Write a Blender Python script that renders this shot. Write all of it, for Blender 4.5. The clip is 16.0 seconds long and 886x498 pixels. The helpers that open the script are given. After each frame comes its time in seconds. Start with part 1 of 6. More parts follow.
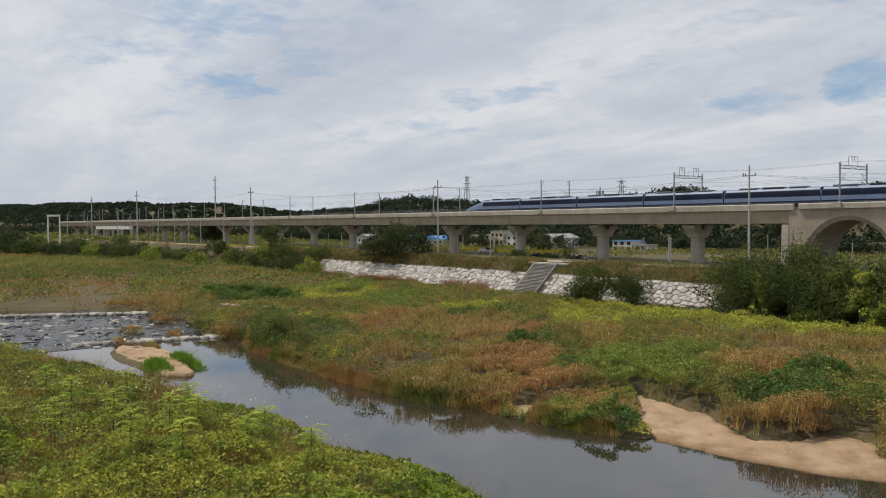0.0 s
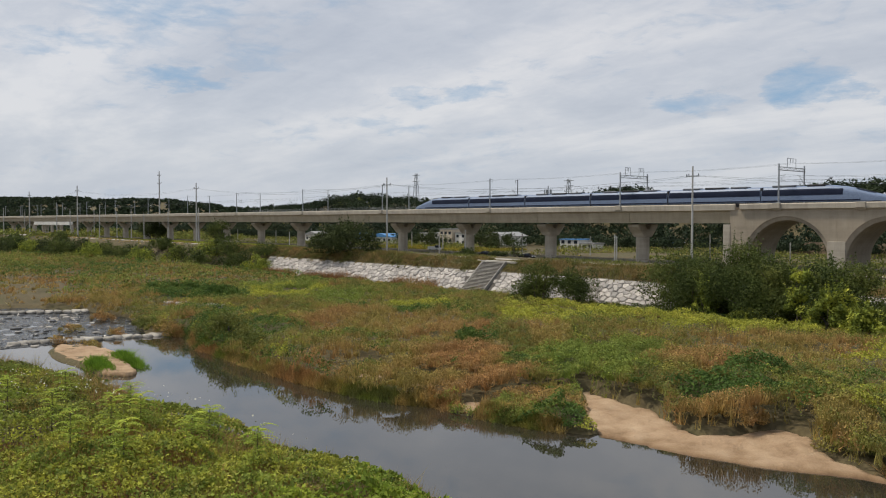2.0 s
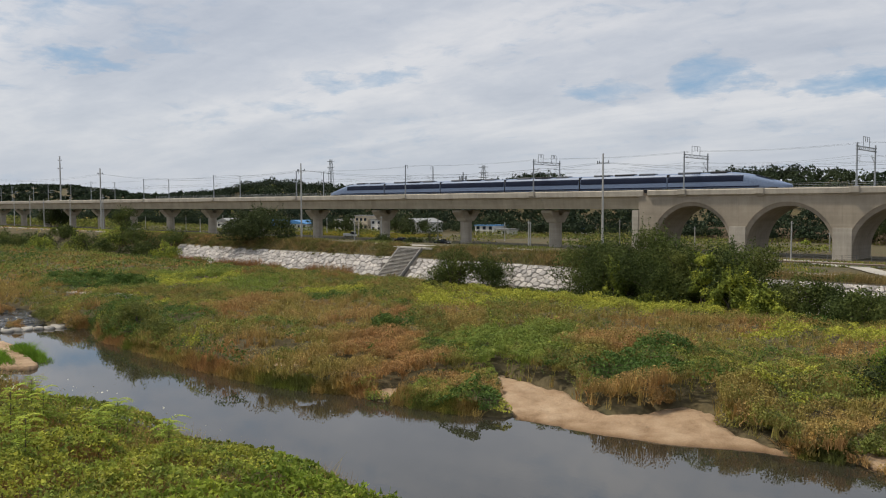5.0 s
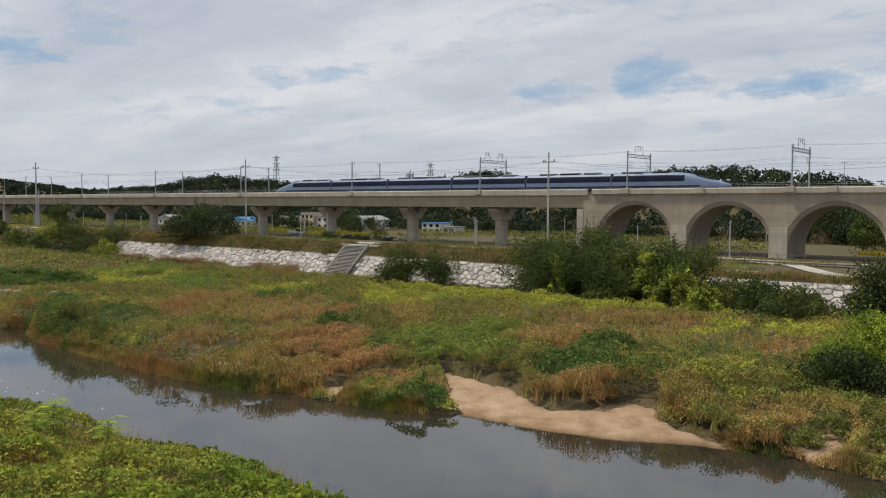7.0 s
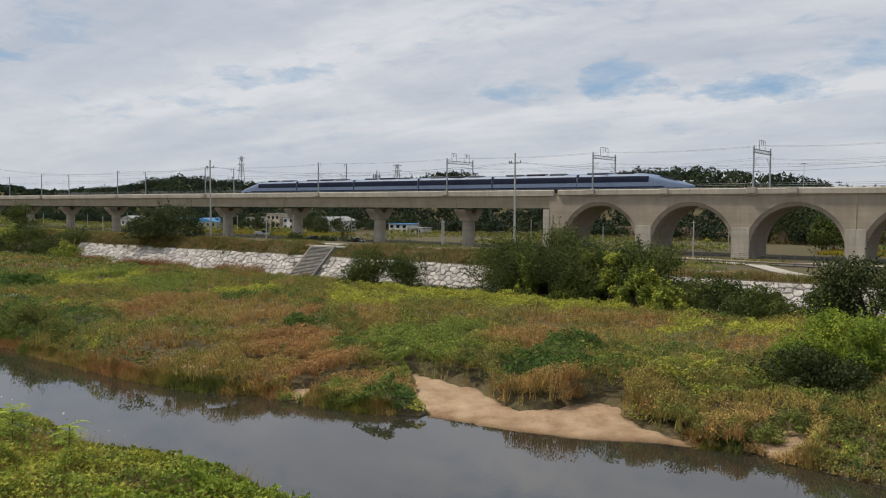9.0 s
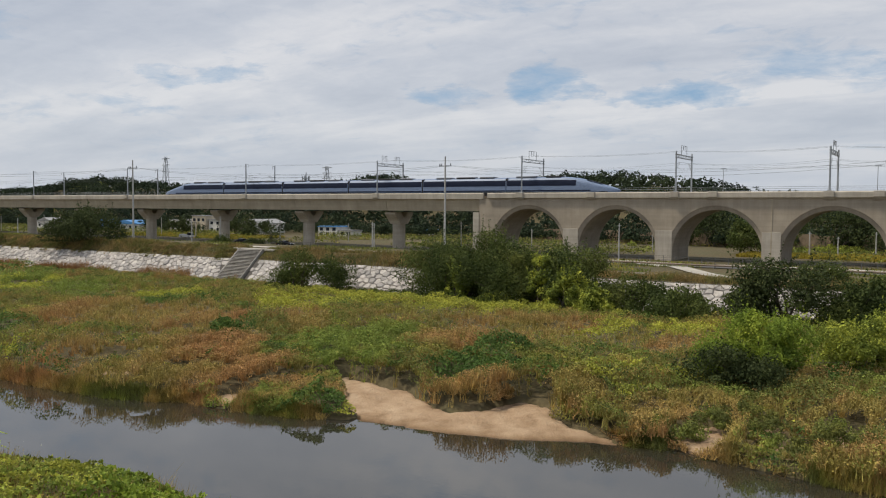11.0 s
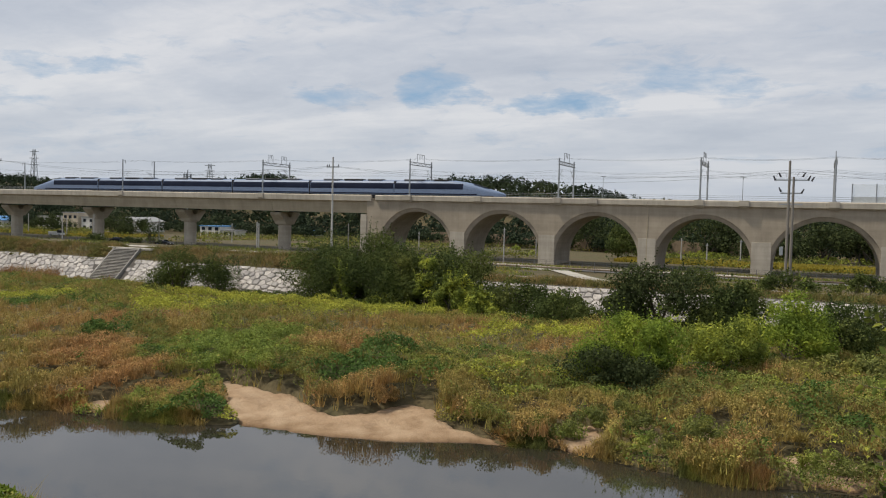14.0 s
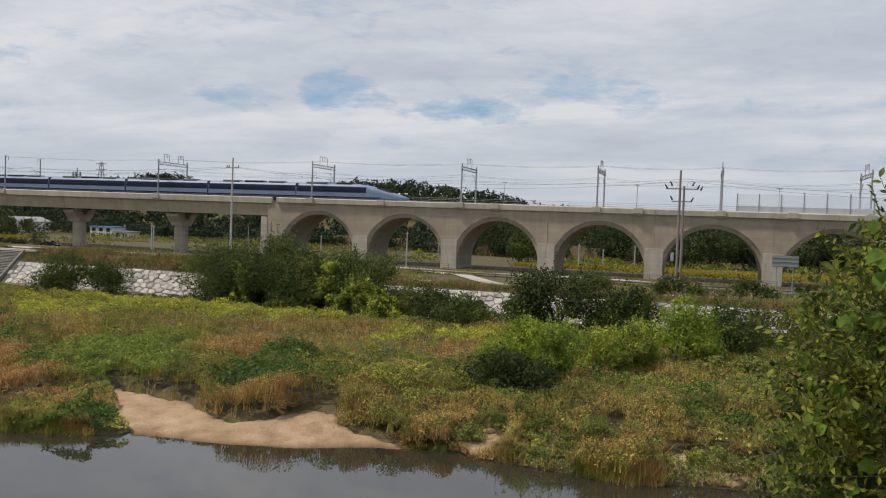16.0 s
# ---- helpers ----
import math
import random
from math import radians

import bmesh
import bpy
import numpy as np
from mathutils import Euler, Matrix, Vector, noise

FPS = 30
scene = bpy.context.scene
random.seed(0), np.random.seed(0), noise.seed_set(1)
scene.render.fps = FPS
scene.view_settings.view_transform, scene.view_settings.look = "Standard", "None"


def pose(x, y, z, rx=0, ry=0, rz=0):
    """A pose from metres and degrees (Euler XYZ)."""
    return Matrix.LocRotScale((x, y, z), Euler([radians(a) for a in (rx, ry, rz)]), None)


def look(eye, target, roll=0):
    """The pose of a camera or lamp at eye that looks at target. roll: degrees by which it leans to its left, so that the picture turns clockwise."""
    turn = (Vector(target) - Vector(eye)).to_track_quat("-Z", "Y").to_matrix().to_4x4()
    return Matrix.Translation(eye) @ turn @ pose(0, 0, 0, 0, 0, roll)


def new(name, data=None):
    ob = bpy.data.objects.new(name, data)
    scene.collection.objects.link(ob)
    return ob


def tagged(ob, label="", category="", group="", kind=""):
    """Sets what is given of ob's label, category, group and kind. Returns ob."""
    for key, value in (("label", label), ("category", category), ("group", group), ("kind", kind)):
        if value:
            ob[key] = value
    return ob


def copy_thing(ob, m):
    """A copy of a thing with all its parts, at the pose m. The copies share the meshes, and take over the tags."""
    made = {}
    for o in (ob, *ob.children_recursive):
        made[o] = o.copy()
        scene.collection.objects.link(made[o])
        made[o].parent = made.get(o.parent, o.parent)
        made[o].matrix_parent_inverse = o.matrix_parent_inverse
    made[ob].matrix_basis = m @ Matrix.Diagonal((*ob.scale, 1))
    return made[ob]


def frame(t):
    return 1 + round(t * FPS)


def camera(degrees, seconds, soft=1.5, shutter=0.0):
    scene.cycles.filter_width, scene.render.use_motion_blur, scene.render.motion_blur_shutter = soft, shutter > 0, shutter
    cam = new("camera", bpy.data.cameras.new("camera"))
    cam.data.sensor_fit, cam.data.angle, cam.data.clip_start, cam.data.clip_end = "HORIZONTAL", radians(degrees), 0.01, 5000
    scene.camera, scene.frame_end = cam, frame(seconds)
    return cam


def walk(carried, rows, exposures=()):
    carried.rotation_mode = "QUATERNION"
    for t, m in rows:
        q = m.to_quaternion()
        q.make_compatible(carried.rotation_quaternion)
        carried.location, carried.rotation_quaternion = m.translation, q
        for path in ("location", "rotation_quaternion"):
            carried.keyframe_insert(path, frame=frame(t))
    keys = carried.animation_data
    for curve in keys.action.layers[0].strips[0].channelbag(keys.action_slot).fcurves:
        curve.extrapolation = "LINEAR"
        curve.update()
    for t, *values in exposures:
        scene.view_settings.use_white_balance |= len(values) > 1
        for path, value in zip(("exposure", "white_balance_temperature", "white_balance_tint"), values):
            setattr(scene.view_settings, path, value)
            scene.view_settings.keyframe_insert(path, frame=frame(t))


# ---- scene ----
# Axes: x along the railway viaduct, y away from the eye towards it, z up from the pool's water level.
EYE = (0.0, 0.0, 15.0)
cam = camera(57.24, 16.0, soft=1.1)
# seconds, turn, pitch, lean
ROWS = [
    (0.0, 53.100, -1.800, -0.350), (0.5, 52.603, -1.834, -0.243), (1.0, 52.148, -1.867, -0.220),
    (1.5, 49.824, -1.935, -0.073), (2.0, 49.496, -1.965, 0.033), (2.5, 49.097, -1.991, 0.070),
    (3.0, 47.564, -2.071, -0.011), (3.5, 46.636, -2.318, -0.004), (4.0, 45.808, -2.565, -0.063),
    (6.5, 40.354, -3.119, 0.168), (7.0, 39.803, -3.096, 0.249), (7.5, 39.540, -3.102, 0.220),
    (8.0, 39.143, -3.043, 0.263), (8.5, 38.322, -3.050, 0.240), (11.0, 32.559, -2.814, 0.396),
    (11.5, 30.673, -2.807, 0.524), (12.0, 29.809, -2.674, 0.588), (12.5, 28.748, -2.641, 0.825),
    (13.0, 27.228, -2.653, 1.065), (13.5, 26.285, -2.602, 1.121), (14.0, 24.611, -2.524, 1.459),
    (14.5, 23.300, -2.471, 1.541), (15.0, 21.312, -2.338, 1.874), (15.5, 19.486, -2.213, 1.968),
    (16.0, 17.770, -2.035, 2.154),
]
walk(cam, [(t, pose(*EYE, 0, 0, turn) @ pose(0, 0, 0, 90 + pitch) @ pose(0, 0, 0, 0, 0, lean)) for t, turn, pitch, lean in ROWS])

# ---- sky and sun ----
SUN_DIR = Vector((-0.48, -0.2, 0.86)).normalized()
world = bpy.data.worlds.new("sky")
scene.world = world
world.use_nodes = True
wt = world.node_tree
wt.nodes.clear()


def wnode(kind, **inputs):
    n = wt.nodes.new(kind)
    for k, v in inputs.items():
        n.inputs[k.replace("_", " ")].default_value = v
    return n


w_out = wnode("ShaderNodeOutputWorld")
w_bg = wnode("ShaderNodeBackground", Strength=0.1)
w_sky = wnode("ShaderNodeTexSky")
w_sky.sky_type, w_sky.sun_disc = "NISHITA", False
w_sky.sun_elevation = math.asin(SUN_DIR.z)
w_sky.sun_rotation = math.atan2(SUN_DIR.x, SUN_DIR.y)
w_co = wnode("ShaderNodeTexCoord")
w_sep = wnode("ShaderNodeSeparateXYZ")
wt.links.new(w_co.outputs["Generated"], w_sep.inputs[0])
w_up = wnode("ShaderNodeMath")
w_up.operation = "MAXIMUM"
w_up.inputs[1].default_value = 0.0
wt.links.new(w_sep.outputs["Z"], w_up.inputs[0])
w_den = wnode("ShaderNodeMath")
w_den.operation = "ADD"
w_den.inputs[1].default_value = 0.16
wt.links.new(w_up.outputs[0], w_den.inputs[0])
w_plane = wnode("ShaderNodeVectorMath")
w_plane.operation = "DIVIDE"
w_cmb = wnode("ShaderNodeCombineXYZ")
for k in range(3):
    wt.links.new(w_den.outputs[0], w_cmb.inputs[k])
wt.links.new(w_co.outputs["Generated"], w_plane.inputs[0])
wt.links.new(w_cmb.outputs[0], w_plane.inputs[1])
w_map = wnode("ShaderNodeMapping")
w_map.inputs["Rotation"].default_value = (0, 0, radians(-42))
w_map.inputs["Location"].default_value = (1.3, 0.4, 0)
w_map.inputs["Scale"].default_value = (0.42, 1.0, 0.0)
wt.links.new(w_plane.outputs[0], w_map.inputs[0])


def wnoise(scale, detail, rough, dist=0.0):
    n = wnode("ShaderNodeTexNoise", Scale=scale, Detail=detail, Roughness=rough, Distortion=dist)
    wt.links.new(w_map.outputs[0], n.inputs["Vector"])
    return n


def wramp(src, stops):
    n = wnode("ShaderNodeValToRGB")
    e = n.color_ramp.elements
    while len(e) < len(stops):
        e.new(0.5)
    for el, (p, c) in zip(e, stops):
        el.position, el.color = p, (*c, 1)
    wt.links.new(src, n.inputs[0])
    return n


# rifts of blue between the clouds: bearing, height, half width and half height in degrees, depth
RIFTS = [(-60.7, 11.1, 2.8, 1.0, 0.4), (-66.2, 9.4, 3.4, 0.6, 0.75), (-48.5, 8.8, 4.2, 0.6, 0.65), (-25.7, 9.0, 2.4, 1.5, 1.0), (-32.8, 7.9, 2.9, 0.8, 0.7), (-16.8, 7.7, 4.6, 0.8, 0.85), (-52.3, 6.8, 3.2, 0.7, 0.4), (-77.7, 11.2, 4.4, 0.7, 0.5), (-8.3, 9.8, 4.4, 0.9, 0.4), (-12.5, 11.4, 3.2, 1.1, 0.55), (-4.3, 8.8, 3.0, 0.5, 0.4), (-70.0, 14.0, 5.0, 0.8, 0.35)]


def wmath(op, a, b):
    n = wt.nodes.new("ShaderNodeMath")
    n.operation = op
    for sock, val in ((n.inputs[0], a), (n.inputs[1], b)):
        if isinstance(val, (int, float)):
            sock.default_value = val
        else:
            wt.links.new(val, sock)
    return n.outputs[0]


def wvector(op, a, b):
    n = wt.nodes.new("ShaderNodeVectorMath")
    n.operation = op
    for sock, val in ((n.inputs[0], a), (n.inputs[1], b)):
        if isinstance(val, (tuple, Vector)):
            sock.default_value = tuple(val)
        else:
            wt.links.new(val, sock)
    return n.outputs["Value"] if op == "DOT_PRODUCT" else n.outputs["Vector"]


w_rough = wnode("ShaderNodeTexNoise", Scale=15.0, Detail=7.0, Roughness=0.62)
w_flat = wvector("MULTIPLY", w_co.outputs["Generated"], (1.0, 1.0, 3.2))
wt.links.new(w_flat, w_rough.inputs["Vector"])
w_shift = wvector("MULTIPLY", wvector("SUBTRACT", w_rough.outputs["Color"], (0.5, 0.5, 0.5)), (0.16, 0.16, 0.06))
w_dir = wvector("ADD", w_co.outputs["Generated"], w_shift)
rift = 0.0
for bearing, height, rw, rh, depth in RIFTS:
    b, e = radians(bearing), radians(height)
    mid = Vector((math.sin(b) * math.cos(e), math.cos(b) * math.cos(e), math.sin(e)))
    side = Vector((math.cos(b), -math.sin(b), 0))
    up = side.cross(mid)
    u = wmath("DIVIDE", wvector("DOT_PRODUCT", w_dir, side), math.sin(radians(rw)) * 1.25)
    v = wmath("DIVIDE", wvector("DOT_PRODUCT", w_dir, up), math.sin(radians(rh)) * 1.35)
    ahead = wmath("GREATER_THAN", wvector("DOT_PRODUCT", w_dir, mid), 0.5)
    d2 = wmath("ADD", wmath("MULTIPLY", u, u), wmath("MULTIPLY", v, v))
    fall = wmath("MULTIPLY", wmath("MAXIMUM", wmath("SUBTRACT", 1.0, d2), 0.0), depth)
    rift = wmath("MAXIMUM", rift, wmath("MULTIPLY", fall, ahead))
cover_noise = wnoise(2.0, 8, 0.58, 0.2)
wisp_noise = wnode("ShaderNodeTexNoise", Scale=22.0, Detail=7.0, Roughness=0.62, Distortion=0.5)
wt.links.new(w_flat, wisp_noise.inputs["Vector"])
cloud = wmath("ADD", wmath("MULTIPLY", cover_noise.outputs["Fac"], 0.6), wmath("MULTIPLY", wisp_noise.outputs["Fac"], 0.4))
# the cloud thins out overhead
thin_above = wramp(w_up.outputs[0], [(0.24, (0, 0, 0)), (0.45, (0.13, 0.13, 0.13))])
cover = wramp(wmath("SUBTRACT", wmath("SUBTRACT", cloud, thin_above.outputs[0]), wmath("MULTIPLY", rift, 0.3)), [(0.16, (0, 0, 0)), (0.3, (0.45, 0.45, 0.45)), (0.45, (1, 1, 1))])
shade = wramp(wmath("ADD", wmath("MULTIPLY", wnoise(1.7, 8, 0.58, 0.25).outputs["Fac"], 0.82), wmath("MULTIPLY", wisp_noise.outputs["Fac"], 0.18)), [(0.34, (4.9, 5.25, 5.95)), (0.48, (5.9, 6.15, 6.7)), (0.62, (7.4, 7.4, 7.6))])
haze = wramp(w_up.outputs[0], [(0.0, (1, 1, 1)), (0.12, (0, 0, 0))])
w_tint = wnode("ShaderNodeMix")
w_tint.data_type = "RGBA"
w_tint.inputs["A"].default_value = (2.7, 4.2, 6.0, 1)
wt.links.new(cover.outputs[0], w_tint.inputs["Factor"])
wt.links.new(shade.outputs[0], w_tint.inputs["B"])
w_bluesky = wnode("ShaderNodeMix")
w_bluesky.data_type = "RGBA"
w_bluesky.inputs["Factor"].default_value = 0.88
wt.links.new(w_sky.outputs[0], w_bluesky.inputs["A"])
wt.links.new(w_tint.outputs["Result"], w_bluesky.inputs["B"])
w_haze = wnode("ShaderNodeMix")
w_haze.data_type = "RGBA"
w_haze.inputs["B"].default_value = (5.0, 5.5, 6.3, 1)
w_hf = wnode("ShaderNodeMath")
w_hf.operation = "MULTIPLY"
w_hf.inputs[1].default_value = 0.75
wt.links.new(haze.outputs[0], w_hf.inputs[0])
wt.links.new(w_hf.outputs[0], w_haze.inputs["Factor"])
wt.links.new(w_bluesky.outputs["Result"], w_haze.inputs["A"])
wt.links.new(w_haze.outputs["Result"], w_bg.inputs["Color"])
wt.links.new(w_bg.outputs[0], w_out.inputs[0])

sun = new("sun", bpy.data.lights.new("sun", "SUN"))
sun.data.energy, sun.data.angle, sun.data.color = 3.5, radians(5), (1.0, 0.91, 0.76)
sun.matrix_basis = look(SUN_DIR * 100, (0, 0, 0))
scene.view_settings.exposure = 0.0


# ---- materials ----
class Mat:
    def __init__(self, name, rough=0.8, metal=0.0, spec=0.3):
        self.m = bpy.data.materials.new(name)
        self.m.use_nodes = True
        self.t = self.m.node_tree
        self.b = self.t.nodes["Principled BSDF"]
        self.b.inputs["Roughness"].default_value = rough
        self.b.inputs["Metallic"].default_value = metal
        self.b.inputs["Specular IOR Level"].default_value = spec
        self.geo = self.t.nodes.new("ShaderNodeNewGeometry")
        self.obj = self.t.nodes.new("ShaderNodeObjectInfo")

    def noise(self, scale, detail=4, rough=0.55, stretch=(1, 1, 1)):
        mp = self.t.nodes.new("ShaderNodeMapping")
        mp.inputs["Scale"].default_value = stretch
        self.t.links.new(self.geo.outputs["Position"], mp.inputs[0])
        n = self.t.nodes.new("ShaderNodeTexNoise")
        n.inputs["Scale"].default_value, n.inputs["Detail"].default_value = scale, detail
        n.inputs["Roughness"].default_value = rough
        self.t.links.new(mp.outputs[0], n.inputs["Vector"])
        return n.outputs["Fac"]

    def ramp(self, src, stops, interp="LINEAR"):
        n = self.t.nodes.new("ShaderNodeValToRGB")
        n.color_ramp.interpolation = interp
        e = n.color_ramp.elements
        while len(e) < len(stops):
            e.new(0.5)
        for el, (p, c) in zip(e, stops):
            el.position, el.color = p, (*c, 1)
        self.t.links.new(src, n.inputs[0])
        return n.outputs[0]

    def mix(self, fac, a, b, mode="MIX"):
        n = self.t.nodes.new("ShaderNodeMix")
        n.data_type, n.blend_type = "RGBA", mode
        for sock, val in ((n.inputs["Factor"], fac), (n.inputs["A"], a), (n.inputs["B"], b)):
            if isinstance(val, (int, float)):
                sock.default_value = val
            elif isinstance(val, tuple):
                sock.default_value = (*val, 1)
            else:
                self.t.links.new(val, sock)
        return n.outputs["Result"]

    def color(self, src):
        self.t.links.new(src, self.b.inputs["Base Color"])
        return self

    def bump(self, src, strength=0.3, dist=0.02):
        n = self.t.nodes.new("ShaderNodeBump")
        n.inputs["Strength"].default_value, n.inputs["Distance"].default_value = strength, dist
        self.t.links.new(src, n.inputs["Height"])
        self.t.links.new(n.outputs[0], self.b.inputs["Normal"])
        return self


def surface(name, base, var=0.25, scale=0.6, rough=0.8, metal=0.0, fine=12.0, bump=0.2, dist=0.01, per_object=0.0, stretch=(1, 1, 1)):
    """A plain surface of one colour with blotches, grain and relief."""
    m = Mat(name, rough, metal)
    dark = tuple(c * (1 - var) for c in base)
    light = tuple(min(1, c * (1 + var * 0.6)) for c in base)
    c = m.ramp(m.noise(scale, 6, 0.6, stretch), [(0.3, dark), (0.5, base), (0.72, light)])
    grain = m.noise(fine, 4)
    c = m.mix(0.35, c, m.ramp(grain, [(0.3, (0.55, 0.55, 0.55)), (0.7, (1.25, 1.25, 1.25))]), "MULTIPLY")
    if per_object:
        c = m.mix(per_object, c, m.ramp(m.obj.outputs["Random"], [(0, (0.5, 0.5, 0.5)), (1, (1.5, 1.45, 1.4))]), "MULTIPLY")
    return m.color(c).bump(grain, bump, dist).m


def foliage(name, patches, scale=0.12, vary=0.6, trans=0.3, fine=0.9):
    """Leaves and blades: colour in drifts over the land, each leaf a little different, light coming through."""
    m = Mat(name, 0.75, 0.0, 0.12)
    n = m.noise(scale, 5, 0.6)
    k = len(patches)
    c = m.ramp(n, [(0.3 + 0.4 * i / max(1, k - 1), p) for i, p in enumerate(patches)])
    n2 = m.noise(fine, 3)
    c = m.mix(0.6, c, m.ramp(n2, [(0.32, (0.45, 0.48, 0.45)), (0.5, (1, 1, 1)), (0.68, (1.5, 1.46, 1.38))]), "MULTIPLY")
    r = m.geo.outputs["Random Per Island"]
    c = m.mix(vary, c, m.ramp(r, [(0, (0.36, 0.37, 0.36)), (0.5, (1.0, 1.0, 1.0)), (1, (1.6, 1.55, 1.45))]), "MULTIPLY")
    m.color(c)
    tr = m.t.nodes.new("ShaderNodeBsdfTranslucent")
    m.t.links.new(c, tr.inputs[0])
    mx = m.t.nodes.new("ShaderNodeMixShader")
    mx.inputs[0].default_value = trans
    m.t.links.new(m.b.outputs[0], mx.inputs[1])
    m.t.links.new(tr.outputs[0], mx.inputs[2])
    m.t.links.new(mx.outputs[0], m.t.nodes["Material Output"].inputs[0])
    return m.m


RUST, BROWN = (0.36, 0.185, 0.08), (0.33, 0.205, 0.08)


def concrete_material(name, base, streak):
    m = Mat(name, 0.85)
    c = m.ramp(m.noise(0.25, 6, 0.6), [(0.3, tuple(x * 0.8 for x in base)), (0.55, base), (0.75, tuple(x * 1.12 for x in base))])
    runs = m.noise(1.1, 5, 0.65, (1, 1, 0.12))
    c = m.mix(streak, c, m.ramp(runs, [(0.35, (0.55, 0.53, 0.5)), (0.6, (1.05, 1.05, 1.05))]), "MULTIPLY")
    # board and pour lines every 2.2 m of height
    lines = m.noise(2.0, 2, 0.5, (0.02, 0.02, 1.0))
    c = m.mix(0.35, c, m.ramp(lines, [(0.4, (0.85, 0.85, 0.85)), (0.6, (1.08, 1.08, 1.08))]), "MULTIPLY")
    return m.color(c).bump(m.noise(6, 5), 0.25, 0.02).m


CONCRETE = concrete_material("viaduct_concrete", (0.37, 0.315, 0.245), 0.22)
CONCRETE_PALE = concrete_material("coping_concrete", (0.44, 0.395, 0.33), 0.3)
CONCRETE_GIRDER = concrete_material("girder_concrete", (0.40, 0.34, 0.25), 0.18)
STEEL = surface("galvanised_steel", (0.33, 0.35, 0.37), 0.2, 2.0, 0.5, 0.4)
POLE = surface("pole_concrete", (0.44, 0.43, 0.41), 0.2, 0.8, 0.85, stretch=(1, 1, 0.2))
DARK = surface("dark_iron", (0.05, 0.05, 0.055), 0.3, 2.0, 0.6)
WIRE = surface("wire", (0.08, 0.085, 0.09), 0.1, 1.0, 0.5)

GROUND = Mat("soil_and_litter", 0.95)
_c = GROUND.ramp(GROUND.noise(0.1, 6, 0.6), [(0.3, (0.07, 0.065, 0.03)), (0.5, (0.105, 0.082, 0.042)), (0.7, (0.085, 0.085, 0.035))])
GROUND = GROUND.color(GROUND.mix(0.6, _c, GROUND.ramp(GROUND.noise(3, 5), [(0.3, (0.5, 0.5, 0.5)), (0.7, (1.4, 1.4, 1.4))]), "MULTIPLY")).bump(GROUND.noise(2.5, 6), 0.6, 0.2).m
SAND = Mat("river_sand", 0.95)
_c = SAND.ramp(SAND.noise(0.5, 6, 0.6), [(0.3, (0.27, 0.175, 0.1)), (0.5, (0.40, 0.275, 0.17)), (0.72, (0.50, 0.365, 0.24))])
_sep = SAND.t.nodes.new("ShaderNodeSeparateXYZ")
SAND.t.links.new(SAND.geo.outputs["Position"], _sep.inputs[0])
_c = SAND.mix(1.0, _c, SAND.ramp(_sep.outputs["Z"], [(0.02, (0.5, 0.45, 0.4)), (0.1, (0.72, 0.68, 0.62)), (0.24, (1, 1, 1))]), "MULTIPLY")
SAND = SAND.color(SAND.mix(0.4, _c, SAND.ramp(SAND.noise(9, 4), [(0.3, (0.75, 0.75, 0.75)), (0.7, (1.15, 1.15, 1.15))]), "MULTIPLY")).bump(SAND.noise(3.2, 6, 0.7), 1.0, 0.2).m

WATER = Mat("pool_water", 0.02, 0.0, 0.5)
WATER.b.inputs["Base Color"].default_value = (0.03, 0.027, 0.02, 1)
WATER.b.inputs["IOR"].default_value = 1.95
WATER = WATER.bump(WATER.noise(1.6, 3, 0.5, (1, 1.6, 1)), 0.05, 0.03).m


# ---- mesh helpers ----
def mesh_of(bm, name, material, smooth=False):
    me = bpy.data.meshes.new(name)
    bmesh.ops.recalc_face_normals(bm, faces=bm.faces)
    bm.to_mesh(me)
    bm.free()
    me.materials.append(material)
    if smooth:
        me.shade_smooth()
    return me


def part(name, bm, material, parent=None, label="", smooth=False):
    """One mesh object, under a thing or a part. Parents stand unturned when parts are hung on them."""
    ob = new(name, mesh_of(bm, name, material, smooth))
    if parent is not None:
        ob.parent = parent
    if label:
        ob["label"] = label
    return ob


def thing(name, label, category, group="", at=(0, 0, 0), kind=""):
    ob = new(name)
    ob.location = at
    ob.empty_display_size = 0.5
    return tagged(ob, label, category, group, kind)


def box(bm, x0, x1, y0, y1, z0, z1, m=None):
    vs = [bm.verts.new((x, y, z)) for x in (x0, x1) for y in (y0, y1) for z in (z0, z1)]
    if m is not None:
        for v in vs:
            v.co = m @ v.co
    for f in ((0, 1, 3, 2), (4, 6, 7, 5), (0, 4, 5, 1), (2, 3, 7, 6), (0, 2, 6, 4), (1, 5, 7, 3)):
        bm.faces.new([vs[i] for i in f])
    return vs


def prism(bm, outline, a, b, axis="x"):
    """An outline (pairs) drawn out from a to b along an axis; the pairs are the other two axes in order."""
    def at(p, s):
        return {"x": (s, p[0], p[1]), "y": (p[0], s, p[1]), "z": (p[0], p[1], s)}[axis]
    lo = [bm.verts.new(at(p, a)) for p in outline]
    hi = [bm.verts.new(at(p, b)) for p in outline]
    n = len(outline)
    bm.faces.new(lo)
    bm.faces.new(list(reversed(hi)))
    for i in range(n):
        bm.faces.new((lo[i], hi[i], hi[(i + 1) % n], lo[(i + 1) % n]))


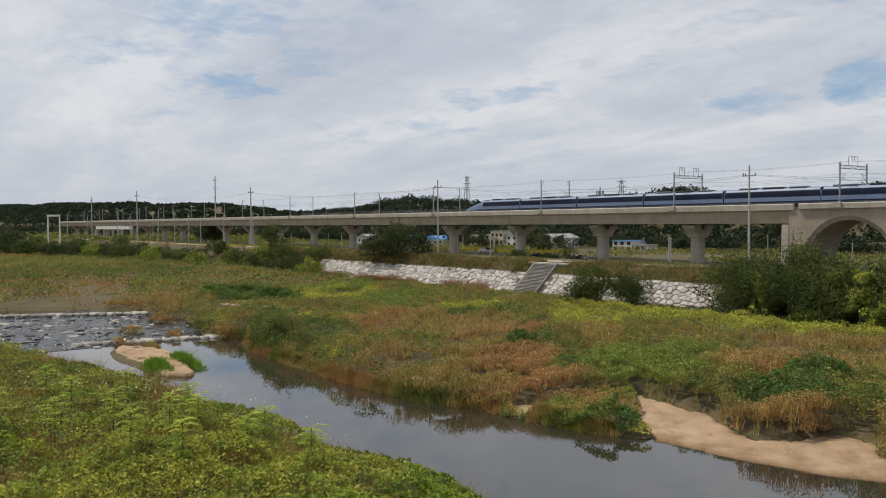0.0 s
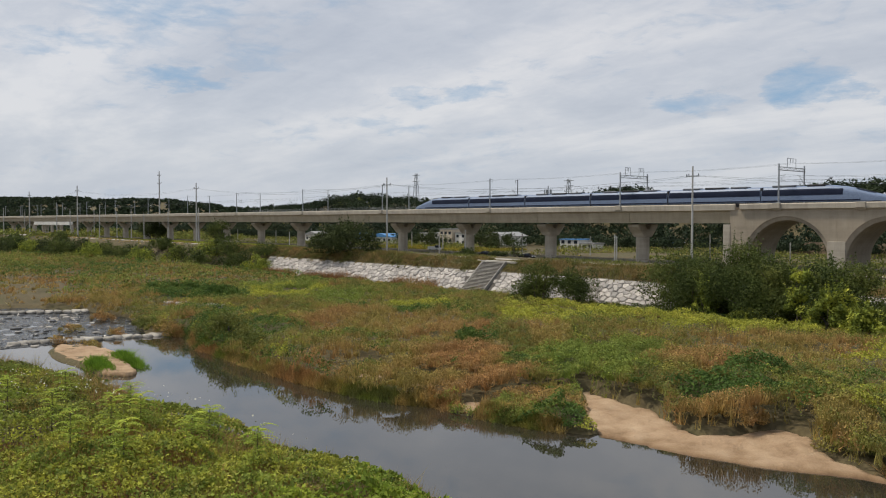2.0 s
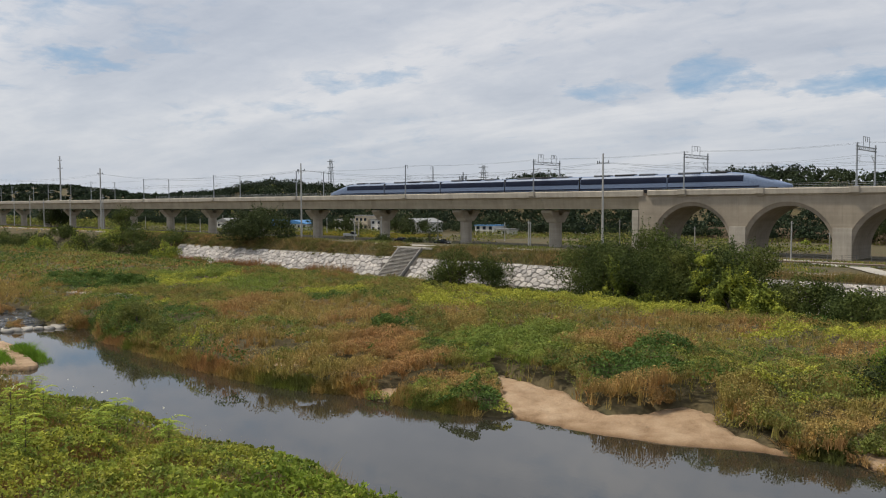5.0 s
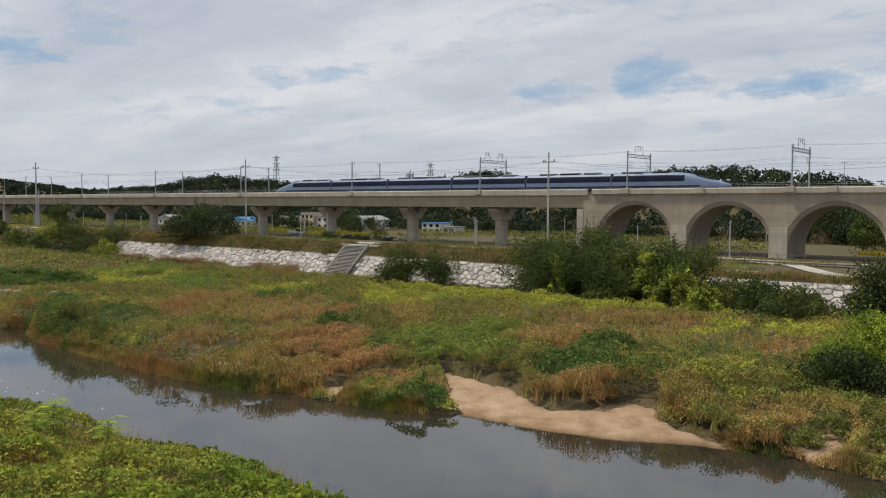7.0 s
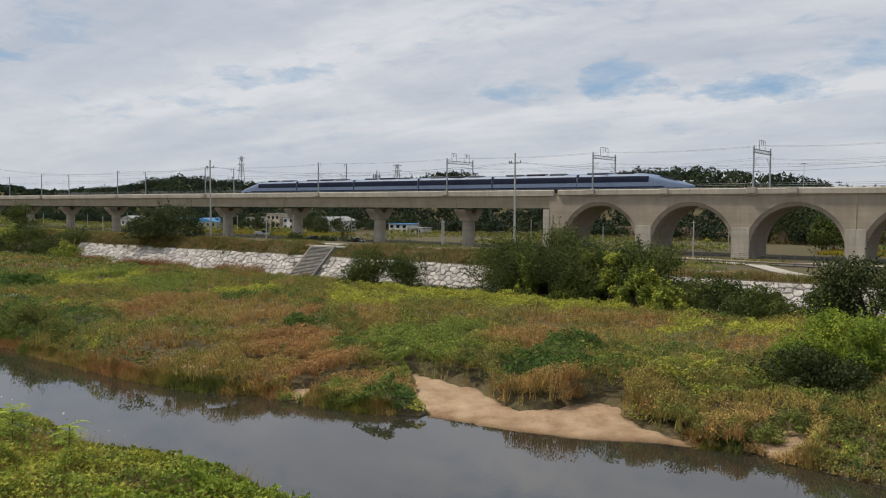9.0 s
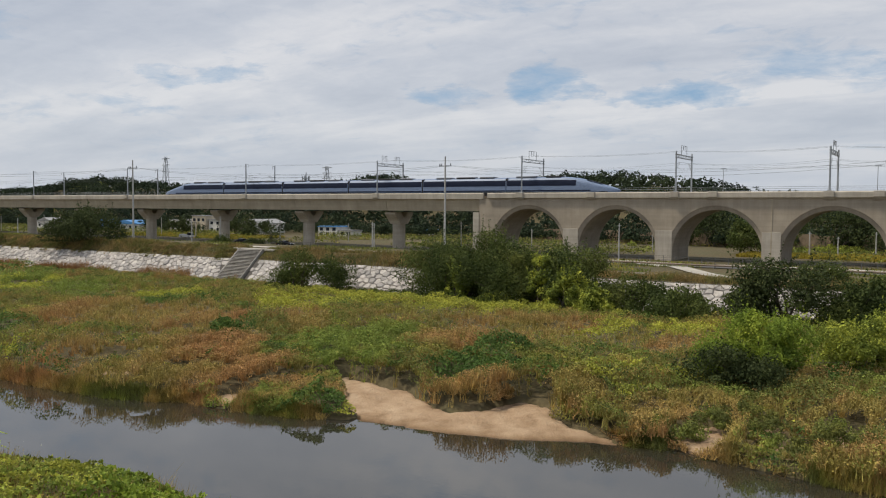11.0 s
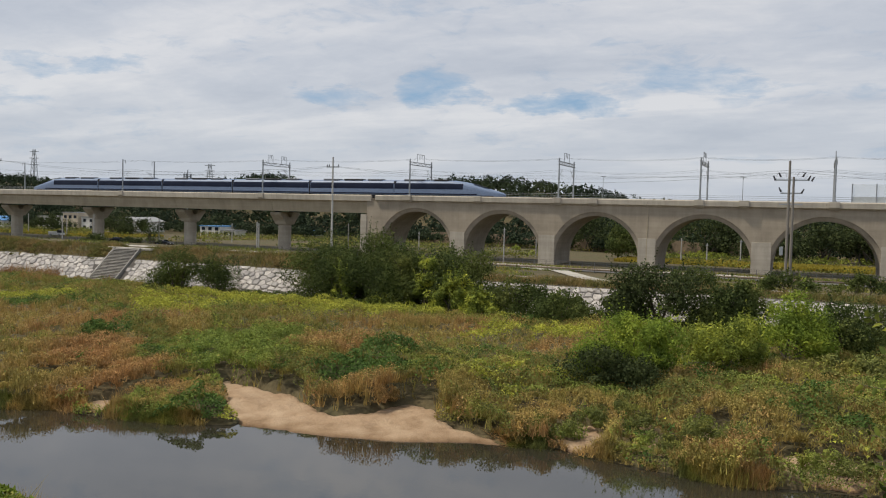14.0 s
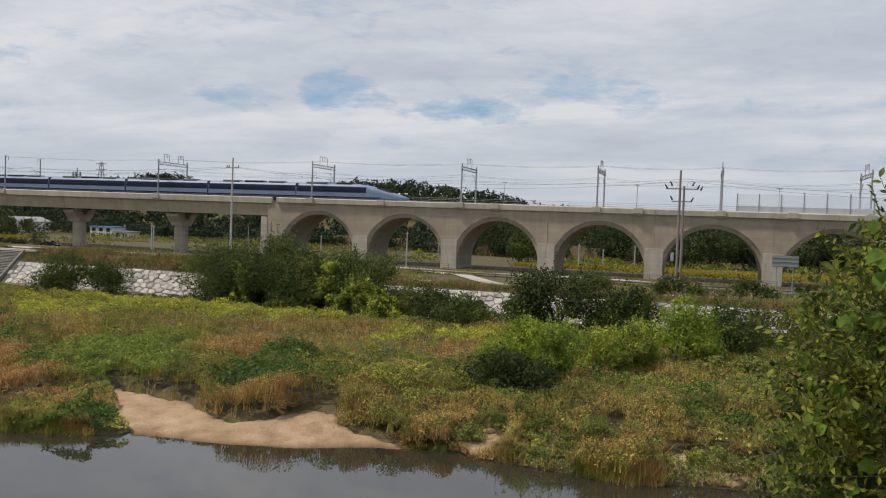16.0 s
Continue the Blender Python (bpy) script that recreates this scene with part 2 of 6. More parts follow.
def tube(bm, p, q, r0, r1=None, n=8):
    """A tapered rod from p to q."""
    p, q = Vector(p), Vector(q)
    r1 = r0 if r1 is None else r1
    turn = (q - p).to_track_quat("Z", "Y").to_matrix()
    rings = []
    for c, r in ((p, r0), (q, r1)):
        rings.append([bm.verts.new(c + turn @ Vector((r * math.cos(2 * math.pi * i / n), r * math.sin(2 * math.pi * i / n), 0))) for i in range(n)])
    for i in range(n):
        bm.faces.new((rings[0][i], rings[0][(i + 1) % n], rings[1][(i + 1) % n], rings[1][i]))
    bm.faces.new(list(reversed(rings[0])))
    bm.faces.new(rings[1])


def soft(bm, width=0.05, seg=1):
    bmesh.ops.bevel(bm, geom=list(bm.edges), offset=width, segments=seg, affect="EDGES", clamp_overlap=True)
    return bm


def raw_mesh(name, verts, faces_n, idx, material):
    """A mesh straight from arrays: verts (n,3), faces of faces_n corners each, idx their vertex numbers."""
    me = bpy.data.meshes.new(name)
    nf = len(idx) // faces_n
    me.vertices.add(len(verts))
    me.vertices.foreach_set("co", np.ascontiguousarray(verts, dtype=np.float32).ravel())
    me.loops.add(len(idx))
    me.loops.foreach_set("vertex_index", np.ascontiguousarray(idx, dtype=np.int32))
    me.polygons.add(nf)
    me.polygons.foreach_set("loop_start", np.arange(0, nf * faces_n, faces_n, dtype=np.int32))
    me.materials.append(material)
    me.update(calc_edges=True)
    return me


rng = np.random.default_rng(7)


# ---- the land ----
def value_noise(x, y, size, seed):
    """Smooth noise in 0..1 over the plan, of that size in metres."""
    r = np.random.default_rng(seed).random((256, 256))
    u, v = x / size + 1000, y / size + 1000
    i, j = np.floor(u).astype(int), np.floor(v).astype(int)
    fu, fv = u - i, v - j
    fu, fv = fu * fu * (3 - 2 * fu), fv * fv * (3 - 2 * fv)
    a, b = r[i % 256, j % 256], r[(i + 1) % 256, j % 256]
    c, d = r[i % 256, (j + 1) % 256], r[(i + 1) % 256, (j + 1) % 256]
    return (a * (1 - fu) + b * fu) * (1 - fv) + (c * (1 - fu) + d * fu) * fv


def step(a, b, x):
    t = np.clip((x - a) / (b - a), 0, 1)
    return t * t * (3 - 2 * t)


NEAR_EDGE = [(-400, 6), (-150, 12), (-120, 16), (-105, 20), (-90, 23), (-76, 25), (-67, 26.5), (-57, 28.4), (-50, 27.2), (-44, 29.6), (-30, 29.2), (60, 28)]
FAR_EDGE = [(-400, 14), (-165, 18), (-152, 36), (-140, 42), (-125, 44), (-107, 39.5), (-100, 43), (-90, 39.4), (-76, 38.7), (-63, 38.4), (-54, 39.4), (-50, 41.5), (-40, 42.6), (-35, 44.7), (-25, 46.6), (-20, 49), (-14, 50.2), (-10, 48.8), (-4, 48.2), (4, 50), (60, 53)]


def near_edge(x):
    return 0.9 * np.interp(x / 0.9, *zip(*NEAR_EDGE)) + 0.9 * (value_noise(x, x * 0, 3.0, 5) - 0.5)


def far_edge(x):
    return np.interp(x, *zip(*FAR_EDGE)) + 0.9 * (value_noise(x, x * 0 + 9, 2.6, 6) - 0.5)


SAND_BACK = [(-44.6, 53.4), (-39.3, 52.2), (-34.5, 51.0), (-30.6, 49.2), (-28.5, 50.4), (-27.8, 53.4), (-26.7, 54.2), (-24.4, 53.0), (-23.4, 50.9), (-19.2, 50.0), (-17.5, 48.4)]


def sand_amount(x, y):
    """1 on the bare sand bars, 0 elsewhere."""
    back = np.interp(x, *zip(*SAND_BACK), left=0, right=0) + 1.5 * (value_noise(x, y, 2.6, 11) - 0.5) + 0.7 * (value_noise(x, y, 0.8, 13) - 0.5)
    s = step(0.7, -0.7, y - back) * step(-0.7, 0.7, x + 35.6 + 1.02 * (y - 44.7) + 2.4 * (value_noise(x, y, 2.4, 14) - 0.5) + 0.8 * (value_noise(x, y, 0.8, 15) - 0.5)) * (x < -17.5) * (y > 38)
    for cx, cy, rx, ry in ((-93, 28.2, 9.0, 2.6), (-83, 27.5, 4, 1.6), (-13.5, 52.6, 1.7, 2.6), (-10.1, 55.6, 0.9, 1.5), (-5.8, 55.6, 1.2, 1.9), (1.2, 52.4, 2.8, 2.3), (-8.9, 51.8, 2.1, 1.2), (-63.1, 44.6, 2.6, 2.0), (-55.8, 45.2, 1.3, 1.3), (-46.8, 43.8, 1.5, 1.7), (4.9, 53.2, 2.0, 1.3)):
        d = ((x - cx) / rx) ** 2 + ((y - cy) / ry) ** 2 + 0.5 * (value_noise(x, y, 1.2, 12) - 0.5)
        s = np.maximum(s, step(1.3, 0.7, d))
    return s


# the levee: y and z of its cross-section, from the river plain to the ground under the viaduct
LEVEE_Y = (90, 102, 105.3, 108.3, 112.6, 115.2, 131.0, 142.0, 5000)
LEVEE_Z = (1.2, 0.9, 0.9, 0.9, 5.1, 6.9, 6.9, 4.9, 4.9)


def land(x, y):
    """Height of the ground."""
    yn, yf = near_edge(x), far_edge(x)
    mid, half = (yn + yf) / 2, (yf - yn) / 2
    out = np.abs(y - mid) - half  # metres outside the water's edge
    near_side = y < mid
    bed = -0.1 - 0.9 * step(0, 3, -out)
    plain = 0.55 * step(0, 1.2, out) + 0.75 * step(1, 14, out) + 0.35 * (value_noise(x, y, 9, 21) - 0.5) * step(0, 4, out)
    bank = 0.75 * step(0, 1.2, out) + 1.1 * step(1, 10, out) + 4 * step(14, 40, out) + 0.5 * (value_noise(x, y, 6, 22) - 0.5) * step(0, 3, out)
    z = np.where(out < 0, bed, np.where(near_side, bank, plain))
    s = step(0.08, 0.45, sand_amount(x, y)) * (out > -0.3)
    z = z * (1 - s) + (-0.12) * s
    isl = step(1.2, 0.6, ((x + 93) / 10.5) ** 2 + ((y - 28) / 3.4) ** 2) + step(1.2, 0.6, ((x + 83.5) / 4.5) ** 2 + ((y - 27.2) / 1.9) ** 2)
    z = np.maximum(z, np.where(isl > 0, -0.5 + 0.85 * np.minimum(isl, 1), -9))
    rif = step(-104, -109, x) * (out < 0)
    z = np.where(rif > 0, np.maximum(z, -0.14 * rif - (1 - rif) + 0.1 * (value_noise(x, y, 1.6, 31) - 0.5)), z)
    lev = np.minimum(np.interp(y, LEVEE_Y, LEVEE_Z), 6.9 - 1.7 * step(-82, -55, x)) - 0.4 * (y > 108.3) * (y < 112.8)
    cut = np.interp(y, [107.3, 114.4, 116], [0.4, 6.4, 6.9])
    lev = np.where((x > -121.3) & (x < -114.3) & (y > 107) & (y < 116), np.minimum(lev, cut), lev)
    z = z + (lev - z) * step(88, 104, y)
    z = z + 0.25 * (value_noise(x, y, 14, 23) - 0.5) * step(114, 118, y)
    return z + hills(x, y)


RIDGE = [(-576, 22), (-528, 24), (-495, 27), (-477, 29), (-448, 26), (-404, 24), (-362, 21), (-325, 17), (-300, 18), (-287, 21), (-255, 26), (-245, 27), (-232, 23), (-217, 20), (-197, 22), (-182, 23), (-165, 21), (-152, 25), (-117, 26), (-98, 24), (-84, 21), (-69, 18), (-40, 14), (0, 13), (120, 13), (4000, 13)]
FAR_RIDGE = [(-4400, 108), (-4100, 103), (-3335, 86), (-2950, 84), (-2571, 74), (-2112, 68), (-1975, 56), (-1670, 55), (-1487, 47), (-1357, 37), (-1244, 31), (-900, 20), (-600, 8)]


def hills(x, y):
    near = np.maximum(np.interp(x, *zip(*RIDGE)) - 4.9, 0) * step(245, 330, y)
    far = np.maximum(np.interp(x, *zip(*FAR_RIDGE)) - 4.9, 0) * step(420, 600, y) * step(1000, 690, y) * step(-560, -640, x)
    return np.maximum(near * step(-680, -600, x) * step(520, 400, y), far) * (1 + 0.1 * (value_noise(x, y, 40, 41) - 0.5))


def build_ground():
    xs = np.concatenate([np.linspace(-4500, -420, 60), np.arange(-410, -170, 3.0), np.arange(-170, 40, 1.1), np.linspace(41, 200, 40), np.linspace(230, 4500, 40)])
    ys = np.concatenate([np.linspace(-600, -20, 20), np.arange(-15, 10, 2.5), np.arange(10, 62, 0.75), np.arange(62, 104, 1.4), np.arange(104, 119, 0.7), np.arange(119, 146, 2.0), np.arange(147, 630, 8.0), np.linspace(660, 4500, 30)])
    X, Y = np.meshgrid(xs, ys)
    Z = land(X, Y)
    nx, ny = len(xs), len(ys)
    v = np.stack([X, Y, Z], -1).reshape(-1, 3)
    i = np.arange(nx * ny).reshape(ny, nx)
    q = np.stack([i[:-1, :-1], i[:-1, 1:], i[1:, 1:], i[1:, :-1]], -1).reshape(-1, 4)
    me = raw_mesh("ground", v, 4, q.ravel(), GROUND)
    me.shade_smooth()
    tagged(new("ground", me), "river plain with weedy soil and pale sand bars", "ground", kind="structure")


build_ground()


def sand_bar(x0, x1, y0, y1, label):
    """A sheet of bare sand that dips under the soil round it."""
    xs, ys = np.arange(x0, x1, 0.22), np.arange(y0, y1, 0.22)
    X, Y = np.meshgrid(xs, ys)
    s = sand_amount(X, Y)
    d = Y - far_edge(X)
    lift = np.where(Y < 35, 0.42, 0.06 + 0.42 * step(-0.3, 7, d) + 0.12 * step(0, 0.8, d))
    Z = -0.7 + (0.7 + lift) * step(0.05, 0.6, s) + 0.2 * (value_noise(X, Y, 1.4, 25) - 0.5) + 0.13 * (value_noise(X, Y, 0.5, 26) - 0.5)
    Z = np.where((Y > 35) & (d < 0), np.minimum(Z, 0.25 * d + 0.03), Z)
    i = np.arange(X.size).reshape(X.shape)
    q = np.stack([i[:-1, :-1], i[:-1, 1:], i[1:, 1:], i[1:, :-1]], -1).reshape(-1, 4)
    me = raw_mesh("sand_bar", np.stack([X, Y, Z], -1).reshape(-1, 3), 4, q.ravel(), SAND)
    me.shade_smooth()
    tagged(new("sand_bar", me), label, "sand", kind="structure")


sand_bar(-47, -16, 42.5, 56, "long pale sand bar along the pool")
sand_bar(-105, -77, 23.5, 33, "pale sand islet in the river")
sand_bar(-68, -43, 40.5, 47.5, "small bare sand patches on the bank")
sand_bar(-17, 8, 48, 57.5, "small bare sand patches on the bank")
bm = bmesh.new()
vs = [bm.verts.new(p) for p in ((-420, -5, 0), (90, -5, 0), (90, 56, 0), (-420, 56, 0))]
bm.faces.new(vs)
tagged(part("water", bm, WATER), "still dark river pool reflecting the cloudy sky", "water", kind="structure")

# ---- railway viaduct ----
FACE, BACK = 164.0, 176.0
DECK_TOP, COPING_FOOT, SOFFIT, FOOT = 18.8, 17.55, 14.55, 4.9
PIERS = [-523.0 + 33.65 * i for i in range(11)] + [-152.7, -122.0]
ABUT = -94.8
ARCH_PIERS = [-92.4, -71.8, -51.3, -30.5, -9.2, 12.5, 34.3, 56.1, 77.9, 99.7]


def build_girders():
    v = thing("railway_viaduct", "pale concrete box girder railway viaduct on piers", "viaduct")
    ends = [-792, -725, -658, -591, -557] + PIERS + [ABUT + 1.2]
    for a, b in zip(ends, ends[1:]):
        bm = bmesh.new()
        prism(bm, [(FACE + 0.75, SOFFIT), (BACK - 0.75, SOFFIT), (BACK - 0.45, 17.0), (BACK, 17.3), (BACK, COPING_FOOT), (FACE, COPING_FOOT), (FACE, 17.4), (FACE + 0.35, 17.1)], a + 0.06, b - 0.06)
        part("girder", bm, CONCRETE_GIRDER, v)
        n = max(1, round((b - a) / 11))
        for k in range(n):
            x0, x1 = a + (b - a) * k / n, a + (b - a) * (k + 1) / n
            bm = bmesh.new()
            prism(bm, [(FACE - 0.3, COPING_FOOT - 0.12), (FACE + 0.25, COPING_FOOT - 0.12), (FACE + 0.25, DECK_TOP), (FACE - 0.12, DECK_TOP), (FACE - 0.3, DECK_TOP - 0.2)], x0 + 0.02, x1 - 0.02)
            part("coping", bm, CONCRETE_PALE, v)
        bm = bmesh.new()
        box(bm, a + 0.05, b - 0.05, BACK - 0.25, BACK + 0.2, COPING_FOOT, DECK_TOP)
        part("far_coping", bm, CONCRETE_PALE, v)
        bm = bmesh.new()
        box(bm, a + 0.05, b - 0.05, FACE + 0.25, BACK - 0.25, COPING_FOOT, 18.1)
        part("track_slab", bm, CONCRETE, v)
    for x in (-124.8, -171.3, -224.2, -276.5, -333):
        bm = bmesh.new()
        prism(bm, [(FACE - 0.7, COPING_FOOT + 0.2), (FACE - 0.2, COPING_FOOT - 0.3), (FACE - 0.2, DECK_TOP + 0.03), (FACE - 0.7, DECK_TOP + 0.03)], x - 0.8, x + 0.8)
        part("corbel", soft(bm, 0.05), CONCRETE_PALE, v)


build_girders()


def build_pier():
    p = thing("bridge_pier", "round concrete bridge pier with a flared forked cap", "pier", "piers of the viaduct")
    bm = bmesh.new()
    tube(bm, (0, 0, -1.5), (0, 0, 6.3), 1.62, 1.62, 20)
    part("shaft", bm, CONCRETE_PALE, p, smooth=False)
    bm = bmesh.new()
    out = [(-1.75, 6.2), (1.75, 6.2), (2.2, 7.1), (4.1, 8.75), (4.1, 9.35), (1.2, 9.35), (0.6, 8.0), (-0.6, 8.0), (-1.2, 9.35), (-4.1, 9.35), (-4.1, 8.75), (-2.2, 7.1)]
    prism(bm, out, -1.65, 1.65)
    soft(bm, 0.12)
    part("pier_cap", bm, CONCRETE_PALE, p)
    for y in (-3.1, 3.1):
        bm = bmesh.new()
        box(bm, -0.5, 0.5, y - 0.5, y + 0.5, 9.35, 9.66)
        part("bearing", bm, DARK, p)
    return p


_pier = build_pier()
_pier.matrix_basis = pose(PIERS[0], 170, FOOT)
for _x in PIERS[1:] + [-557, -591, -625, -658, -692, -725, -758]:
    copy_thing(_pier, pose(_x, 170, FOOT))


CONCRETE_RING = concrete_material("ring_concrete", (0.33, 0.285, 0.23), 0.3)


def arch_curve(cx, r, zc, n=28, rise=1.0):
    return [(cx - r * math.cos(math.pi * i / n), zc + rise * r * math.sin(math.pi * i / n)) for i in range(n + 1)]


def build_arches():
    v = thing("arch_viaduct", "concrete railway viaduct with a row of round arches", "viaduct")
    zb, zc, r = 3.5, 6.7, 8.6
    for k, (a, b) in enumerate(zip(ARCH_PIERS, ARCH_PIERS[1:])):
        cx = (a + b) / 2
        r = (b - a) / 2 - 1.72
        zc = 15.25 - r
        a0 = ABUT if k == 0 else a
        ro = r + 0.8
        bm = bmesh.new()
        prism(bm, [(a0 + 0.01, zb), (cx - r - 0.4, zb), (cx - r - 0.4, zc)] + arch_curve(cx, ro, zc + 0.02)[2:-2] + [(cx + r + 0.4, zc), (cx + r + 0.4, zb), (b - 0.01, zb), (b - 0.01, COPING_FOOT), (a0 + 0.01, COPING_FOOT)], FACE, BACK, "y")
        bay = part("arch_bay", bm, CONCRETE, v)
        # the ring: a chamfer that slants back from the face, and the barrel behind it
        inner = [(cx - r, zb)] + arch_curve(cx, r, zc) + [(cx + r, zb)]
        outer = [(cx - r - 0.42, zb), (cx - r - 0.42, zc)] + arch_curve(cx, ro + 0.02, zc + 0.02)[1:-1] + [(cx + r + 0.42, zc), (cx + r + 0.42, zb)]
        n = len(inner)
        bm = bmesh.new()
        rows = [[bm.verts.new((x, y, z)) for x, z in line] for line, y in ((outer, FACE - 0.03), (outer, FACE + 0.12), (inner, FACE + 0.5), (inner, BACK), (outer, BACK + 0.05))]
        for p, q in zip(rows, rows[1:]):
            for i in range(n - 1):
                bm.faces.new((p[i], p[i + 1], q[i + 1], q[i]))
        part("arch_ring", bm, CONCRETE_RING, bay)
        bm = bmesh.new()
        box(bm, b - 1.75 if k < 8 else b - 1.75, b + 1.75, FACE - 0.06, FACE + 0.3, zb, 11.0)
        part("pier_facing", soft(bm, 0.03), CONCRETE_PALE, v)
        for j in range(2):
            x0, x1 = a + (b - a) * j / 2, a + (b - a) * (j + 1) / 2
            bm = bmesh.new()
            prism(bm, [(FACE - 0.55, COPING_FOOT + 0.1), (FACE + 0.25, COPING_FOOT - 0.25), (FACE + 0.25, DECK_TOP), (FACE - 0.35, DECK_TOP), (FACE - 0.55, DECK_TOP - 0.2)], x0 + 0.02, x1 - 0.02)
            part("coping", bm, CONCRETE_PALE, v)
        bm = bmesh.new()
        box(bm, a, b, BACK - 0.25, BACK + 0.3, COPING_FOOT, DECK_TOP)
        part("far_coping", bm, CONCRETE_PALE, v)
        bm = bmesh.new()
        box(bm, a, b, FACE + 0.25, BACK - 0.25, COPING_FOOT, 18.1)
        part("track_slab", bm, CONCRETE, v)
    for x in (-84.0, -67.0, -49.1, -41.5, -20.7, -12.5, 2.9, 15.5, 28.6, 42):
        bm = bmesh.new()
        prism(bm, [(FACE - 0.95, COPING_FOOT + 0.2), (FACE - 0.3, COPING_FOOT - 0.35), (FACE - 0.3, DECK_TOP + 0.03), (FACE - 0.95, DECK_TOP + 0.03)], x - 0.9, x + 0.9)
        part("corbel", soft(bm, 0.05), CONCRETE_PALE, v)
    bm = bmesh.new()
    box(bm, -30.62, -30.42, FACE - 0.08, FACE + 0.05, 3.5, COPING_FOOT)
    part("joint_strip", bm, CONCRETE_GIRDER, v)
    bm = bmesh.new()
    box(bm, ABUT - 1.6, ABUT, FACE - 0.1, BACK + 0.1, 3.5, SOFFIT - 0.25)
    part("bearing_shelf", bm, CONCRETE_PALE, v)


build_arches()

# ---- plants ----
MEADOW = foliage("meadow_blades", [(0.42, 0.24, 0.1), (0.38, 0.225, 0.095), (0.38, 0.265, 0.095), (0.31, 0.26, 0.078), (0.43, 0.27, 0.11)], 0.11, 0.6, 0.22)
WEED = foliage("weed_leaves", [(0.34, 0.25, 0.07), (0.23, 0.27, 0.055), (0.13, 0.145, 0.045), (0.24, 0.24, 0.055), (0.37, 0.27, 0.085)], 0.14, 0.6, 0.22)
VINE = foliage("vine_leaves", [(0.25, 0.27, 0.05), (0.42, 0.42, 0.065), (0.28, 0.30, 0.05), (0.38, 0.37, 0.06)], 0.16, 0.5, 0.3)
VINE_BUSH = foliage("vine_bush_leaves", [(0.11, 0.15, 0.035), (0.21, 0.25, 0.045), (0.42, 0.43, 0.06)], 0.45, 0.55, 0.28)
NEAR_LEAF = foliage("bank_leaves", [(0.33, 0.25, 0.085), (0.18, 0.24, 0.05), (0.28, 0.33, 0.06), (0.39, 0.39, 0.065), (0.17, 0.23, 0.045), (0.32, 0.27, 0.08)], 0.22, 0.7, 0.35)
WILLOW = foliage("willow_leaves", [(0.038, 0.056, 0.02), (0.075, 0.1, 0.028), (0.14, 0.155, 0.042)], 0.2, 0.55, 0.3)
BRIGHT = foliage("bright_bush_leaves", [(0.10, 0.15, 0.03), (0.2, 0.27, 0.04), (0.34, 0.385, 0.05)], 0.4, 0.5, 0.35)
DARK_LEAF = foliage("dark_tree_leaves", [(0.036, 0.05, 0.02), (0.07, 0.088, 0.03)], 0.4, 0.6, 0.2)
FOREST = foliage("forest_leaves", [(0.018, 0.03, 0.018), (0.03, 0.045, 0.024), (0.05, 0.065, 0.03)], 0.03, 0.5, 0.2, 0.15)
LEVEE = foliage("levee_blades", [(0.2, 0.165, 0.065), (0.3, 0.215, 0.09), (0.16, 0.165, 0.05), (0.25, 0.2, 0.08)], 0.25, 0.6, 0.2)
DEEP_GREEN = foliage("deep_green_leaves", [(0.055, 0.10, 0.028), (0.09, 0.15, 0.035), (0.14, 0.19, 0.045)], 0.3, 0.6, 0.25)
LUSH = foliage("lush_grass", [(0.13, 0.24, 0.03), (0.2, 0.32, 0.04)], 0.6, 0.4, 0.4)
FRESH = foliage("fresh_green_blades", [(0.17, 0.2, 0.05), (0.2, 0.26, 0.055), (0.25, 0.26, 0.06)], 0.3, 0.55, 0.3)
OLIVE_GRASS = foliage("olive_grass", [(0.31, 0.23, 0.085), (0.27, 0.25, 0.07), (0.40, 0.28, 0.11), (0.27, 0.27, 0.07)], 0.3, 0.55, 0.25)
REED = foliage("dry_reeds", [RUST, (0.24, 0.13, 0.06), BROWN], 0.2, 0.5, 0.3)
RICE = foliage("ripe_rice", [(0.42, 0.33, 0.05), (0.36, 0.31, 0.06)], 0.05, 0.3, 0.3)
BARK = surface("bark", (0.10, 0.085, 0.065), 0.4, 3.0, 0.95, bump=0.5, dist=0.02)


def leaf_arrays(pos, size, facing=None, bias=0.6, long=1.5):
    """Kite-shaped leaves at pos, turned at random, leaning to the directions in facing."""
    n = len(pos)
    nrm = rng.normal(size=(n, 3))
    nrm /= np.linalg.norm(nrm, axis=1, keepdims=True)
    base = np.tile((0.0, 0.0, 1.0), (n, 1)) if facing is None else facing
    nrm = nrm * (1 - bias) + base * bias
    nrm /= np.linalg.norm(nrm, axis=1, keepdims=True) + 1e-9
    t = np.cross(nrm, rng.normal(size=(n, 3)))
    t /= np.linalg.norm(t, axis=1, keepdims=True) + 1e-9
    b = np.cross(nrm, t)
    s = np.asarray(size).reshape(-1, 1) * np.ones((n, 1))
    tip, root = pos + t * s * 0.5 * long, pos - t * s * 0.5 * long
    l, r = pos + b * s * 0.5 + nrm * s * 0.12, pos - b * s * 0.5 + nrm * s * 0.12
    v = np.stack([root, l, tip, r], 1).reshape(-1, 3)
    return v, np.arange(4 * n)


def chip_arrays(pos, size, facing=None, bias=0.35, long=1.9):
    """Small pointed leaves, a triangle each."""
    v, _ = leaf_arrays(pos, size, facing, bias, long)
    v = v.reshape(-1, 4, 3)
    return np.stack([v[:, 1], v[:, 2], v[:, 3]], 1).reshape(-1, 3), np.arange(3 * len(pos))


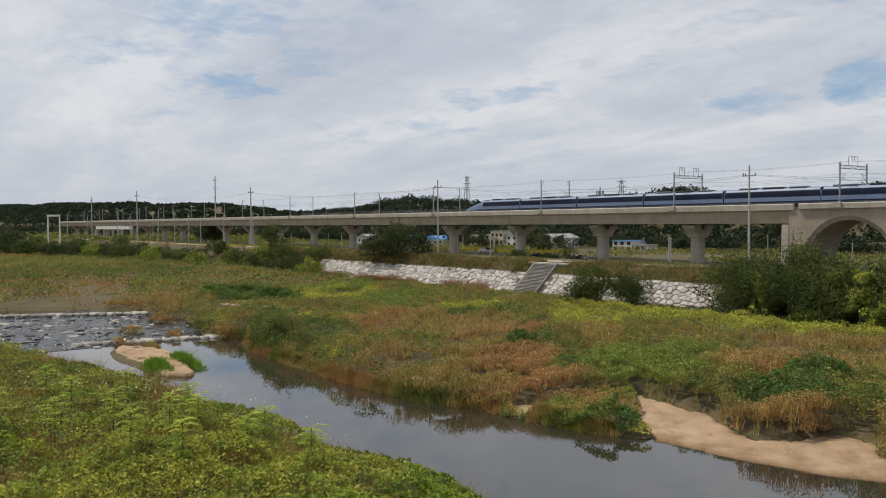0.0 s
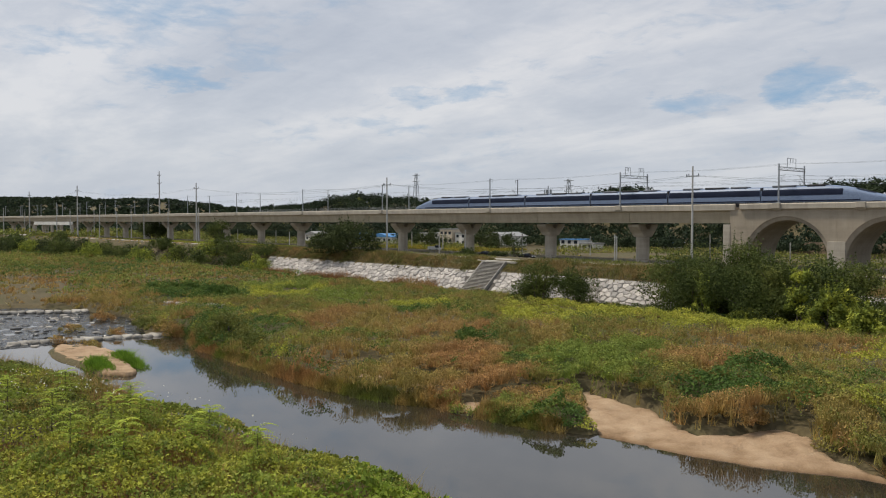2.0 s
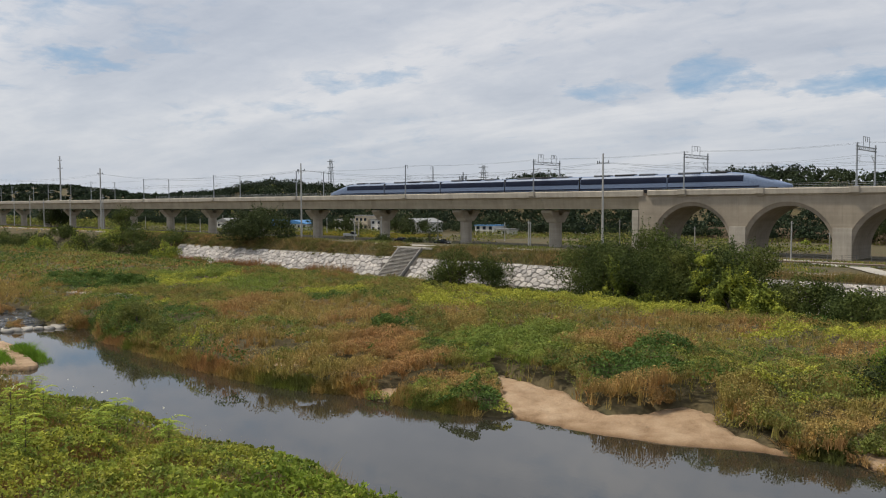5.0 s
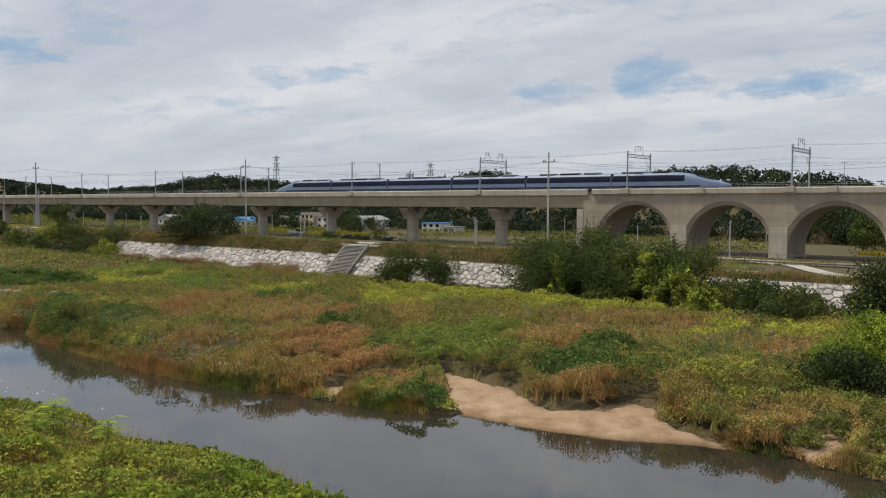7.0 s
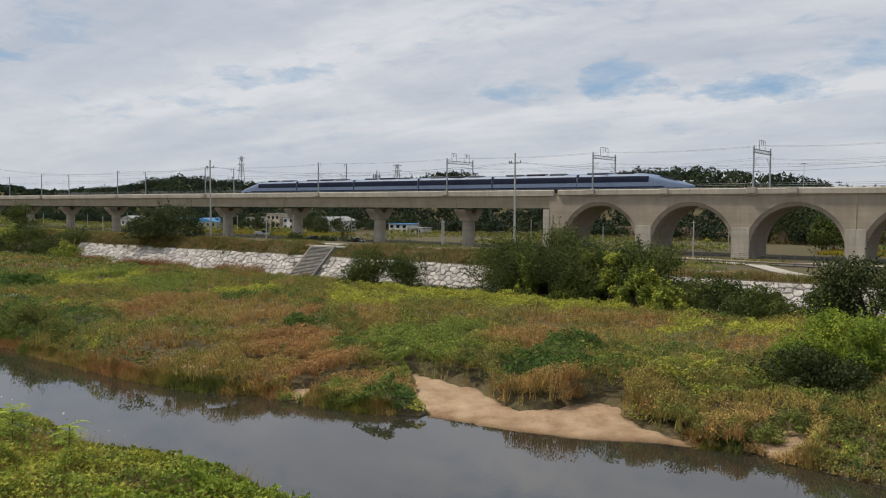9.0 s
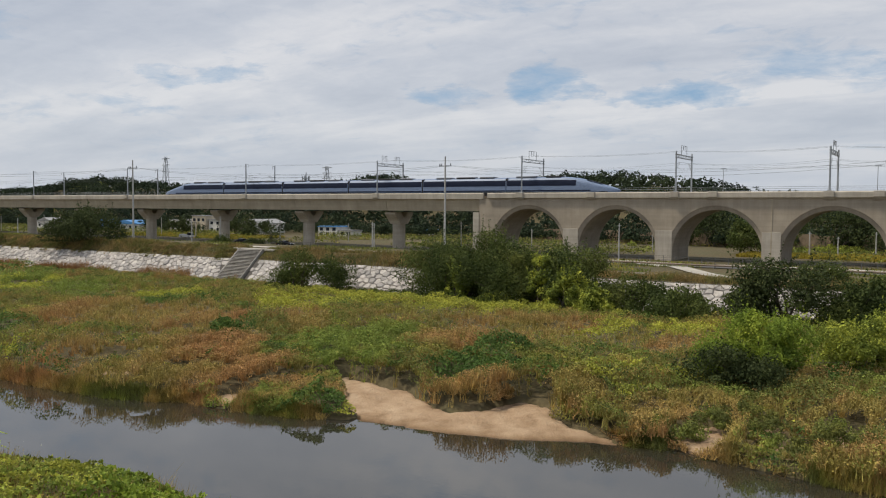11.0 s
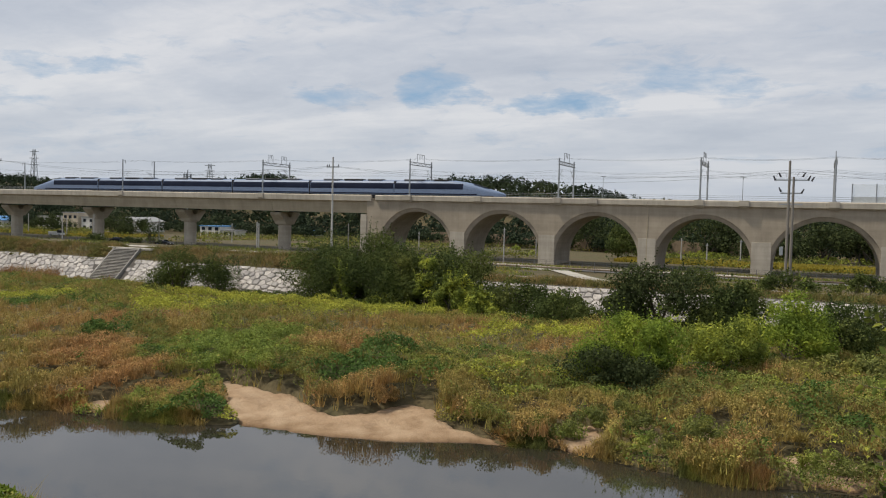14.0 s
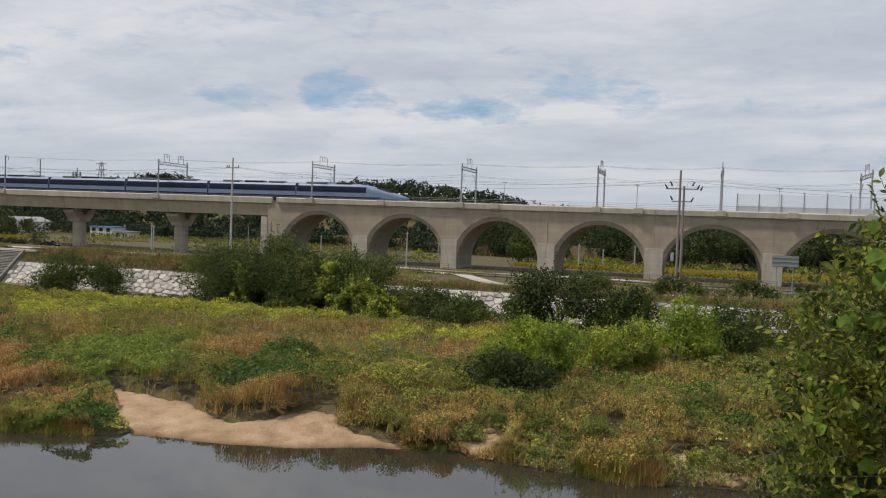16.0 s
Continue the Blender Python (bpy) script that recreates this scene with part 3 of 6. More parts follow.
def blade_arrays(pos, height, width, lean=0.35):
    """Upright tapering blades."""
    n = len(pos)
    a = rng.random(n) * 2 * np.pi
    side = np.stack([np.cos(a), np.sin(a), np.zeros(n)], 1) * (np.asarray(width).reshape(-1, 1) * 0.5)
    tilt = rng.normal(size=(n, 2)) * lean
    h = np.asarray(height).reshape(-1, 1)
    tip = pos + np.concatenate([tilt * h, h * np.ones((n, 1))], 1)
    v = np.stack([pos - side, pos + side, tip], 1).reshape(-1, 3)
    return v, np.arange(3 * n)


def domes(x, y, size, seed):
    """Rounded heads side by side, each of its own height, 0..1."""
    r = np.random.default_rng(seed)
    jx, jy, hh = r.random((128, 128)), r.random((128, 128)), 0.35 + 0.65 * r.random((128, 128))
    i, j = np.floor(x / size).astype(int), np.floor(y / size).astype(int)
    best = np.zeros_like(x, dtype=float)
    for di in (-1, 0, 1):
        for dj in (-1, 0, 1):
            a, b = (i + di) % 128, (j + dj) % 128
            cx, cy = (i + di + 0.1 + 0.8 * jx[a, b]) * size, (j + dj + 0.1 + 0.8 * jy[a, b]) * size
            d2 = ((x - cx) ** 2 + (y - cy) ** 2) / (0.8 * size) ** 2
            best = np.maximum(best, hh[a, b] * np.sqrt(np.maximum(0, 1 - d2)))
    return best


def before_sand(x, y):
    """1 where low growth leaves the sand behind it open to view."""
    return np.maximum(np.maximum(sand_amount(x, y + 0.7), sand_amount(x, y + 1.7)), sand_amount(x, y + 2.7))


def growth(x, y):
    """Height of the weeds over the plain: heads of several sizes."""
    h = 0.1 + (0.3 + 2.1 * value_noise(x, y, 9, 51)) * domes(x, y, 4.2, 151) * 0.95 + 1.0 * domes(x, y, 1.7, 152) + 0.28 * domes(x, y, 0.7, 153)
    h = h * (1 - 0.6 * step(93, 100, y)) * (1 - 0.65 * step(0.15, 0.6, before_sand(x, y)))
    return h * (1 - 0.6 * (value_noise(x, y, 11, 54) < 0.14))


# drifts of one kind of plant: x, y, half width across and along the line of sight from the bridge
DARK_DRIFTS = [(-63.4, 59.9, 1.9, 5), (-64.2, 45.8, 1.9, 3), (-87.8, 71, 4.6, 7), (-31.9, 56.2, 4.2, 3), (-63, 38.7, 2.6, 1.5), (-40.2, 44.3, 3.2, 2.8), (-33.8, 62.8, 2.5, 3.4), (-3.6, 58, 1.8, 2.6), (-8, 69.6, 2.2, 4.6), (-88.8, 44.5, 6.8, 6), (-40.6, 45.1, 2.2, 3.1), (-134, 60, 12, 7)]
GREEN_DRIFTS = [(-49.9, 58.8, 4.9, 7), (-47.2, 58.8, 4.8, 9), (-143, 80, 8, 20), (-115, 74.6, 7.2, 11), (-43.7, 45, 4.4, 3.2), (-11.9, 72.4, 5.9, 8), (-46, 62, 3.4, 9)]
VINE_DRIFTS = [(-54, 95, 12.8, 12), (-74.4, 91.3, 8.5, 13), (-130.4, 73.5, 8.6, 13), (-32.4, 81.6, 4.1, 5.7), (-75.9, 84.4, 7.3, 9), (-23.2, 83.1, 4, 7.3), (-94.4, 76.2, 5.6, 9), (-56.1, 87.8, 5.4, 8), (-70.2, 75.3, 4.2, 8)]
RUST_DRIFTS = [(-88.7, 62.1, 7.8, 10), (-63.2, 46.4, 7.4, 5), (-70.3, 61.4, 5.5, 8), (-39.6, 64.5, 7, 5), (-44.5, 45.2, 4.5, 3), (-61.2, 41.9, 2.7, 4), (-30.4, 51.1, 3.4, 2.2), (-23, 53.4, 2.5, 3.9), (-16.3, 53.2, 3, 3.6), (-59.5, 66.2, 2.5, 7), (-58.4, 52.7, 4.3, 7), (-76, 58.8, 4.9, 10), (-82.5, 60.6, 10.9, 9), (-53.2, 44.6, 7.7, 5), (-39.6, 78.6, 8, 8), (-14.4, 54, 3.3, 6), (-4, 55, 4, 5), (-11.7, 68.8, 6, 7), (-20, 74, 5, 6), (-150, 40, 16, 20)]


def drift(x, y, places):
    s = np.zeros_like(x, dtype=float)
    for cx, cy, a, b in places:
        n = math.hypot(cx, cy)
        ux, uy = cx / n, cy / n
        along, across = (x - cx) * ux + (y - cy) * uy, (x - cx) * uy - (y - cy) * ux
        s = np.maximum(s, np.clip(1.45 - (along / b) ** 2 - (across / a) ** 2, 0, 1))
    return s


def kind_at(x, y):
    """0 dark leaves, 1 fresh green, 2 yellow vines, 3 rust grass, 4 olive grass and weeds."""
    n = len(x)
    score = [drift(x, y, d) + 0.9 * (value_noise(x, y, 3.2, 160 + k) - 0.5) + 0.7 * (value_noise(x, y, 1.1, 170 + k) - 0.5) + lift + 0.12 * rng.normal(size=n)
             for k, (d, lift) in enumerate(((DARK_DRIFTS, 0.16), (GREEN_DRIFTS, 0.02), (VINE_DRIFTS, 0.0), (RUST_DRIFTS, 0.15)))]
    score.append(0.5 + 0.6 * (value_noise(x, y, 4.0, 165) - 0.5))
    return np.argmax(np.stack(score), 0)


def scatter(n, x0, x1, y0, y1):
    return rng.uniform(x0, x1, n), rng.uniform(y0, y1, n)


def dry(x, y, margin=0.0):
    yn, yf = near_edge(x), far_edge(x)
    wet = (y > yn - margin) & (y < yf + margin)
    isl = (((x + 93) / 11) ** 2 + ((y - 28) / 3.6) ** 2) < 1.0
    return ~(wet & ~isl)


def stuff(name, arrays, n, material, label, category):
    me = raw_mesh(name, arrays[0], n, arrays[1], material)
    return tagged(new(name, me), label, category, kind="stuff")


def tufts(cx, cy, height, spread, per, width, raise_by=0.0):
    """Grass tufts: blades that fan out from each root."""
    n = len(cx) * per
    raise_by = np.zeros(len(cx)) + raise_by
    x, y = np.repeat(cx, per) + 0.3 * np.repeat(spread, per) * rng.normal(size=n), np.repeat(cy, per) + 0.3 * np.repeat(spread, per) * rng.normal(size=n)
    h = np.repeat(height, per) * rng.uniform(0.45, 1.15, n)
    a, lean = rng.random(n) * 2 * np.pi, np.repeat(spread, per) * rng.uniform(0.1, 1.1, n)
    w = width * rng.uniform(0.6, 1.4, n) * 0.5
    root = np.stack([x, y, land(x, y) - 0.03 + np.repeat(raise_by, per)], 1)
    side = np.stack([-np.sin(a) * w, np.cos(a) * w, 0 * a], 1)
    tip = root + np.stack([np.cos(a) * lean, np.sin(a) * lean, h], 1)
    return np.stack([root - side, root + side, tip], 1).reshape(-1, 3), np.arange(3 * n)


def canopy_leaves(x, y, size, bias=0.55, long=1.6):
    """Leaves that lie on the surface of the growth and take its slope."""
    e = 0.12
    h = growth(x, y)
    nrm = np.stack([-(growth(x + e, y) - h) / e, -(growth(x, y + e) - h) / e, np.ones_like(x)], 1)
    nrm /= np.linalg.norm(nrm, axis=1, keepdims=True)
    z = land(x, y) + h * (0.72 + 0.34 * rng.random(len(x)) ** 0.6) + 0.05
    return chip_arrays(np.stack([x, y, z], 1), rng.uniform(size * 0.6, size * 1.3, len(x)), nrm, bias, long)


def bare(x, y):
    return sand_amount(x, y) > 0.36


def grow_plain():
    # grasses in tufts
    x, y = scatter(18000, -152, 28, 37, 106.5)
    x2, y2 = scatter(3600, -62, 16, 41, 66)
    x, y = np.concatenate([x, x2]), np.concatenate([y, y2])
    keep = dry(x, y, -0.1) & ~bare(x, y)
    x, y = x[keep], y[keep]
    k = kind_at(x, y)
    g = growth(x, y)
    for kinds, mat, tall, label in (((3,), MEADOW, 1.0, "tall reddish brown meadow grass tufts on the plain"), ((4,), OLIVE_GRASS, 0.95, "olive and straw-coloured grass tufts on the plain"), ((1,), FRESH, 0.8, "fresh green grass tufts on the plain")):
        m = np.isin(k, kinds)
        stuff("meadow_grass", tufts(x[m], y[m], (0.32 + g[m] * 0.3) * tall * rng.uniform(0.75, 1.25, m.sum()), rng.uniform(0.35, 0.75, m.sum()), 24, 0.07, 0.55 * g[m]), 3, mat, label, "grass")
    # overhanging tufts along the water's edge
    x = rng.uniform(-104, 12, 2600)
    y = far_edge(x) + rng.uniform(-0.25, 1.3, len(x))
    keep = (sand_amount(x, y) < 0.3) & (before_sand(x, y) < 0.4)
    x, y = x[keep], y[keep]
    c = value_noise(x, y, 2.6, 68)
    for m, mat, label in ((c > 0.52, MEADOW, "rust-coloured grass hanging over the water's edge"), (c <= 0.52, WEED, "grey-green grass hanging over the water's edge")):
        stuff("edge_grass", tufts(x[m], y[m], rng.uniform(0.4, 1.1, m.sum()) * (0.4 + value_noise(x[m], y[m], 3.5, 69)), rng.uniform(0.5, 1.0, m.sum()), 30, 0.06), 3, mat, label, "grass")
    # leafy weeds and vines over them
    x, y = scatter(560000, -152, 28, 38, 106.5)
    x2, y2 = scatter(190000, -62, 16, 41, 68)
    x, y = np.concatenate([x, x2]), np.concatenate([y, y2])
    keep = dry(x, y, -0.1) & ~bare(x, y)
    x, y = x[keep], y[keep]
    k = kind_at(x, y)
    share = np.array([1.0, 0.85, 1.0, 0.7, 0.85])[k] * np.where(y > 75, 0.8, 1.0)
    keep = rng.random(len(x)) < share
    x, y, k = x[keep], y[keep], k[keep]
    for kinds, mat, size, label in (((0,), DEEP_GREEN, 0.19, "low dark green leafy weeds among the grasses"), ((1,), FRESH, 0.15, "fresh green leafy weeds among the grasses"), ((2,), VINE, 0.21, "bright yellow-green creeping vines over the meadow"), ((3,), MEADOW, 0.12, "rust-brown withered weeds among the grasses"), ((4,), WEED, 0.14, "olive leafy weeds among the grasses")):
        m = np.isin(k, kinds)
        stuff("leafy_weeds", canopy_leaves(x[m], y[m], size), 3, mat, label, "weeds")
    # dry reeds along the foot of the wall
    x, y = scatter(26000, -200, -100, 104.5, 109.5)
    keep = (value_noise(x, y, 5, 67) > 0.5) & ((x < -121.4) | (x > -114.2))
    x, y = x[keep], y[keep]
    stuff("dry_reeds", blade_arrays(np.stack([x, y, land(x, y)], 1), rng.uniform(0.5, 1.5, len(x)) * 1.5, 0.06, 0.28), 3, REED, "tufts of rust-coloured dry reeds at the wall's foot", "reeds")
    # upstream meadow, far off
    x, y = scatter(15000, -470, -150, 8, 118)
    keep = (dry(x, y, 0.2) & (y < 104)) | (y > 114)
    keep &= rng.random(len(x)) < 0.3 + 0.7 * value_noise(x, y, 7, 68)
    x, y = x[keep], y[keep]
    g = growth(x, y)
    stuff("upstream_grass", tufts(x, y, (0.3 + 0.3 * g) * rng.uniform(0.7, 1.3, len(x)), rng.uniform(0.4, 1.0, len(x)), 9, 0.18, 0.55 * g), 3, MEADOW, "brown meadow grass stretching upstream", "grass")
    x, y = scatter(110000, -470, -150, 12, 108)
    m = value_noise(x, y, 22, 69) * 0.7 + value_noise(x, y, 6, 70) * 0.3
    keep = dry(x, y, 0.3) & (m > 0.42)
    x, y = x[keep], y[keep]
    c = value_noise(x, y, 16, 70) + 0.1 * rng.normal(size=len(x))
    for m, mat, label in ((c < 0.36, DEEP_GREEN, "dark green weeds stretching upstream"), ((c >= 0.36) & (c < 0.66), WEED, "olive weeds stretching upstream"), (c >= 0.66, FRESH, "fresh green weeds stretching upstream")):
        stuff("upstream_weeds", canopy_leaves(x[m], y[m], 0.36), 3, mat, label, "weeds")


def grow_near_bank():
    def seen(x, y):
        return (-0.8 * x + 0.6 * y > 33) & dry(x, y, -0.15) & (y < near_edge(x) + 0.3)
    x, y = scatter(420000, -135, -24, -14, 30)
    keep = seen(x, y)
    x, y = x[keep], y[keep]

    def heads(x, y):
        return 0.1 + (0.45 + 0.55 * step(0.5, 4, near_edge(x) - y)) * ((0.3 + 1.5 * value_noise(x, y, 7, 71)) * domes(x, y, 3.0, 171) + 0.7 * domes(x, y, 1.3, 172) + 0.25 * domes(x, y, 0.6, 173))

    h = heads(x, y)
    nrm = np.stack([-(heads(x + 0.1, y) - h) / 0.1, -(heads(x, y + 0.1) - h) / 0.1, np.ones_like(x)], 1)
    nrm /= np.linalg.norm(nrm, axis=1, keepdims=True)
    z = land(x, y) + h * (0.7 + 0.36 * rng.random(len(x)) ** 0.6) + 0.05
    far = rng.random(len(x)) < (0.15 + 0.85 * step(44, 60, np.hypot(x, y))) * (value_noise(x, y, 4, 77) + 0.3)
    vine = ~far & (value_noise(x, y, 7, 78) + 0.3 * step(5, 1, near_edge(x) - y) > 0.72)
    P = np.stack([x, y, z], 1)
    for m, mat, size, label in ((far, WEED, 0.14, "brownish olive weeds on the near bank"), (vine, BRIGHT, 0.2, "broad-leaved bright green vines mounded over the near bank"), (~far & ~vine, NEAR_LEAF, 0.16, "dense green and yellow leafy weeds covering the near bank")):
        if size > 0.2:
            stuff("bank_leaves", leaf_arrays(P[m], rng.uniform(size * 0.6, size * 1.2, m.sum()), nrm[m], 0.5, 1.2), 4, mat, label, "vines")
        else:
            stuff("bank_leaves", chip_arrays(P[m], rng.uniform(size * 0.6, size * 1.3, m.sum()), nrm[m], 0.45, 2.4), 3, mat, label, "weeds")
    x, y = scatter(160000, -135, -24, -14, 30)
    keep = seen(x, y) & (value_noise(x, y, 6, 73) > 0.45)
    x, y = x[keep], y[keep]
    stuff("bank_grass", blade_arrays(np.stack([x, y, land(x, y)], 1), rng.uniform(0.6, 1.7, len(x)) * (0.5 + value_noise(x, y, 4, 74)), 0.05, 0.35), 3, MEADOW, "brownish grass stalks among the near bank's weeds", "grass")
    # small white flower heads
    x, y = scatter(900, -75, -40, 5, 27)
    keep = seen(x, y) & (value_noise(x, y, 5, 75) > 0.6)
    x, y = x[keep], y[keep]
    z = land(x, y) + 1.6 + 0.4 * rng.random(len(x))
    stuff("white_flowers", leaf_arrays(np.stack([x, y, z], 1), rng.uniform(0.08, 0.16, len(x)), None, 0.3, 1.0), 4, surface("flower_white", (0.7, 0.68, 0.55), 0.2, 3.0, 0.8), "small cream flower heads over the near bank", "flowers")


def grow_levee():
    x, y = scatter(90000, -260, 40, 111.9, 118.5)
    keep = (x < -121.4) | (x > -114.2)
    x, y = x[keep], y[keep]
    stuff("levee_grass", blade_arrays(np.stack([x, y, land(x, y)], 1), rng.uniform(0.3, 1.0, len(x)) * (0.5 + value_noise(x, y, 5, 81)), 0.09, 0.35), 3, LEVEE, "dry brown and green grass on the levee's shoulder", "grass")
    x, y = scatter(70000, -480, 70, 123.5, 160)
    keep = value_noise(x, y, 9, 82) > 0.35
    x, y = x[keep], y[keep]
    stuff("verge_grass", blade_arrays(np.stack([x, y, land(x, y)], 1), rng.uniform(0.2, 0.6, len(x)), 0.2, 0.4), 3, WEED, "short green verge grass below the viaduct", "grass")
    x, y = scatter(110000, -560, 80, 178, 262)
    m = value_noise(x, y, 16, 83)
    keep = (m > 0.4) & ~((x > -42) & (y < 204) & (y > 185))
    x, y = x[keep], y[keep]
    z = land(x, y) + 2.2 * value_noise(x, y, 8, 84) * rng.random(len(x))
    stuff("field_plants", chip_arrays(np.stack([x, y, z], 1), rng.uniform(0.25, 0.6, len(x)), None, 0.3), 3, WEED, "gardens and scrub behind the viaduct", "plants")
    x, y = scatter(24000, -42, 75, 186, 203)
    z = land(x, y)
    stuff("rice_field", blade_arrays(np.stack([x, y, z], 1), rng.uniform(0.6, 0.95, len(x)), 0.35, 0.2), 3, RICE, "ripe golden rice field behind the arches", "rice")
    x, y = scatter(16000, -260, -195, 184, 205)
    stuff("rice_plot", blade_arrays(np.stack([x, y, land(x, y)], 1), rng.uniform(0.6, 0.9, len(x)), 0.35, 0.2), 3, RICE, "small ripe rice plot behind the piers", "rice")
    x, y = scatter(12000, -330, -225, 124, 131)
    stuff("yellow_verge", blade_arrays(np.stack([x, y, land(x, y)], 1), rng.uniform(0.3, 0.5, len(x)), 0.3, 0.3), 3, VINE, "yellow-green verge along the levee road", "grass")


def grow_forest():
    x, y = scatter(2300, -640, 110, 246, 345)
    keep = land(x, y) > 4.6 + 0.8 * (x < -60)
    x, y = x[keep], y[keep]
    r = rng.uniform(2.2, 4.6, len(x))
    t = r * rng.uniform(0.9, 1.5, len(x))
    stuff("hill_forest", crowns(x, y, land(x, y) + 2.5, r, t, 80, 1.15), 3, FOREST, "dark green wooded hillside behind the viaduct", "forest")
    x, y = scatter(3600, -4300, -580, 480, 660)
    r = rng.uniform(3, 6.5, len(x)) * np.clip(-x / 2000, 0.6, 1.5)
    stuff("distant_forest", crowns(x, y, land(x, y) + 1, r, r * 0.9, 30, 6.2), 3, FOREST, "dark wooded ridge far upstream", "forest")
    # wooded belt at the hill's foot
    x, y = scatter(420, -520, 90, 232, 250)
    r = rng.uniform(1.8, 3.6, len(x))
    stuff("wood_edge", crowns(x, y, land(x, y) + 2.0, r, r * 1.2, 190, 0.7), 3, FOREST, "dark trees along the foot of the hill", "trees")


def grow_far():
    x, y = scatter(90000, -1150, -440, 30, 330)
    keep = ((y < 140) | (y > 180)) & (value_noise(x, y, 30, 85) > 0.3)
    x, y = x[keep], y[keep]
    z = land(x, y) + 4.5 * value_noise(x, y, 18, 86) ** 2 * rng.random(len(x))
    stuff("far_scrub", chip_arrays(np.stack([x, y, z], 1), rng.uniform(0.9, 1.8, len(x)), None, 0.3), 3, WEED, "olive scrub and fields far upstream", "scrub")
    x, y = scatter(45000, -3200, -480, 60, 500)
    z = land(x, y) + 8 * value_noise(x, y, 40, 87) ** 2 * rng.random(len(x))
    keep = ((y < 135) | (y > 185)) & (x < -700)
    x, y, z = x[keep], y[keep], z[keep]
    stuff("far_woods", chip_arrays(np.stack([x, y, z], 1), rng.uniform(3, 6, len(x)), None, 0.3), 3, FOREST, "dark woods and fields in the distance", "woods")


grow_far()


def crowns(cx, cy, cz, rad, tall, per, size):
    """Leaves of many tree crowns at once: lumpy shells round the centres."""
    n = len(cx)
    d = rng.normal(size=(n, per, 3))
    d /= np.linalg.norm(d, axis=2, keepdims=True)
    d[:, :, 2] = np.abs(d[:, :, 2]) * 1.0 - 0.25
    lump = 0.72 + 0.38 * rng.random((n, per, 1))
    p = np.stack([cx, cy, cz], 1)[:, None, :] + d * lump * np.stack([rad, rad, tall], 1)[:, None, :]
    return chip_arrays(p.reshape(-1, 3), rng.uniform(size * 0.6, size * 1.3, n * per), d.reshape(-1, 3), 0.5, 1.6)


def mounds(name, n, box_of, rad, material, label, size=0.17, per=300, seed=1, height=0.85):
    """Rounded clumps of weeds scattered over a stretch of the plain."""
    x, y = scatter(n, *box_of)
    keep = dry(x, y, 0.4) & (sand_amount(x, y) < 0.1) & (value_noise(x, y, 13, seed) > 0.38)
    x, y = x[keep], y[keep]
    r = rng.uniform(rad * 0.5, rad * 1.5, len(x)) * (1 - 0.4 * step(94, 100, y))
    stuff(name, crowns(x, y, land(x, y) + 0.15 + 0.25 * r, r, r * height, per, size), 3, material, label, "weeds")


mounds("garden_plants", 110, (-80, 50, 217, 244), 2.0, VINE_BUSH, "bright green garden plants behind the arches", 0.4, 160, 105)
mounds("foot_weeds", 120, (-203, -122, 103.6, 107.6), 1.0, MEADOW, "weeds along the bank wall's foot", 0.16, 220, 101, 0.9)
mounds("foot_weeds", 60, (-113.5, -78, 103.6, 107.2), 1.0, LEVEE, "weeds along the bank wall's foot", 0.16, 220, 102, 0.9)
mounds("top_weeds", 190, (-205, -122, 112.2, 114.6), 1.0, LEVEE, "weeds hanging over the bank wall's top", 0.17, 220, 103, 0.8)
mounds("top_weeds", 110, (-113.5, -76, 112.2, 114.6), 1.0, LEVEE, "weeds hanging over the bank wall's top", 0.17, 220, 104, 0.8)
mounds("thicket", 150, (-80, 28, 97.5, 107.5), 2.2, WILLOW, "low willow thicket before the bank wall", 0.24, 420, 96)
mounds("upstream_mounds", 160, (-400, -150, 30, 105), 2.6, WEED, "dark green weed clumps upstream", 0.4, 200, 94, 0.7)
mounds("bank_mounds", 150, (-130, -26, -10, 26), 1.1, NEAR_LEAF, "rounded leafy green mounds on the near bank", 0.22, 420, 95)
grow_plain()
grow_near_bank()
grow_levee()
grow_forest()


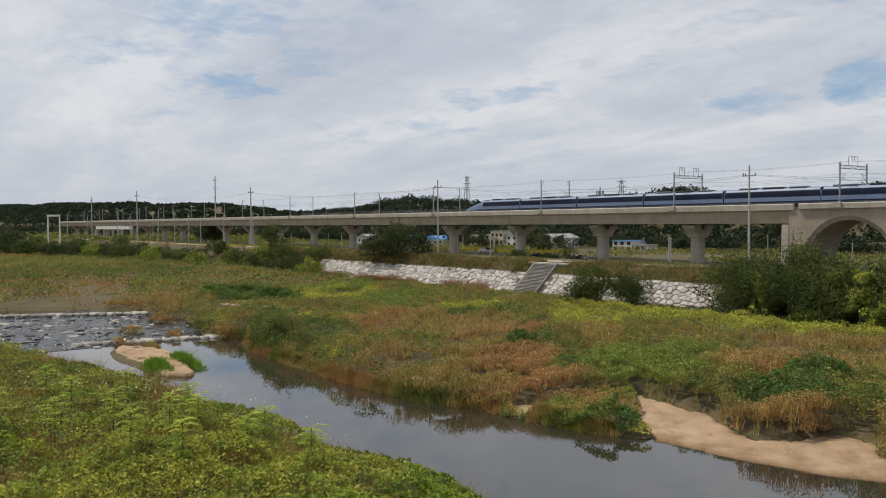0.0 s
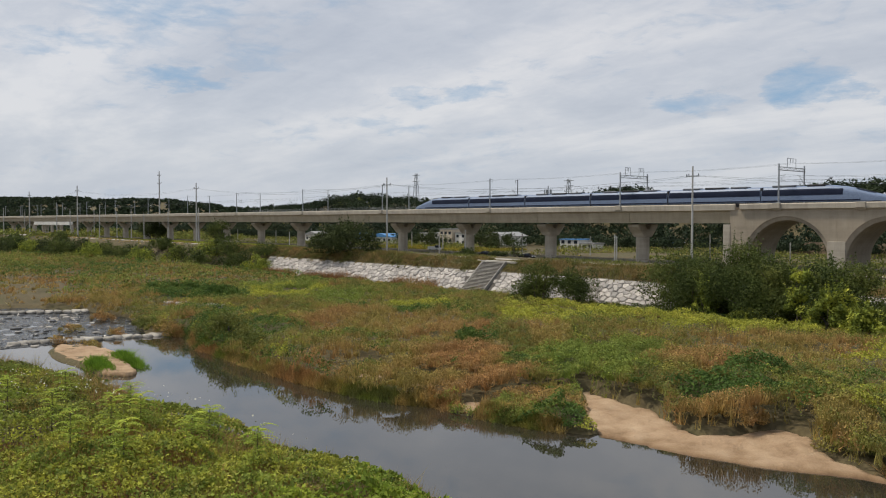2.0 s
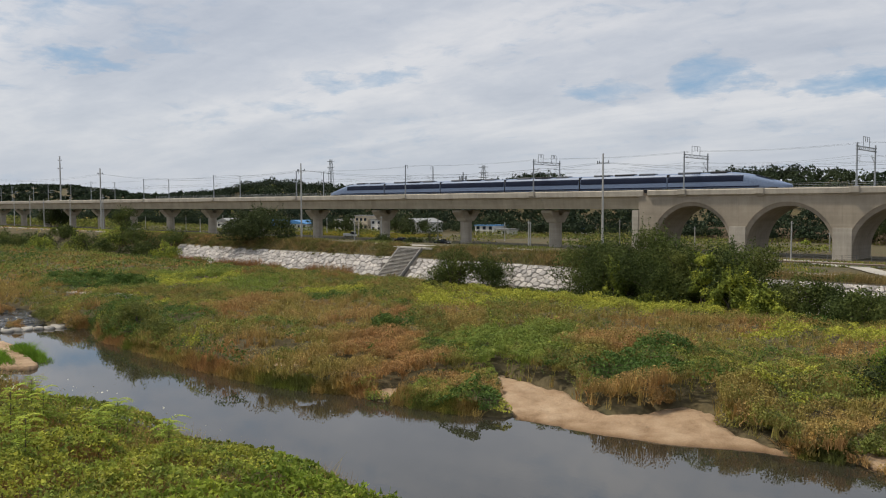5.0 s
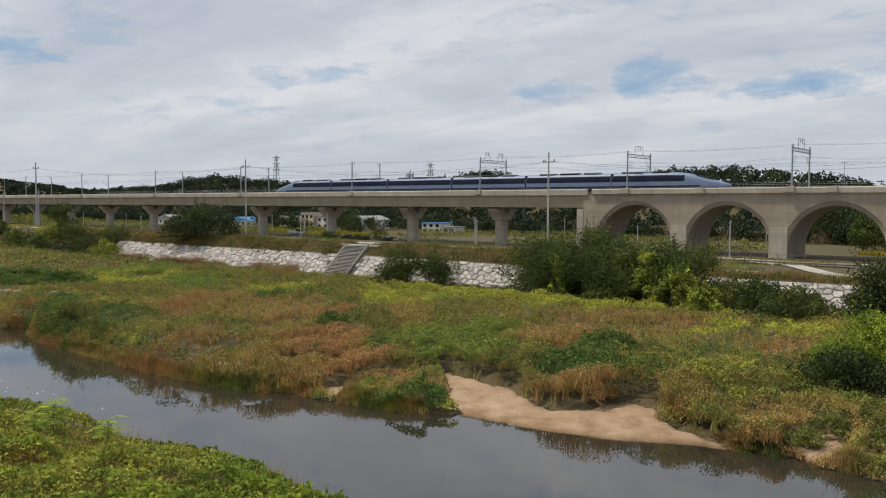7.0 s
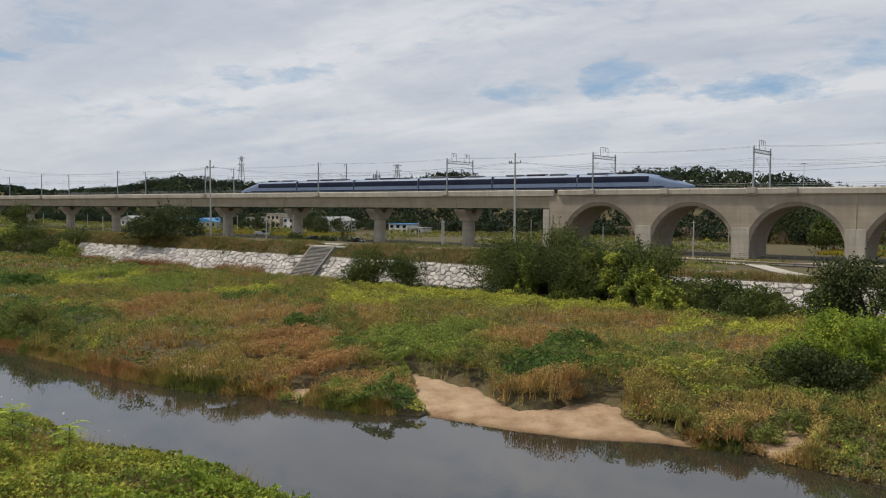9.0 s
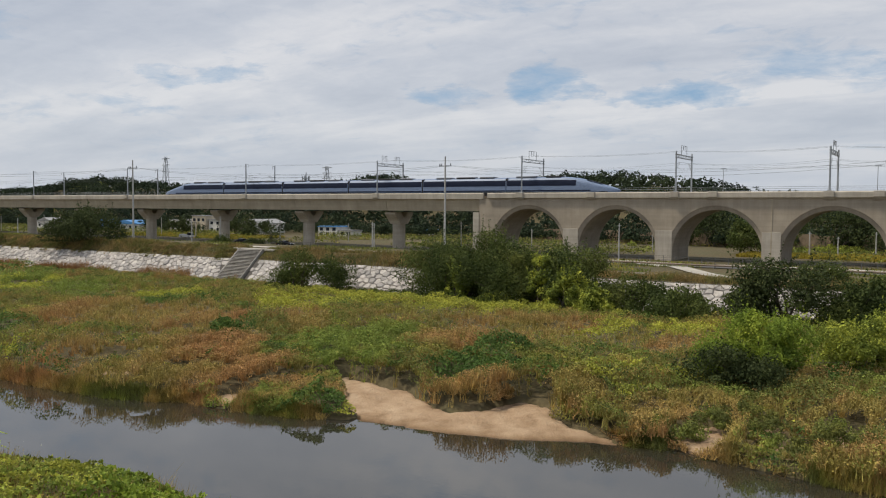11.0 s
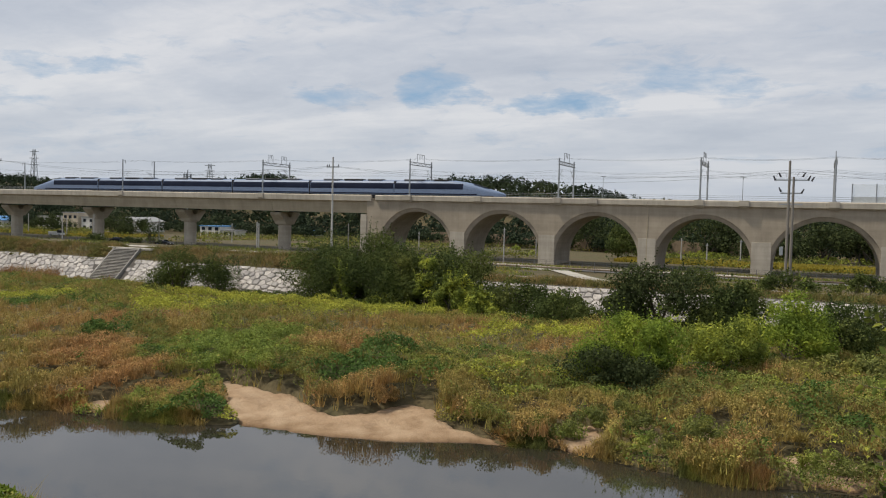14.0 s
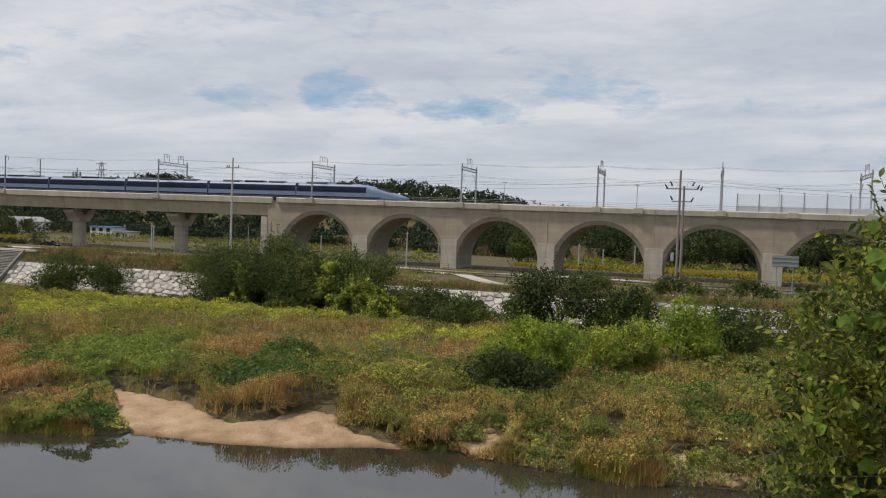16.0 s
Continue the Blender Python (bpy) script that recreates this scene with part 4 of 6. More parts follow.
def bush(name, label, x, y, rx, ry, h, count, size, material, category="bush", lumps=14, stems=6, z=None, seed=0, shoots=0.12):
    """A shrub: stems from the ground and a crown of leaves in overlapping lumps with gaps between."""
    r = np.random.default_rng(seed + int(abs(x) * 10 + abs(y)))
    z0 = float(land(np.array([x]), np.array([y]))[0]) if z is None else z
    b = thing(name, label, category, at=(x, y, z0))
    lumps = int(lumps * 1.6)
    count = int(count * 1.45)
    lx, ly = r.uniform(-0.8, 0.8, lumps), r.uniform(-0.8, 0.8, lumps)
    fall = np.clip(1.05 - 0.7 * (lx ** 2 + ly ** 2), 0.25, 1)
    lr = np.minimum(h * 0.26, (rx + ry) * 0.2) * r.uniform(0.55, 1.25, lumps)
    lz = (h - lr * 1.0) * fall * r.uniform(0.35, 1.0, lumps)
    lz[: lumps // 4] = ((h - lr * 1.0) * fall)[: lumps // 4] * r.uniform(0.92, 1.04, lumps // 4)
    k = r.integers(0, lumps, count)
    d = r.normal(size=(count, 3))
    d /= np.linalg.norm(d, axis=1, keepdims=True)
    d[:, 2] = d[:, 2] * 0.9 + 0.15
    rad = lr[k] * (1.1 - 0.45 * r.random(count) ** 1.5)
    p = np.stack([lx[k] * rx, ly[k] * ry, lz[k]], 1) + d * rad[:, None] * np.array([1.2, 1.2, 0.95])
    p[:, 2] = np.maximum(p[:, 2], 0.05)
    # loose shoots that stand out of the crown
    sprig = r.random(count) < shoots
    out = np.repeat(r.normal(size=(count // 14 + 1, 3)) * 0.45 + np.array([0, 0, 0.8]), 14, 0)[:count]
    first = np.repeat(np.arange(0, count, 14), 14)[:count]
    run = np.linspace(0, 1, 14)[np.arange(count) % 14][:, None] * 0.2 * h
    p = np.where(np.repeat(sprig[::14], 14)[:count, None], p[first] + out * run + 0.05 * r.normal(size=(count, 3)), p)
    v, i = chip_arrays(p, r.uniform(size * 0.4, size * 0.95, count), d, 0.55, 1.7)
    crown = new("crown", raw_mesh("crown", v, 3, i, material))
    crown.parent = b
    for s in range(stems):
        bm = bmesh.new()
        a = Vector((r.uniform(-0.25, 0.25) * rx, r.uniform(-0.25, 0.25) * ry, -0.2))
        e = Vector((lx[s % lumps] * rx, ly[s % lumps] * ry, lz[s % lumps]))
        m = a.lerp(e, 0.5) + Vector((0, 0, 0.12 * h))
        t = max(0.03, 0.018 * h)
        tube(bm, a, m, t, t * 0.7, 6)
        tube(bm, m, e, t * 0.7, t * 0.3, 6)
        part("stem", bm, BARK, b)
    return b


GREEN_BUSH = "dense green willow shrub on the river plain"
for _x, _y, _rx, _ry, _h, _n, _s, _m, _l in (
    (-69, 109.5, 7.5, 4.5, 10.2, 13000, 0.36, WILLOW, GREEN_BUSH),
    (-61, 108, 8, 4.5, 11.4, 15000, 0.36, WILLOW, GREEN_BUSH),
    (-52, 106, 7.5, 4.5, 11.2, 14000, 0.36, WILLOW, GREEN_BUSH),
    (-44, 103, 6.5, 4.5, 9.2, 11000, 0.36, WILLOW, GREEN_BUSH),
    (-65.5, 105.5, 6, 3, 7.0, 8000, 0.34, WILLOW, GREEN_BUSH),
    (-56.5, 104, 7, 3, 7.6, 10000, 0.34, WILLOW, GREEN_BUSH),
    (-48.2, 101, 2.2, 1.6, 8.0, 3600, 0.42, VINE_BUSH, "shrub overgrown with yellow-green vines"),
    (-43.5, 99, 2.8, 1.8, 6.6, 4200, 0.42, VINE_BUSH, "shrub overgrown with yellow-green vines"),
    (-39, 97.6, 3.0, 1.8, 4.4, 3000, 0.42, VINE_BUSH, "low mound of yellow-green vines"),
    (-63.5, 103.4, 1.6, 1.2, 6.2, 1500, 0.4, VINE_BUSH, "shrub overgrown with yellow-green vines"),
    (-56, 102, 3.0, 1.2, 2.6, 1500, 0.38, VINE_BUSH, "low mound of yellow-green vines"),
    (-86.6, 93.2, 4.6, 2.8, 7.4, 7600, 0.32, WILLOW, "upright green shrub before the stone wall"),
    (-88.0, 105.4, 4.4, 2.4, 6.8, 5600, 0.32, WILLOW, "grey-green shrub before the stone wall"),
    (-35, 100.5, 4.2, 3.5, 6.4, 4600, 0.36, WILLOW, GREEN_BUSH),
    (-28, 97, 4.5, 3.5, 5.2, 4600, 0.36, WILLOW, GREEN_BUSH),
    (-17, 100, 6.0, 4.5, 9.6, 8000, 0.40, DARK_LEAF, "tall dark green willow shrub"),
    (-9, 102, 4.5, 4.0, 6.6, 4600, 0.40, WILLOW, GREEN_BUSH),
    (-13.2, 66.5, 4.0, 3.2, 6.6, 17000, 0.25, BRIGHT, "mound of bright green vines over a shrub"),
    (-6.8, 74.5, 3.4, 3.0, 6.0, 9500, 0.26, VINE_BUSH, "mound of bright green vines over a shrub"),
    (-14.4, 62.8, 4.0, 1.8, 4.0, 8500, 0.24, DARK_LEAF, "dark leafy weeds before a vine mound"),
    (-1.8, 82, 3.4, 3.2, 7.4, 9000, 0.28, BRIGHT, "mound of bright green vines over a shrub"),
    (2.6, 87.5, 3.2, 3.0, 6.2, 5200, 0.34, WILLOW, GREEN_BUSH),
    (4.2, 94, 4.2, 3.5, 6.8, 5600, 0.32, WILLOW, "feathery green willow shrub"),
    (-8.0, 104.5, 3.4, 2.6, 9.0, 4200, 0.34, WILLOW, "feathery green willow shrub"),
    (10.5, 101, 5.5, 4.0, 6.0, 5200, 0.34, WILLOW, GREEN_BUSH),
    (16, 90, 6.0, 5.0, 6.0, 5200, 0.36, WILLOW, GREEN_BUSH),
    (4, 75, 4.5, 3.5, 3.2, 3600, 0.32, WEED, "low leafy thicket on the plain"),
    (-95, 44.0, 4.2, 2.4, 3.6, 6000, 0.22, DEEP_GREEN, "dark green bush on the pool's bank"),
    (-88, 42.2, 4.6, 2.4, 3.8, 6500, 0.22, WEED, "grey-green bush on the pool's bank"),
    (-82, 41.8, 3.6, 2.0, 2.8, 4200, 0.2, WEED, "grey-green bush on the pool's bank"),
    (-63.4, 58.0, 1.8, 1.5, 2.6, 2400, 0.24, DEEP_GREEN, "dark leafy clump standing in the meadow"),
    (-64.2, 45.4, 1.8, 1.2, 1.8, 1800, 0.2, DEEP_GREEN, "dark leafy clump standing in the meadow"),
    (-30, 52.5, 2.8, 1.6, 1.5, 2400, 0.18, MEADOW, "rust-coloured clump on the sand bar"),
    (-104, 41.5, 2.8, 1.4, 2.0, 2400, 0.18, MEADOW, "brown reedy clump in the riffle"),
    (-111, 41.2, 3.4, 1.4, 2.0, 2400, 0.18, WEED, "green weedy clump beside the riffle"),
    (-108, 36.2, 2.2, 1.0, 1.5, 1300, 0.16, MEADOW, "brown reedy clump in the riffle"),
    (-126, 40.2, 3.2, 1.4, 1.7, 1500, 0.2, MEADOW, "brown reedy clump in the riffle"),
    (-100.5, 30.5, 3.0, 1.0, 1.4, 1100, 0.2, MEADOW, "brown reedy clump on the sand islet"),
    (-107, 29, 3.0, 1.2, 1.4, 1000, 0.2, MEADOW, "brown reedy clump in the riffle"),
    (-116, 33, 3.0, 1.4, 1.3, 900, 0.2, MEADOW, "brown reedy clump in the riffle"),
    (-130, 61, 6.0, 3.6, 3.0, 5200, 0.28, DEEP_GREEN, "dark green weed mound upstream"),
    (-149, 59.5, 6.0, 3.8, 2.8, 5000, 0.3, DEEP_GREEN, "dark green weed mound upstream"),
    (-140, 61, 7.0, 4.0, 3.2, 6200, 0.28, DEEP_GREEN, "dark green weed mound upstream"),
    (-202.5, 106, 5.5, 3.5, 5.0, 3000, 0.4, VINE_BUSH, "yellow-green shrub at the wall's end"),
    (-210, 112, 6.0, 3.5, 5.5, 3000, 0.4, WILLOW, "green shrub at the wall's end"),
    (-255, 119.6, 6.0, 3.5, 8.5, 3600, 0.45, WILLOW, "tall green shrub by the levee"),
    (-240, 112, 6.0, 3.5, 5.0, 2600, 0.45, WILLOW, "green shrub by the levee"),
    (-285, 112, 8.0, 4.5, 5.5, 3000, 0.55, WILLOW, "rounded green shrub standing upstream"),
    (-318, 103, 10.0, 5.0, 7.0, 3400, 0.6, WILLOW, "dark green shrub upstream"),
    (-300, 92, 6.0, 4.0, 5.0, 2600, 0.5, VINE_BUSH, "yellow-green vine mound upstream"),
    (-343, 93, 9.0, 5.0, 10.0, 3600, 0.6, WILLOW, "dark green tree standing upstream"),
    (-352, 84, 10.0, 5.0, 7.0, 3600, 0.6, VINE_BUSH, "yellow-green vine mound upstream"),
    (-377, 83, 11.0, 6.0, 9.5, 3600, 0.7, WILLOW, "dark green tree standing upstream"),
    (-405, 74, 11.0, 6.0, 9.5, 3600, 0.7, WILLOW, "dark green tree standing upstream"),
    (-425, 68, 12.0, 6.0, 13.5, 4200, 0.7, DARK_LEAF, "dark tree far upstream"),
    (-450, 52, 12.0, 6.0, 9.0, 3600, 0.7, WILLOW, "dark green tree standing upstream"),
    (-174, 116, 8.6, 6.0, 9.4, 12000, 0.48, DARK_LEAF, "broad dark tree on the levee's slope"),
    (-442, 168, 9.0, 6.0, 12.5, 4200, 0.8, DARK_LEAF, "dark conifer-like tree by the viaduct"),
    (-137.5, 140, 2.4, 2.2, 6.0, 900, 0.3, WILLOW, "thin young tree beside the levee road"),
    (-166, 150, 3.2, 2.4, 3.4, 1600, 0.35, WILLOW, "green shrub below the viaduct"),
    (-155, 152, 4.0, 2.0, 2.4, 1600, 0.35, DARK_LEAF, "dark low hedge below the viaduct"),
    (-38, 200, 9.0, 6.0, 11.0, 6000, 0.6, WILLOW, "large green tree behind the arches"),
    (-10, 222, 9.0, 6.0, 11.0, 4200, 0.7, DARK_LEAF, "dark tree behind the rice field"),
    (12, 226, 9.0, 6.0, 12.0, 4200, 0.7, DARK_LEAF, "dark tree behind the rice field"),
    (-248, 205, 9.0, 6.0, 6.5, 2600, 0.6, DARK_LEAF, "dark trees before the houses"),
    (-222, 210, 9.0, 6.0, 7.5, 2600, 0.6, DARK_LEAF, "dark trees before the houses"),
    (-208, 204, 8.0, 6.0, 6.5, 2600, 0.6, DARK_LEAF, "dark trees before the houses"),
    (-22, 104.5, 4.5, 2.5, 5.0, 3200, 0.36, WILLOW, GREEN_BUSH),
    (-31, 105.5, 4.5, 2.0, 4.2, 2600, 0.36, WILLOW, "greyish green shrub along the bank wall"),
    (-10, 107, 4.5, 1.6, 4.4, 2600, 0.36, WILLOW, "greyish green shrub along the bank wall"),
    (2, 106, 4.5, 2.0, 4.6, 2600, 0.36, WILLOW, "greyish green shrub along the bank wall"),
    (22, 104, 6.0, 3.0, 5.6, 3000, 0.36, WILLOW, GREEN_BUSH),
    (-40, 106, 4.5, 2.0, 4.8, 2600, 0.36, WILLOW, "greyish green shrub along the bank wall"),
    (-15, 117, 4.0, 2.5, 3.6, 2000, 0.36, WILLOW, "low shrub on the levee shoulder"),
    (-3, 119, 4.5, 2.5, 3.4, 2000, 0.36, WILLOW, "low shrub on the levee shoulder"),
    (6, 121, 4.5, 2.5, 3.2, 2000, 0.36, WILLOW, "low shrub on the levee shoulder"),
    (-60, 236, 9.0, 6.0, 12.0, 3000, 0.75, DARK_LEAF, "dark tree behind the arches"),
    (-26, 232, 9.0, 6.0, 12.5, 3000, 0.75, DARK_LEAF, "dark tree behind the rice field"),
    (2, 228, 9.0, 6.0, 12.5, 3000, 0.75, DARK_LEAF, "dark tree behind the rice field"),
    (28, 226, 10.0, 6.0, 12.5, 3000, 0.75, DARK_LEAF, "dark tree behind the rice field"),
    (46, 226, 10.0, 6.0, 12.5, 3000, 0.75, DARK_LEAF, "dark tree behind the rice field"),
):
    bush("bush" if _h < 8 else "shrub_tree", _l, _x, _y, _rx, _ry, _h, _n, _s, _m, "bush" if _h < 8 else "tree")
for _x, _y, _w, _h in ((-21.5, 52.0, 2.6, 1.7), (-15.2, 51.6, 2.2, 1.9), (-8.2, 51.2, 2.6, 1.8), (-5.0, 53.6, 2.8, 2.2), (1.5, 51.6, 2.8, 2.0), (-12.0, 55.0, 3.2, 2.0)):
    bush("weed_clump", "grey-green weedy clump at the water's edge", _x, _y, _w, _w * 0.5, _h, int(700 * _w * _h), 0.16, WEED, "weeds", stems=2)
_hr = np.random.default_rng(31)
for _k in range(34):
    _f = (_k + _hr.uniform(-0.3, 0.3)) / 33
    _x, _y = -216 - 245 * _f, 113 - 52 * _f + _hr.uniform(-5, 5)
    _h = _hr.uniform(4.0, 7.0) * (1 + 0.35 * _f)
    _mat = (WILLOW, DARK_LEAF, WILLOW, VINE_BUSH)[_hr.integers(0, 4)]
    bush("bush", "yellow-green vine-grown bush upstream" if _mat is VINE_BUSH else "dense dark green bush standing upstream", _x, _y, _hr.uniform(5, 8.5), 3.5, _h, 1500, 0.5 + 0.2 * _f, _mat, stems=3)
for _x, _y, _rx, _ry in ((-84.5, 26.4, 2.6, 1.0), (-86.5, 30.2, 4.0, 0.9)):
    _px, _py = _x + _rx * rng.normal(size=2200) * 0.5, _y + _ry * rng.normal(size=2200) * 0.5
    _hh = 1.1 * np.exp(-(((_px - _x) / _rx) ** 2 + ((_py - _y) / _ry) ** 2)) + 0.15
    stuff("lush_tuft", blade_arrays(np.stack([_px, _py, np.maximum(land(_px, _py), -0.1)], 1), _hh * rng.uniform(0.5, 1.1, len(_px)), 0.09, 0.5), 3, LUSH, "vivid green grass tuft on the sand islet", "grass")

# ---- levee: ledge, stairs, roads, stone wall ----
STONE = surface("wall_stone", (0.42, 0.395, 0.37), 0.34, 0.9, 0.9, fine=6.0, bump=0.5, dist=0.04, per_object=0.55)
ASPHALT = surface("asphalt", (0.12, 0.115, 0.11), 0.25, 0.4, 0.9)
PATH = surface("path_concrete", (0.42, 0.39, 0.34), 0.25, 0.5, 0.9)
STEP = surface("step_concrete", (0.3, 0.285, 0.26), 0.35, 0.8, 0.9, per_object=0.4)
STAIR_X = (-121.0, -114.6)


def sheet(name, xs, ys, material, label, category, lift=0.05):
    X, Y = np.meshgrid(np.asarray(xs, float), np.asarray(ys, float))
    Z = land(X, Y) + lift
    i = np.arange(X.size).reshape(X.shape)
    q = np.stack([i[:-1, :-1], i[:-1, 1:], i[1:, 1:], i[1:, :-1]], -1).reshape(-1, 4)
    return tagged(new(name, raw_mesh(name, np.stack([X, Y, Z], -1).reshape(-1, 3), 4, q.ravel(), material)), label, category, kind="structure")


sheet("road", np.arange(-560, 90, 3.0), np.linspace(119.2, 122.8, 5), PATH, "pale concrete road on the levee's crest", "road", 0.08)
sheet("road_lower", np.arange(-560, 90, 3.0), np.linspace(145.5, 151.5, 4), ASPHALT, "grey asphalt road below the viaduct", "road", 0.14)
bm = bmesh.new()
for k in range(40):
    x0 = -204 + 6 * k
    box(bm, x0, x0 + 5.96, 104.9, 106.4, 0.2, 1.22 + 0.05 * (k % 3))
tagged(part("wall_ledge", soft(bm, 0.06), STEP), "pale concrete ledge at the stone wall's foot", "ledge", kind="structure")
bm = bmesh.new()
for _a, _b in ((-206, STAIR_X[0] - 0.1), (STAIR_X[1] + 0.1, 38)):
    prism(bm, [(107.9, 0.4), (113.2, 0.4), (113.2, 5.05), (112.5, 5.05), (108.2, 0.75)], _a, _b)
wall = tagged(part("wall_bank", bm, surface("wall_joint", (0.10, 0.09, 0.08), 0.3, 1.0, 0.95)), "sloping bank wall of pale irregular stones", "wall", kind="structure")


def build_stairs():
    r = random.Random(3)
    s = thing("stairway", "wide grey concrete stairs up the levee", "stairs")
    n = 24
    bm = bmesh.new()
    prism(bm, [(107.4, 0.6), (114.2, 6.7), (114.2, 5.8), (108.6, 0.3)], STAIR_X[0], STAIR_X[1])
    # carriage coloured dark to stand in for the shadow under each tread's nosing
    part("carriage", bm, surface("carriage_nosing_shade", (0.09, 0.085, 0.075), 0.3, 1.0, 0.95), s)
    for k in range(n):
        y, z = 107.5 + 6.7 * k / n, 0.9 + 6.0 * k / n
        bm = bmesh.new()
        box(bm, STAIR_X[0] + r.uniform(0, 0.1), STAIR_X[1] - r.uniform(0, 0.1), y, y + 0.36, z + 0.02, z + 0.15 + r.uniform(-0.02, 0.02))
        part("tread", soft(bm, 0.03), STEP, s)
    for x in STAIR_X:
        bm = bmesh.new()
        prism(bm, [(107.4, 0.5), (107.5, 1.05), (114.2, 7.05), (114.5, 6.95), (114.5, 6.2), (108.6, 0.3)], x - 0.12, x + 0.12)
        part("stair_kerb", bm, STEP, s)


build_stairs()
bm = bmesh.new()
box(bm, -123, -112, 114.4, 115.6, 6.6, 7.0)
tagged(part("landing", soft(bm, 0.04), PATH), "pale concrete landing above the stairs", "landing", kind="structure")

# ---- riffle stones, stepping stones ----
RIVER_STONE = surface("river_stone", (0.28, 0.265, 0.24), 0.6, 1.2, 0.85, fine=5.0, bump=0.5, dist=0.03, per_object=0.75)


RIFFLE = Mat("riffle_water", 0.12, 0.0, 0.28)
RIFFLE.b.inputs["Base Color"].default_value = (0.02, 0.02, 0.017, 1)
RIFFLE = RIFFLE.bump(RIFFLE.noise(1.5, 5, 0.65, (1.0, 2.2, 1)), 0.4, 0.3).m
_X, _Y = np.meshgrid(np.arange(-153, -104.9, 0.5), np.linspace(0, 1, 50))
_ya, _yb = near_edge(_X) - 0.5, far_edge(_X) + 0.5
_Y = _ya + (_yb - _ya) * _Y
_Z = 0.03 + 0.11 * (value_noise(_X * 1.0, _Y * 2.0, 1.2, 33) - 0.5) * step(-105, -110, _X)
_i = np.arange(_X.size).reshape(_X.shape)
_q = np.stack([_i[:-1, :-1], _i[:-1, 1:], _i[1:, 1:], _i[1:, :-1]], -1).reshape(-1, 4)
_me = raw_mesh("water_riffle", np.stack([_X, _Y, _Z], -1).reshape(-1, 3), 4, _q.ravel(), RIFFLE)
_me.shade_smooth()
tagged(new("water_riffle", _me), "broken shallow water running over stones", "water", kind="structure")


def boulder_mesh(seed):
    r = random.Random(seed)
    bm = bmesh.new()
    bmesh.ops.create_icosphere(bm, subdivisions=2, radius=1)
    for v in bm.verts:
        n = noise.noise(v.co * 1.3 + Vector((seed * 7, 0, 0)))
        v.co *= 1 + 0.35 * n
        v.co.z = max(min(v.co.z, 0.55 + 0.1 * n), -0.6)
        v.co.x *= 1 + 0.1 * r.random()
    return mesh_of(bm, "stone", RIVER_STONE, True)


_stones = [boulder_mesh(k) for k in range(6)]
_r = random.Random(4)


def river_stone(name, x, y, z, sx, sy, sz, label, group):
    ob = new(name, _stones[_r.randrange(6)])
    ob.matrix_basis = pose(x, y, z, 0, 0, _r.uniform(-25, 25)) @ Matrix.Diagonal((sx, sy, sz, 1))
    tagged(ob, label, "stone", group)


for k in range(20):
    f = k / 19
    river_stone("stepping_stone", -151 + 12 * f + _r.uniform(-0.3, 0.3), 19 + 22.5 * f, 0.18, _r.uniform(0.9, 1.3), _r.uniform(0.6, 0.85), 0.55, "flat pale stepping stone across the stream", "stepping stones")
for k in range(80):
    x = _r.uniform(-149, -104)
    y = _r.uniform(float(near_edge(np.array([x]))[0]) + 1, float(far_edge(np.array([x]))[0]) - 0.5)
    s = _r.uniform(0.18, 0.6)
    river_stone("riffle_stone", x, y, 0.0, s * 1.3, s, s * 0.5, "grey stone standing out of the riffle", "riffle stones")
_dark = [bpy.data.meshes[m.name].copy() for m in _stones]
WET_STONE = surface("wet_stone", (0.045, 0.042, 0.038), 0.4, 1.2, 0.25, fine=5.0, bump=0.4, dist=0.03)
for _d in _dark:
    _d.materials[0] = WET_STONE
for k in range(170):
    x = _r.uniform(-149, -105)
    y = _r.uniform(float(near_edge(np.array([x]))[0]) + 0.6, float(far_edge(np.array([x]))[0]) - 0.3)
    s = _r.uniform(0.2, 0.5)
    ob = new("wet_stone", _dark[_r.randrange(6)])
    ob.matrix_basis = pose(x, y, 0.02, 0, 0, _r.uniform(0, 180)) @ Matrix.Diagonal((s * 1.6, s, s * 0.55, 1))
    tagged(ob, "dark wet stone breaking the riffle", "stone", "wet stones")
for k in range(16):
    river_stone("weir_stone", -108 + 0.25 * k + _r.uniform(-0.4, 0.4), 24 + 1.15 * k, 0.02, _r.uniform(0.7, 1.2), 0.7, 0.6, "pale stone in the row below the riffle", "weir stones")
bm = bmesh.new()
for k in range(5):
    box(bm, -130 + 2.4 * k, -127.7 + 2.4 * k, 51.0 + 1.0 * k, 53.4 + 1.0 * k, 0.6, 1.9)
tagged(part("concrete_slab", soft(bm, 0.08), PATH), "row of pale concrete slabs in the meadow", "slab")

# ---- overhead line gear ----
def lattice_beam(bm, y0, y1, z0, z1, w=0.35):
    for x in (-w / 2, w / 2):
        for z in (z0, z1):
            tube(bm, (x, y0, z), (x, y1, z), 0.065, n=5)
        n = 9
        for k in range(n):
            a, b = y0 + (y1 - y0) * k / n, y0 + (y1 - y0) * (k + 1) / n
            tube(bm, (x, a, z0 if k % 2 else z1), (x, b, z1 if k % 2 else z0), 0.045, n=4)


def cantilever(bm, y, side, z):
    """A bracket that reaches from the mast at y over the track."""
    tube(bm, (0, y, z + 1.5), (0, y + side * 2.9, z + 1.9), 0.05, n=5)
    tube(bm, (0, y, z + 0.2), (0, y + side * 2.3, z + 1.75), 0.05, n=5)
    tube(bm, (0, y + side * 0.9, z + 0.75), (0, y + side * 3.2, z + 0.55), 0.04, n=5)


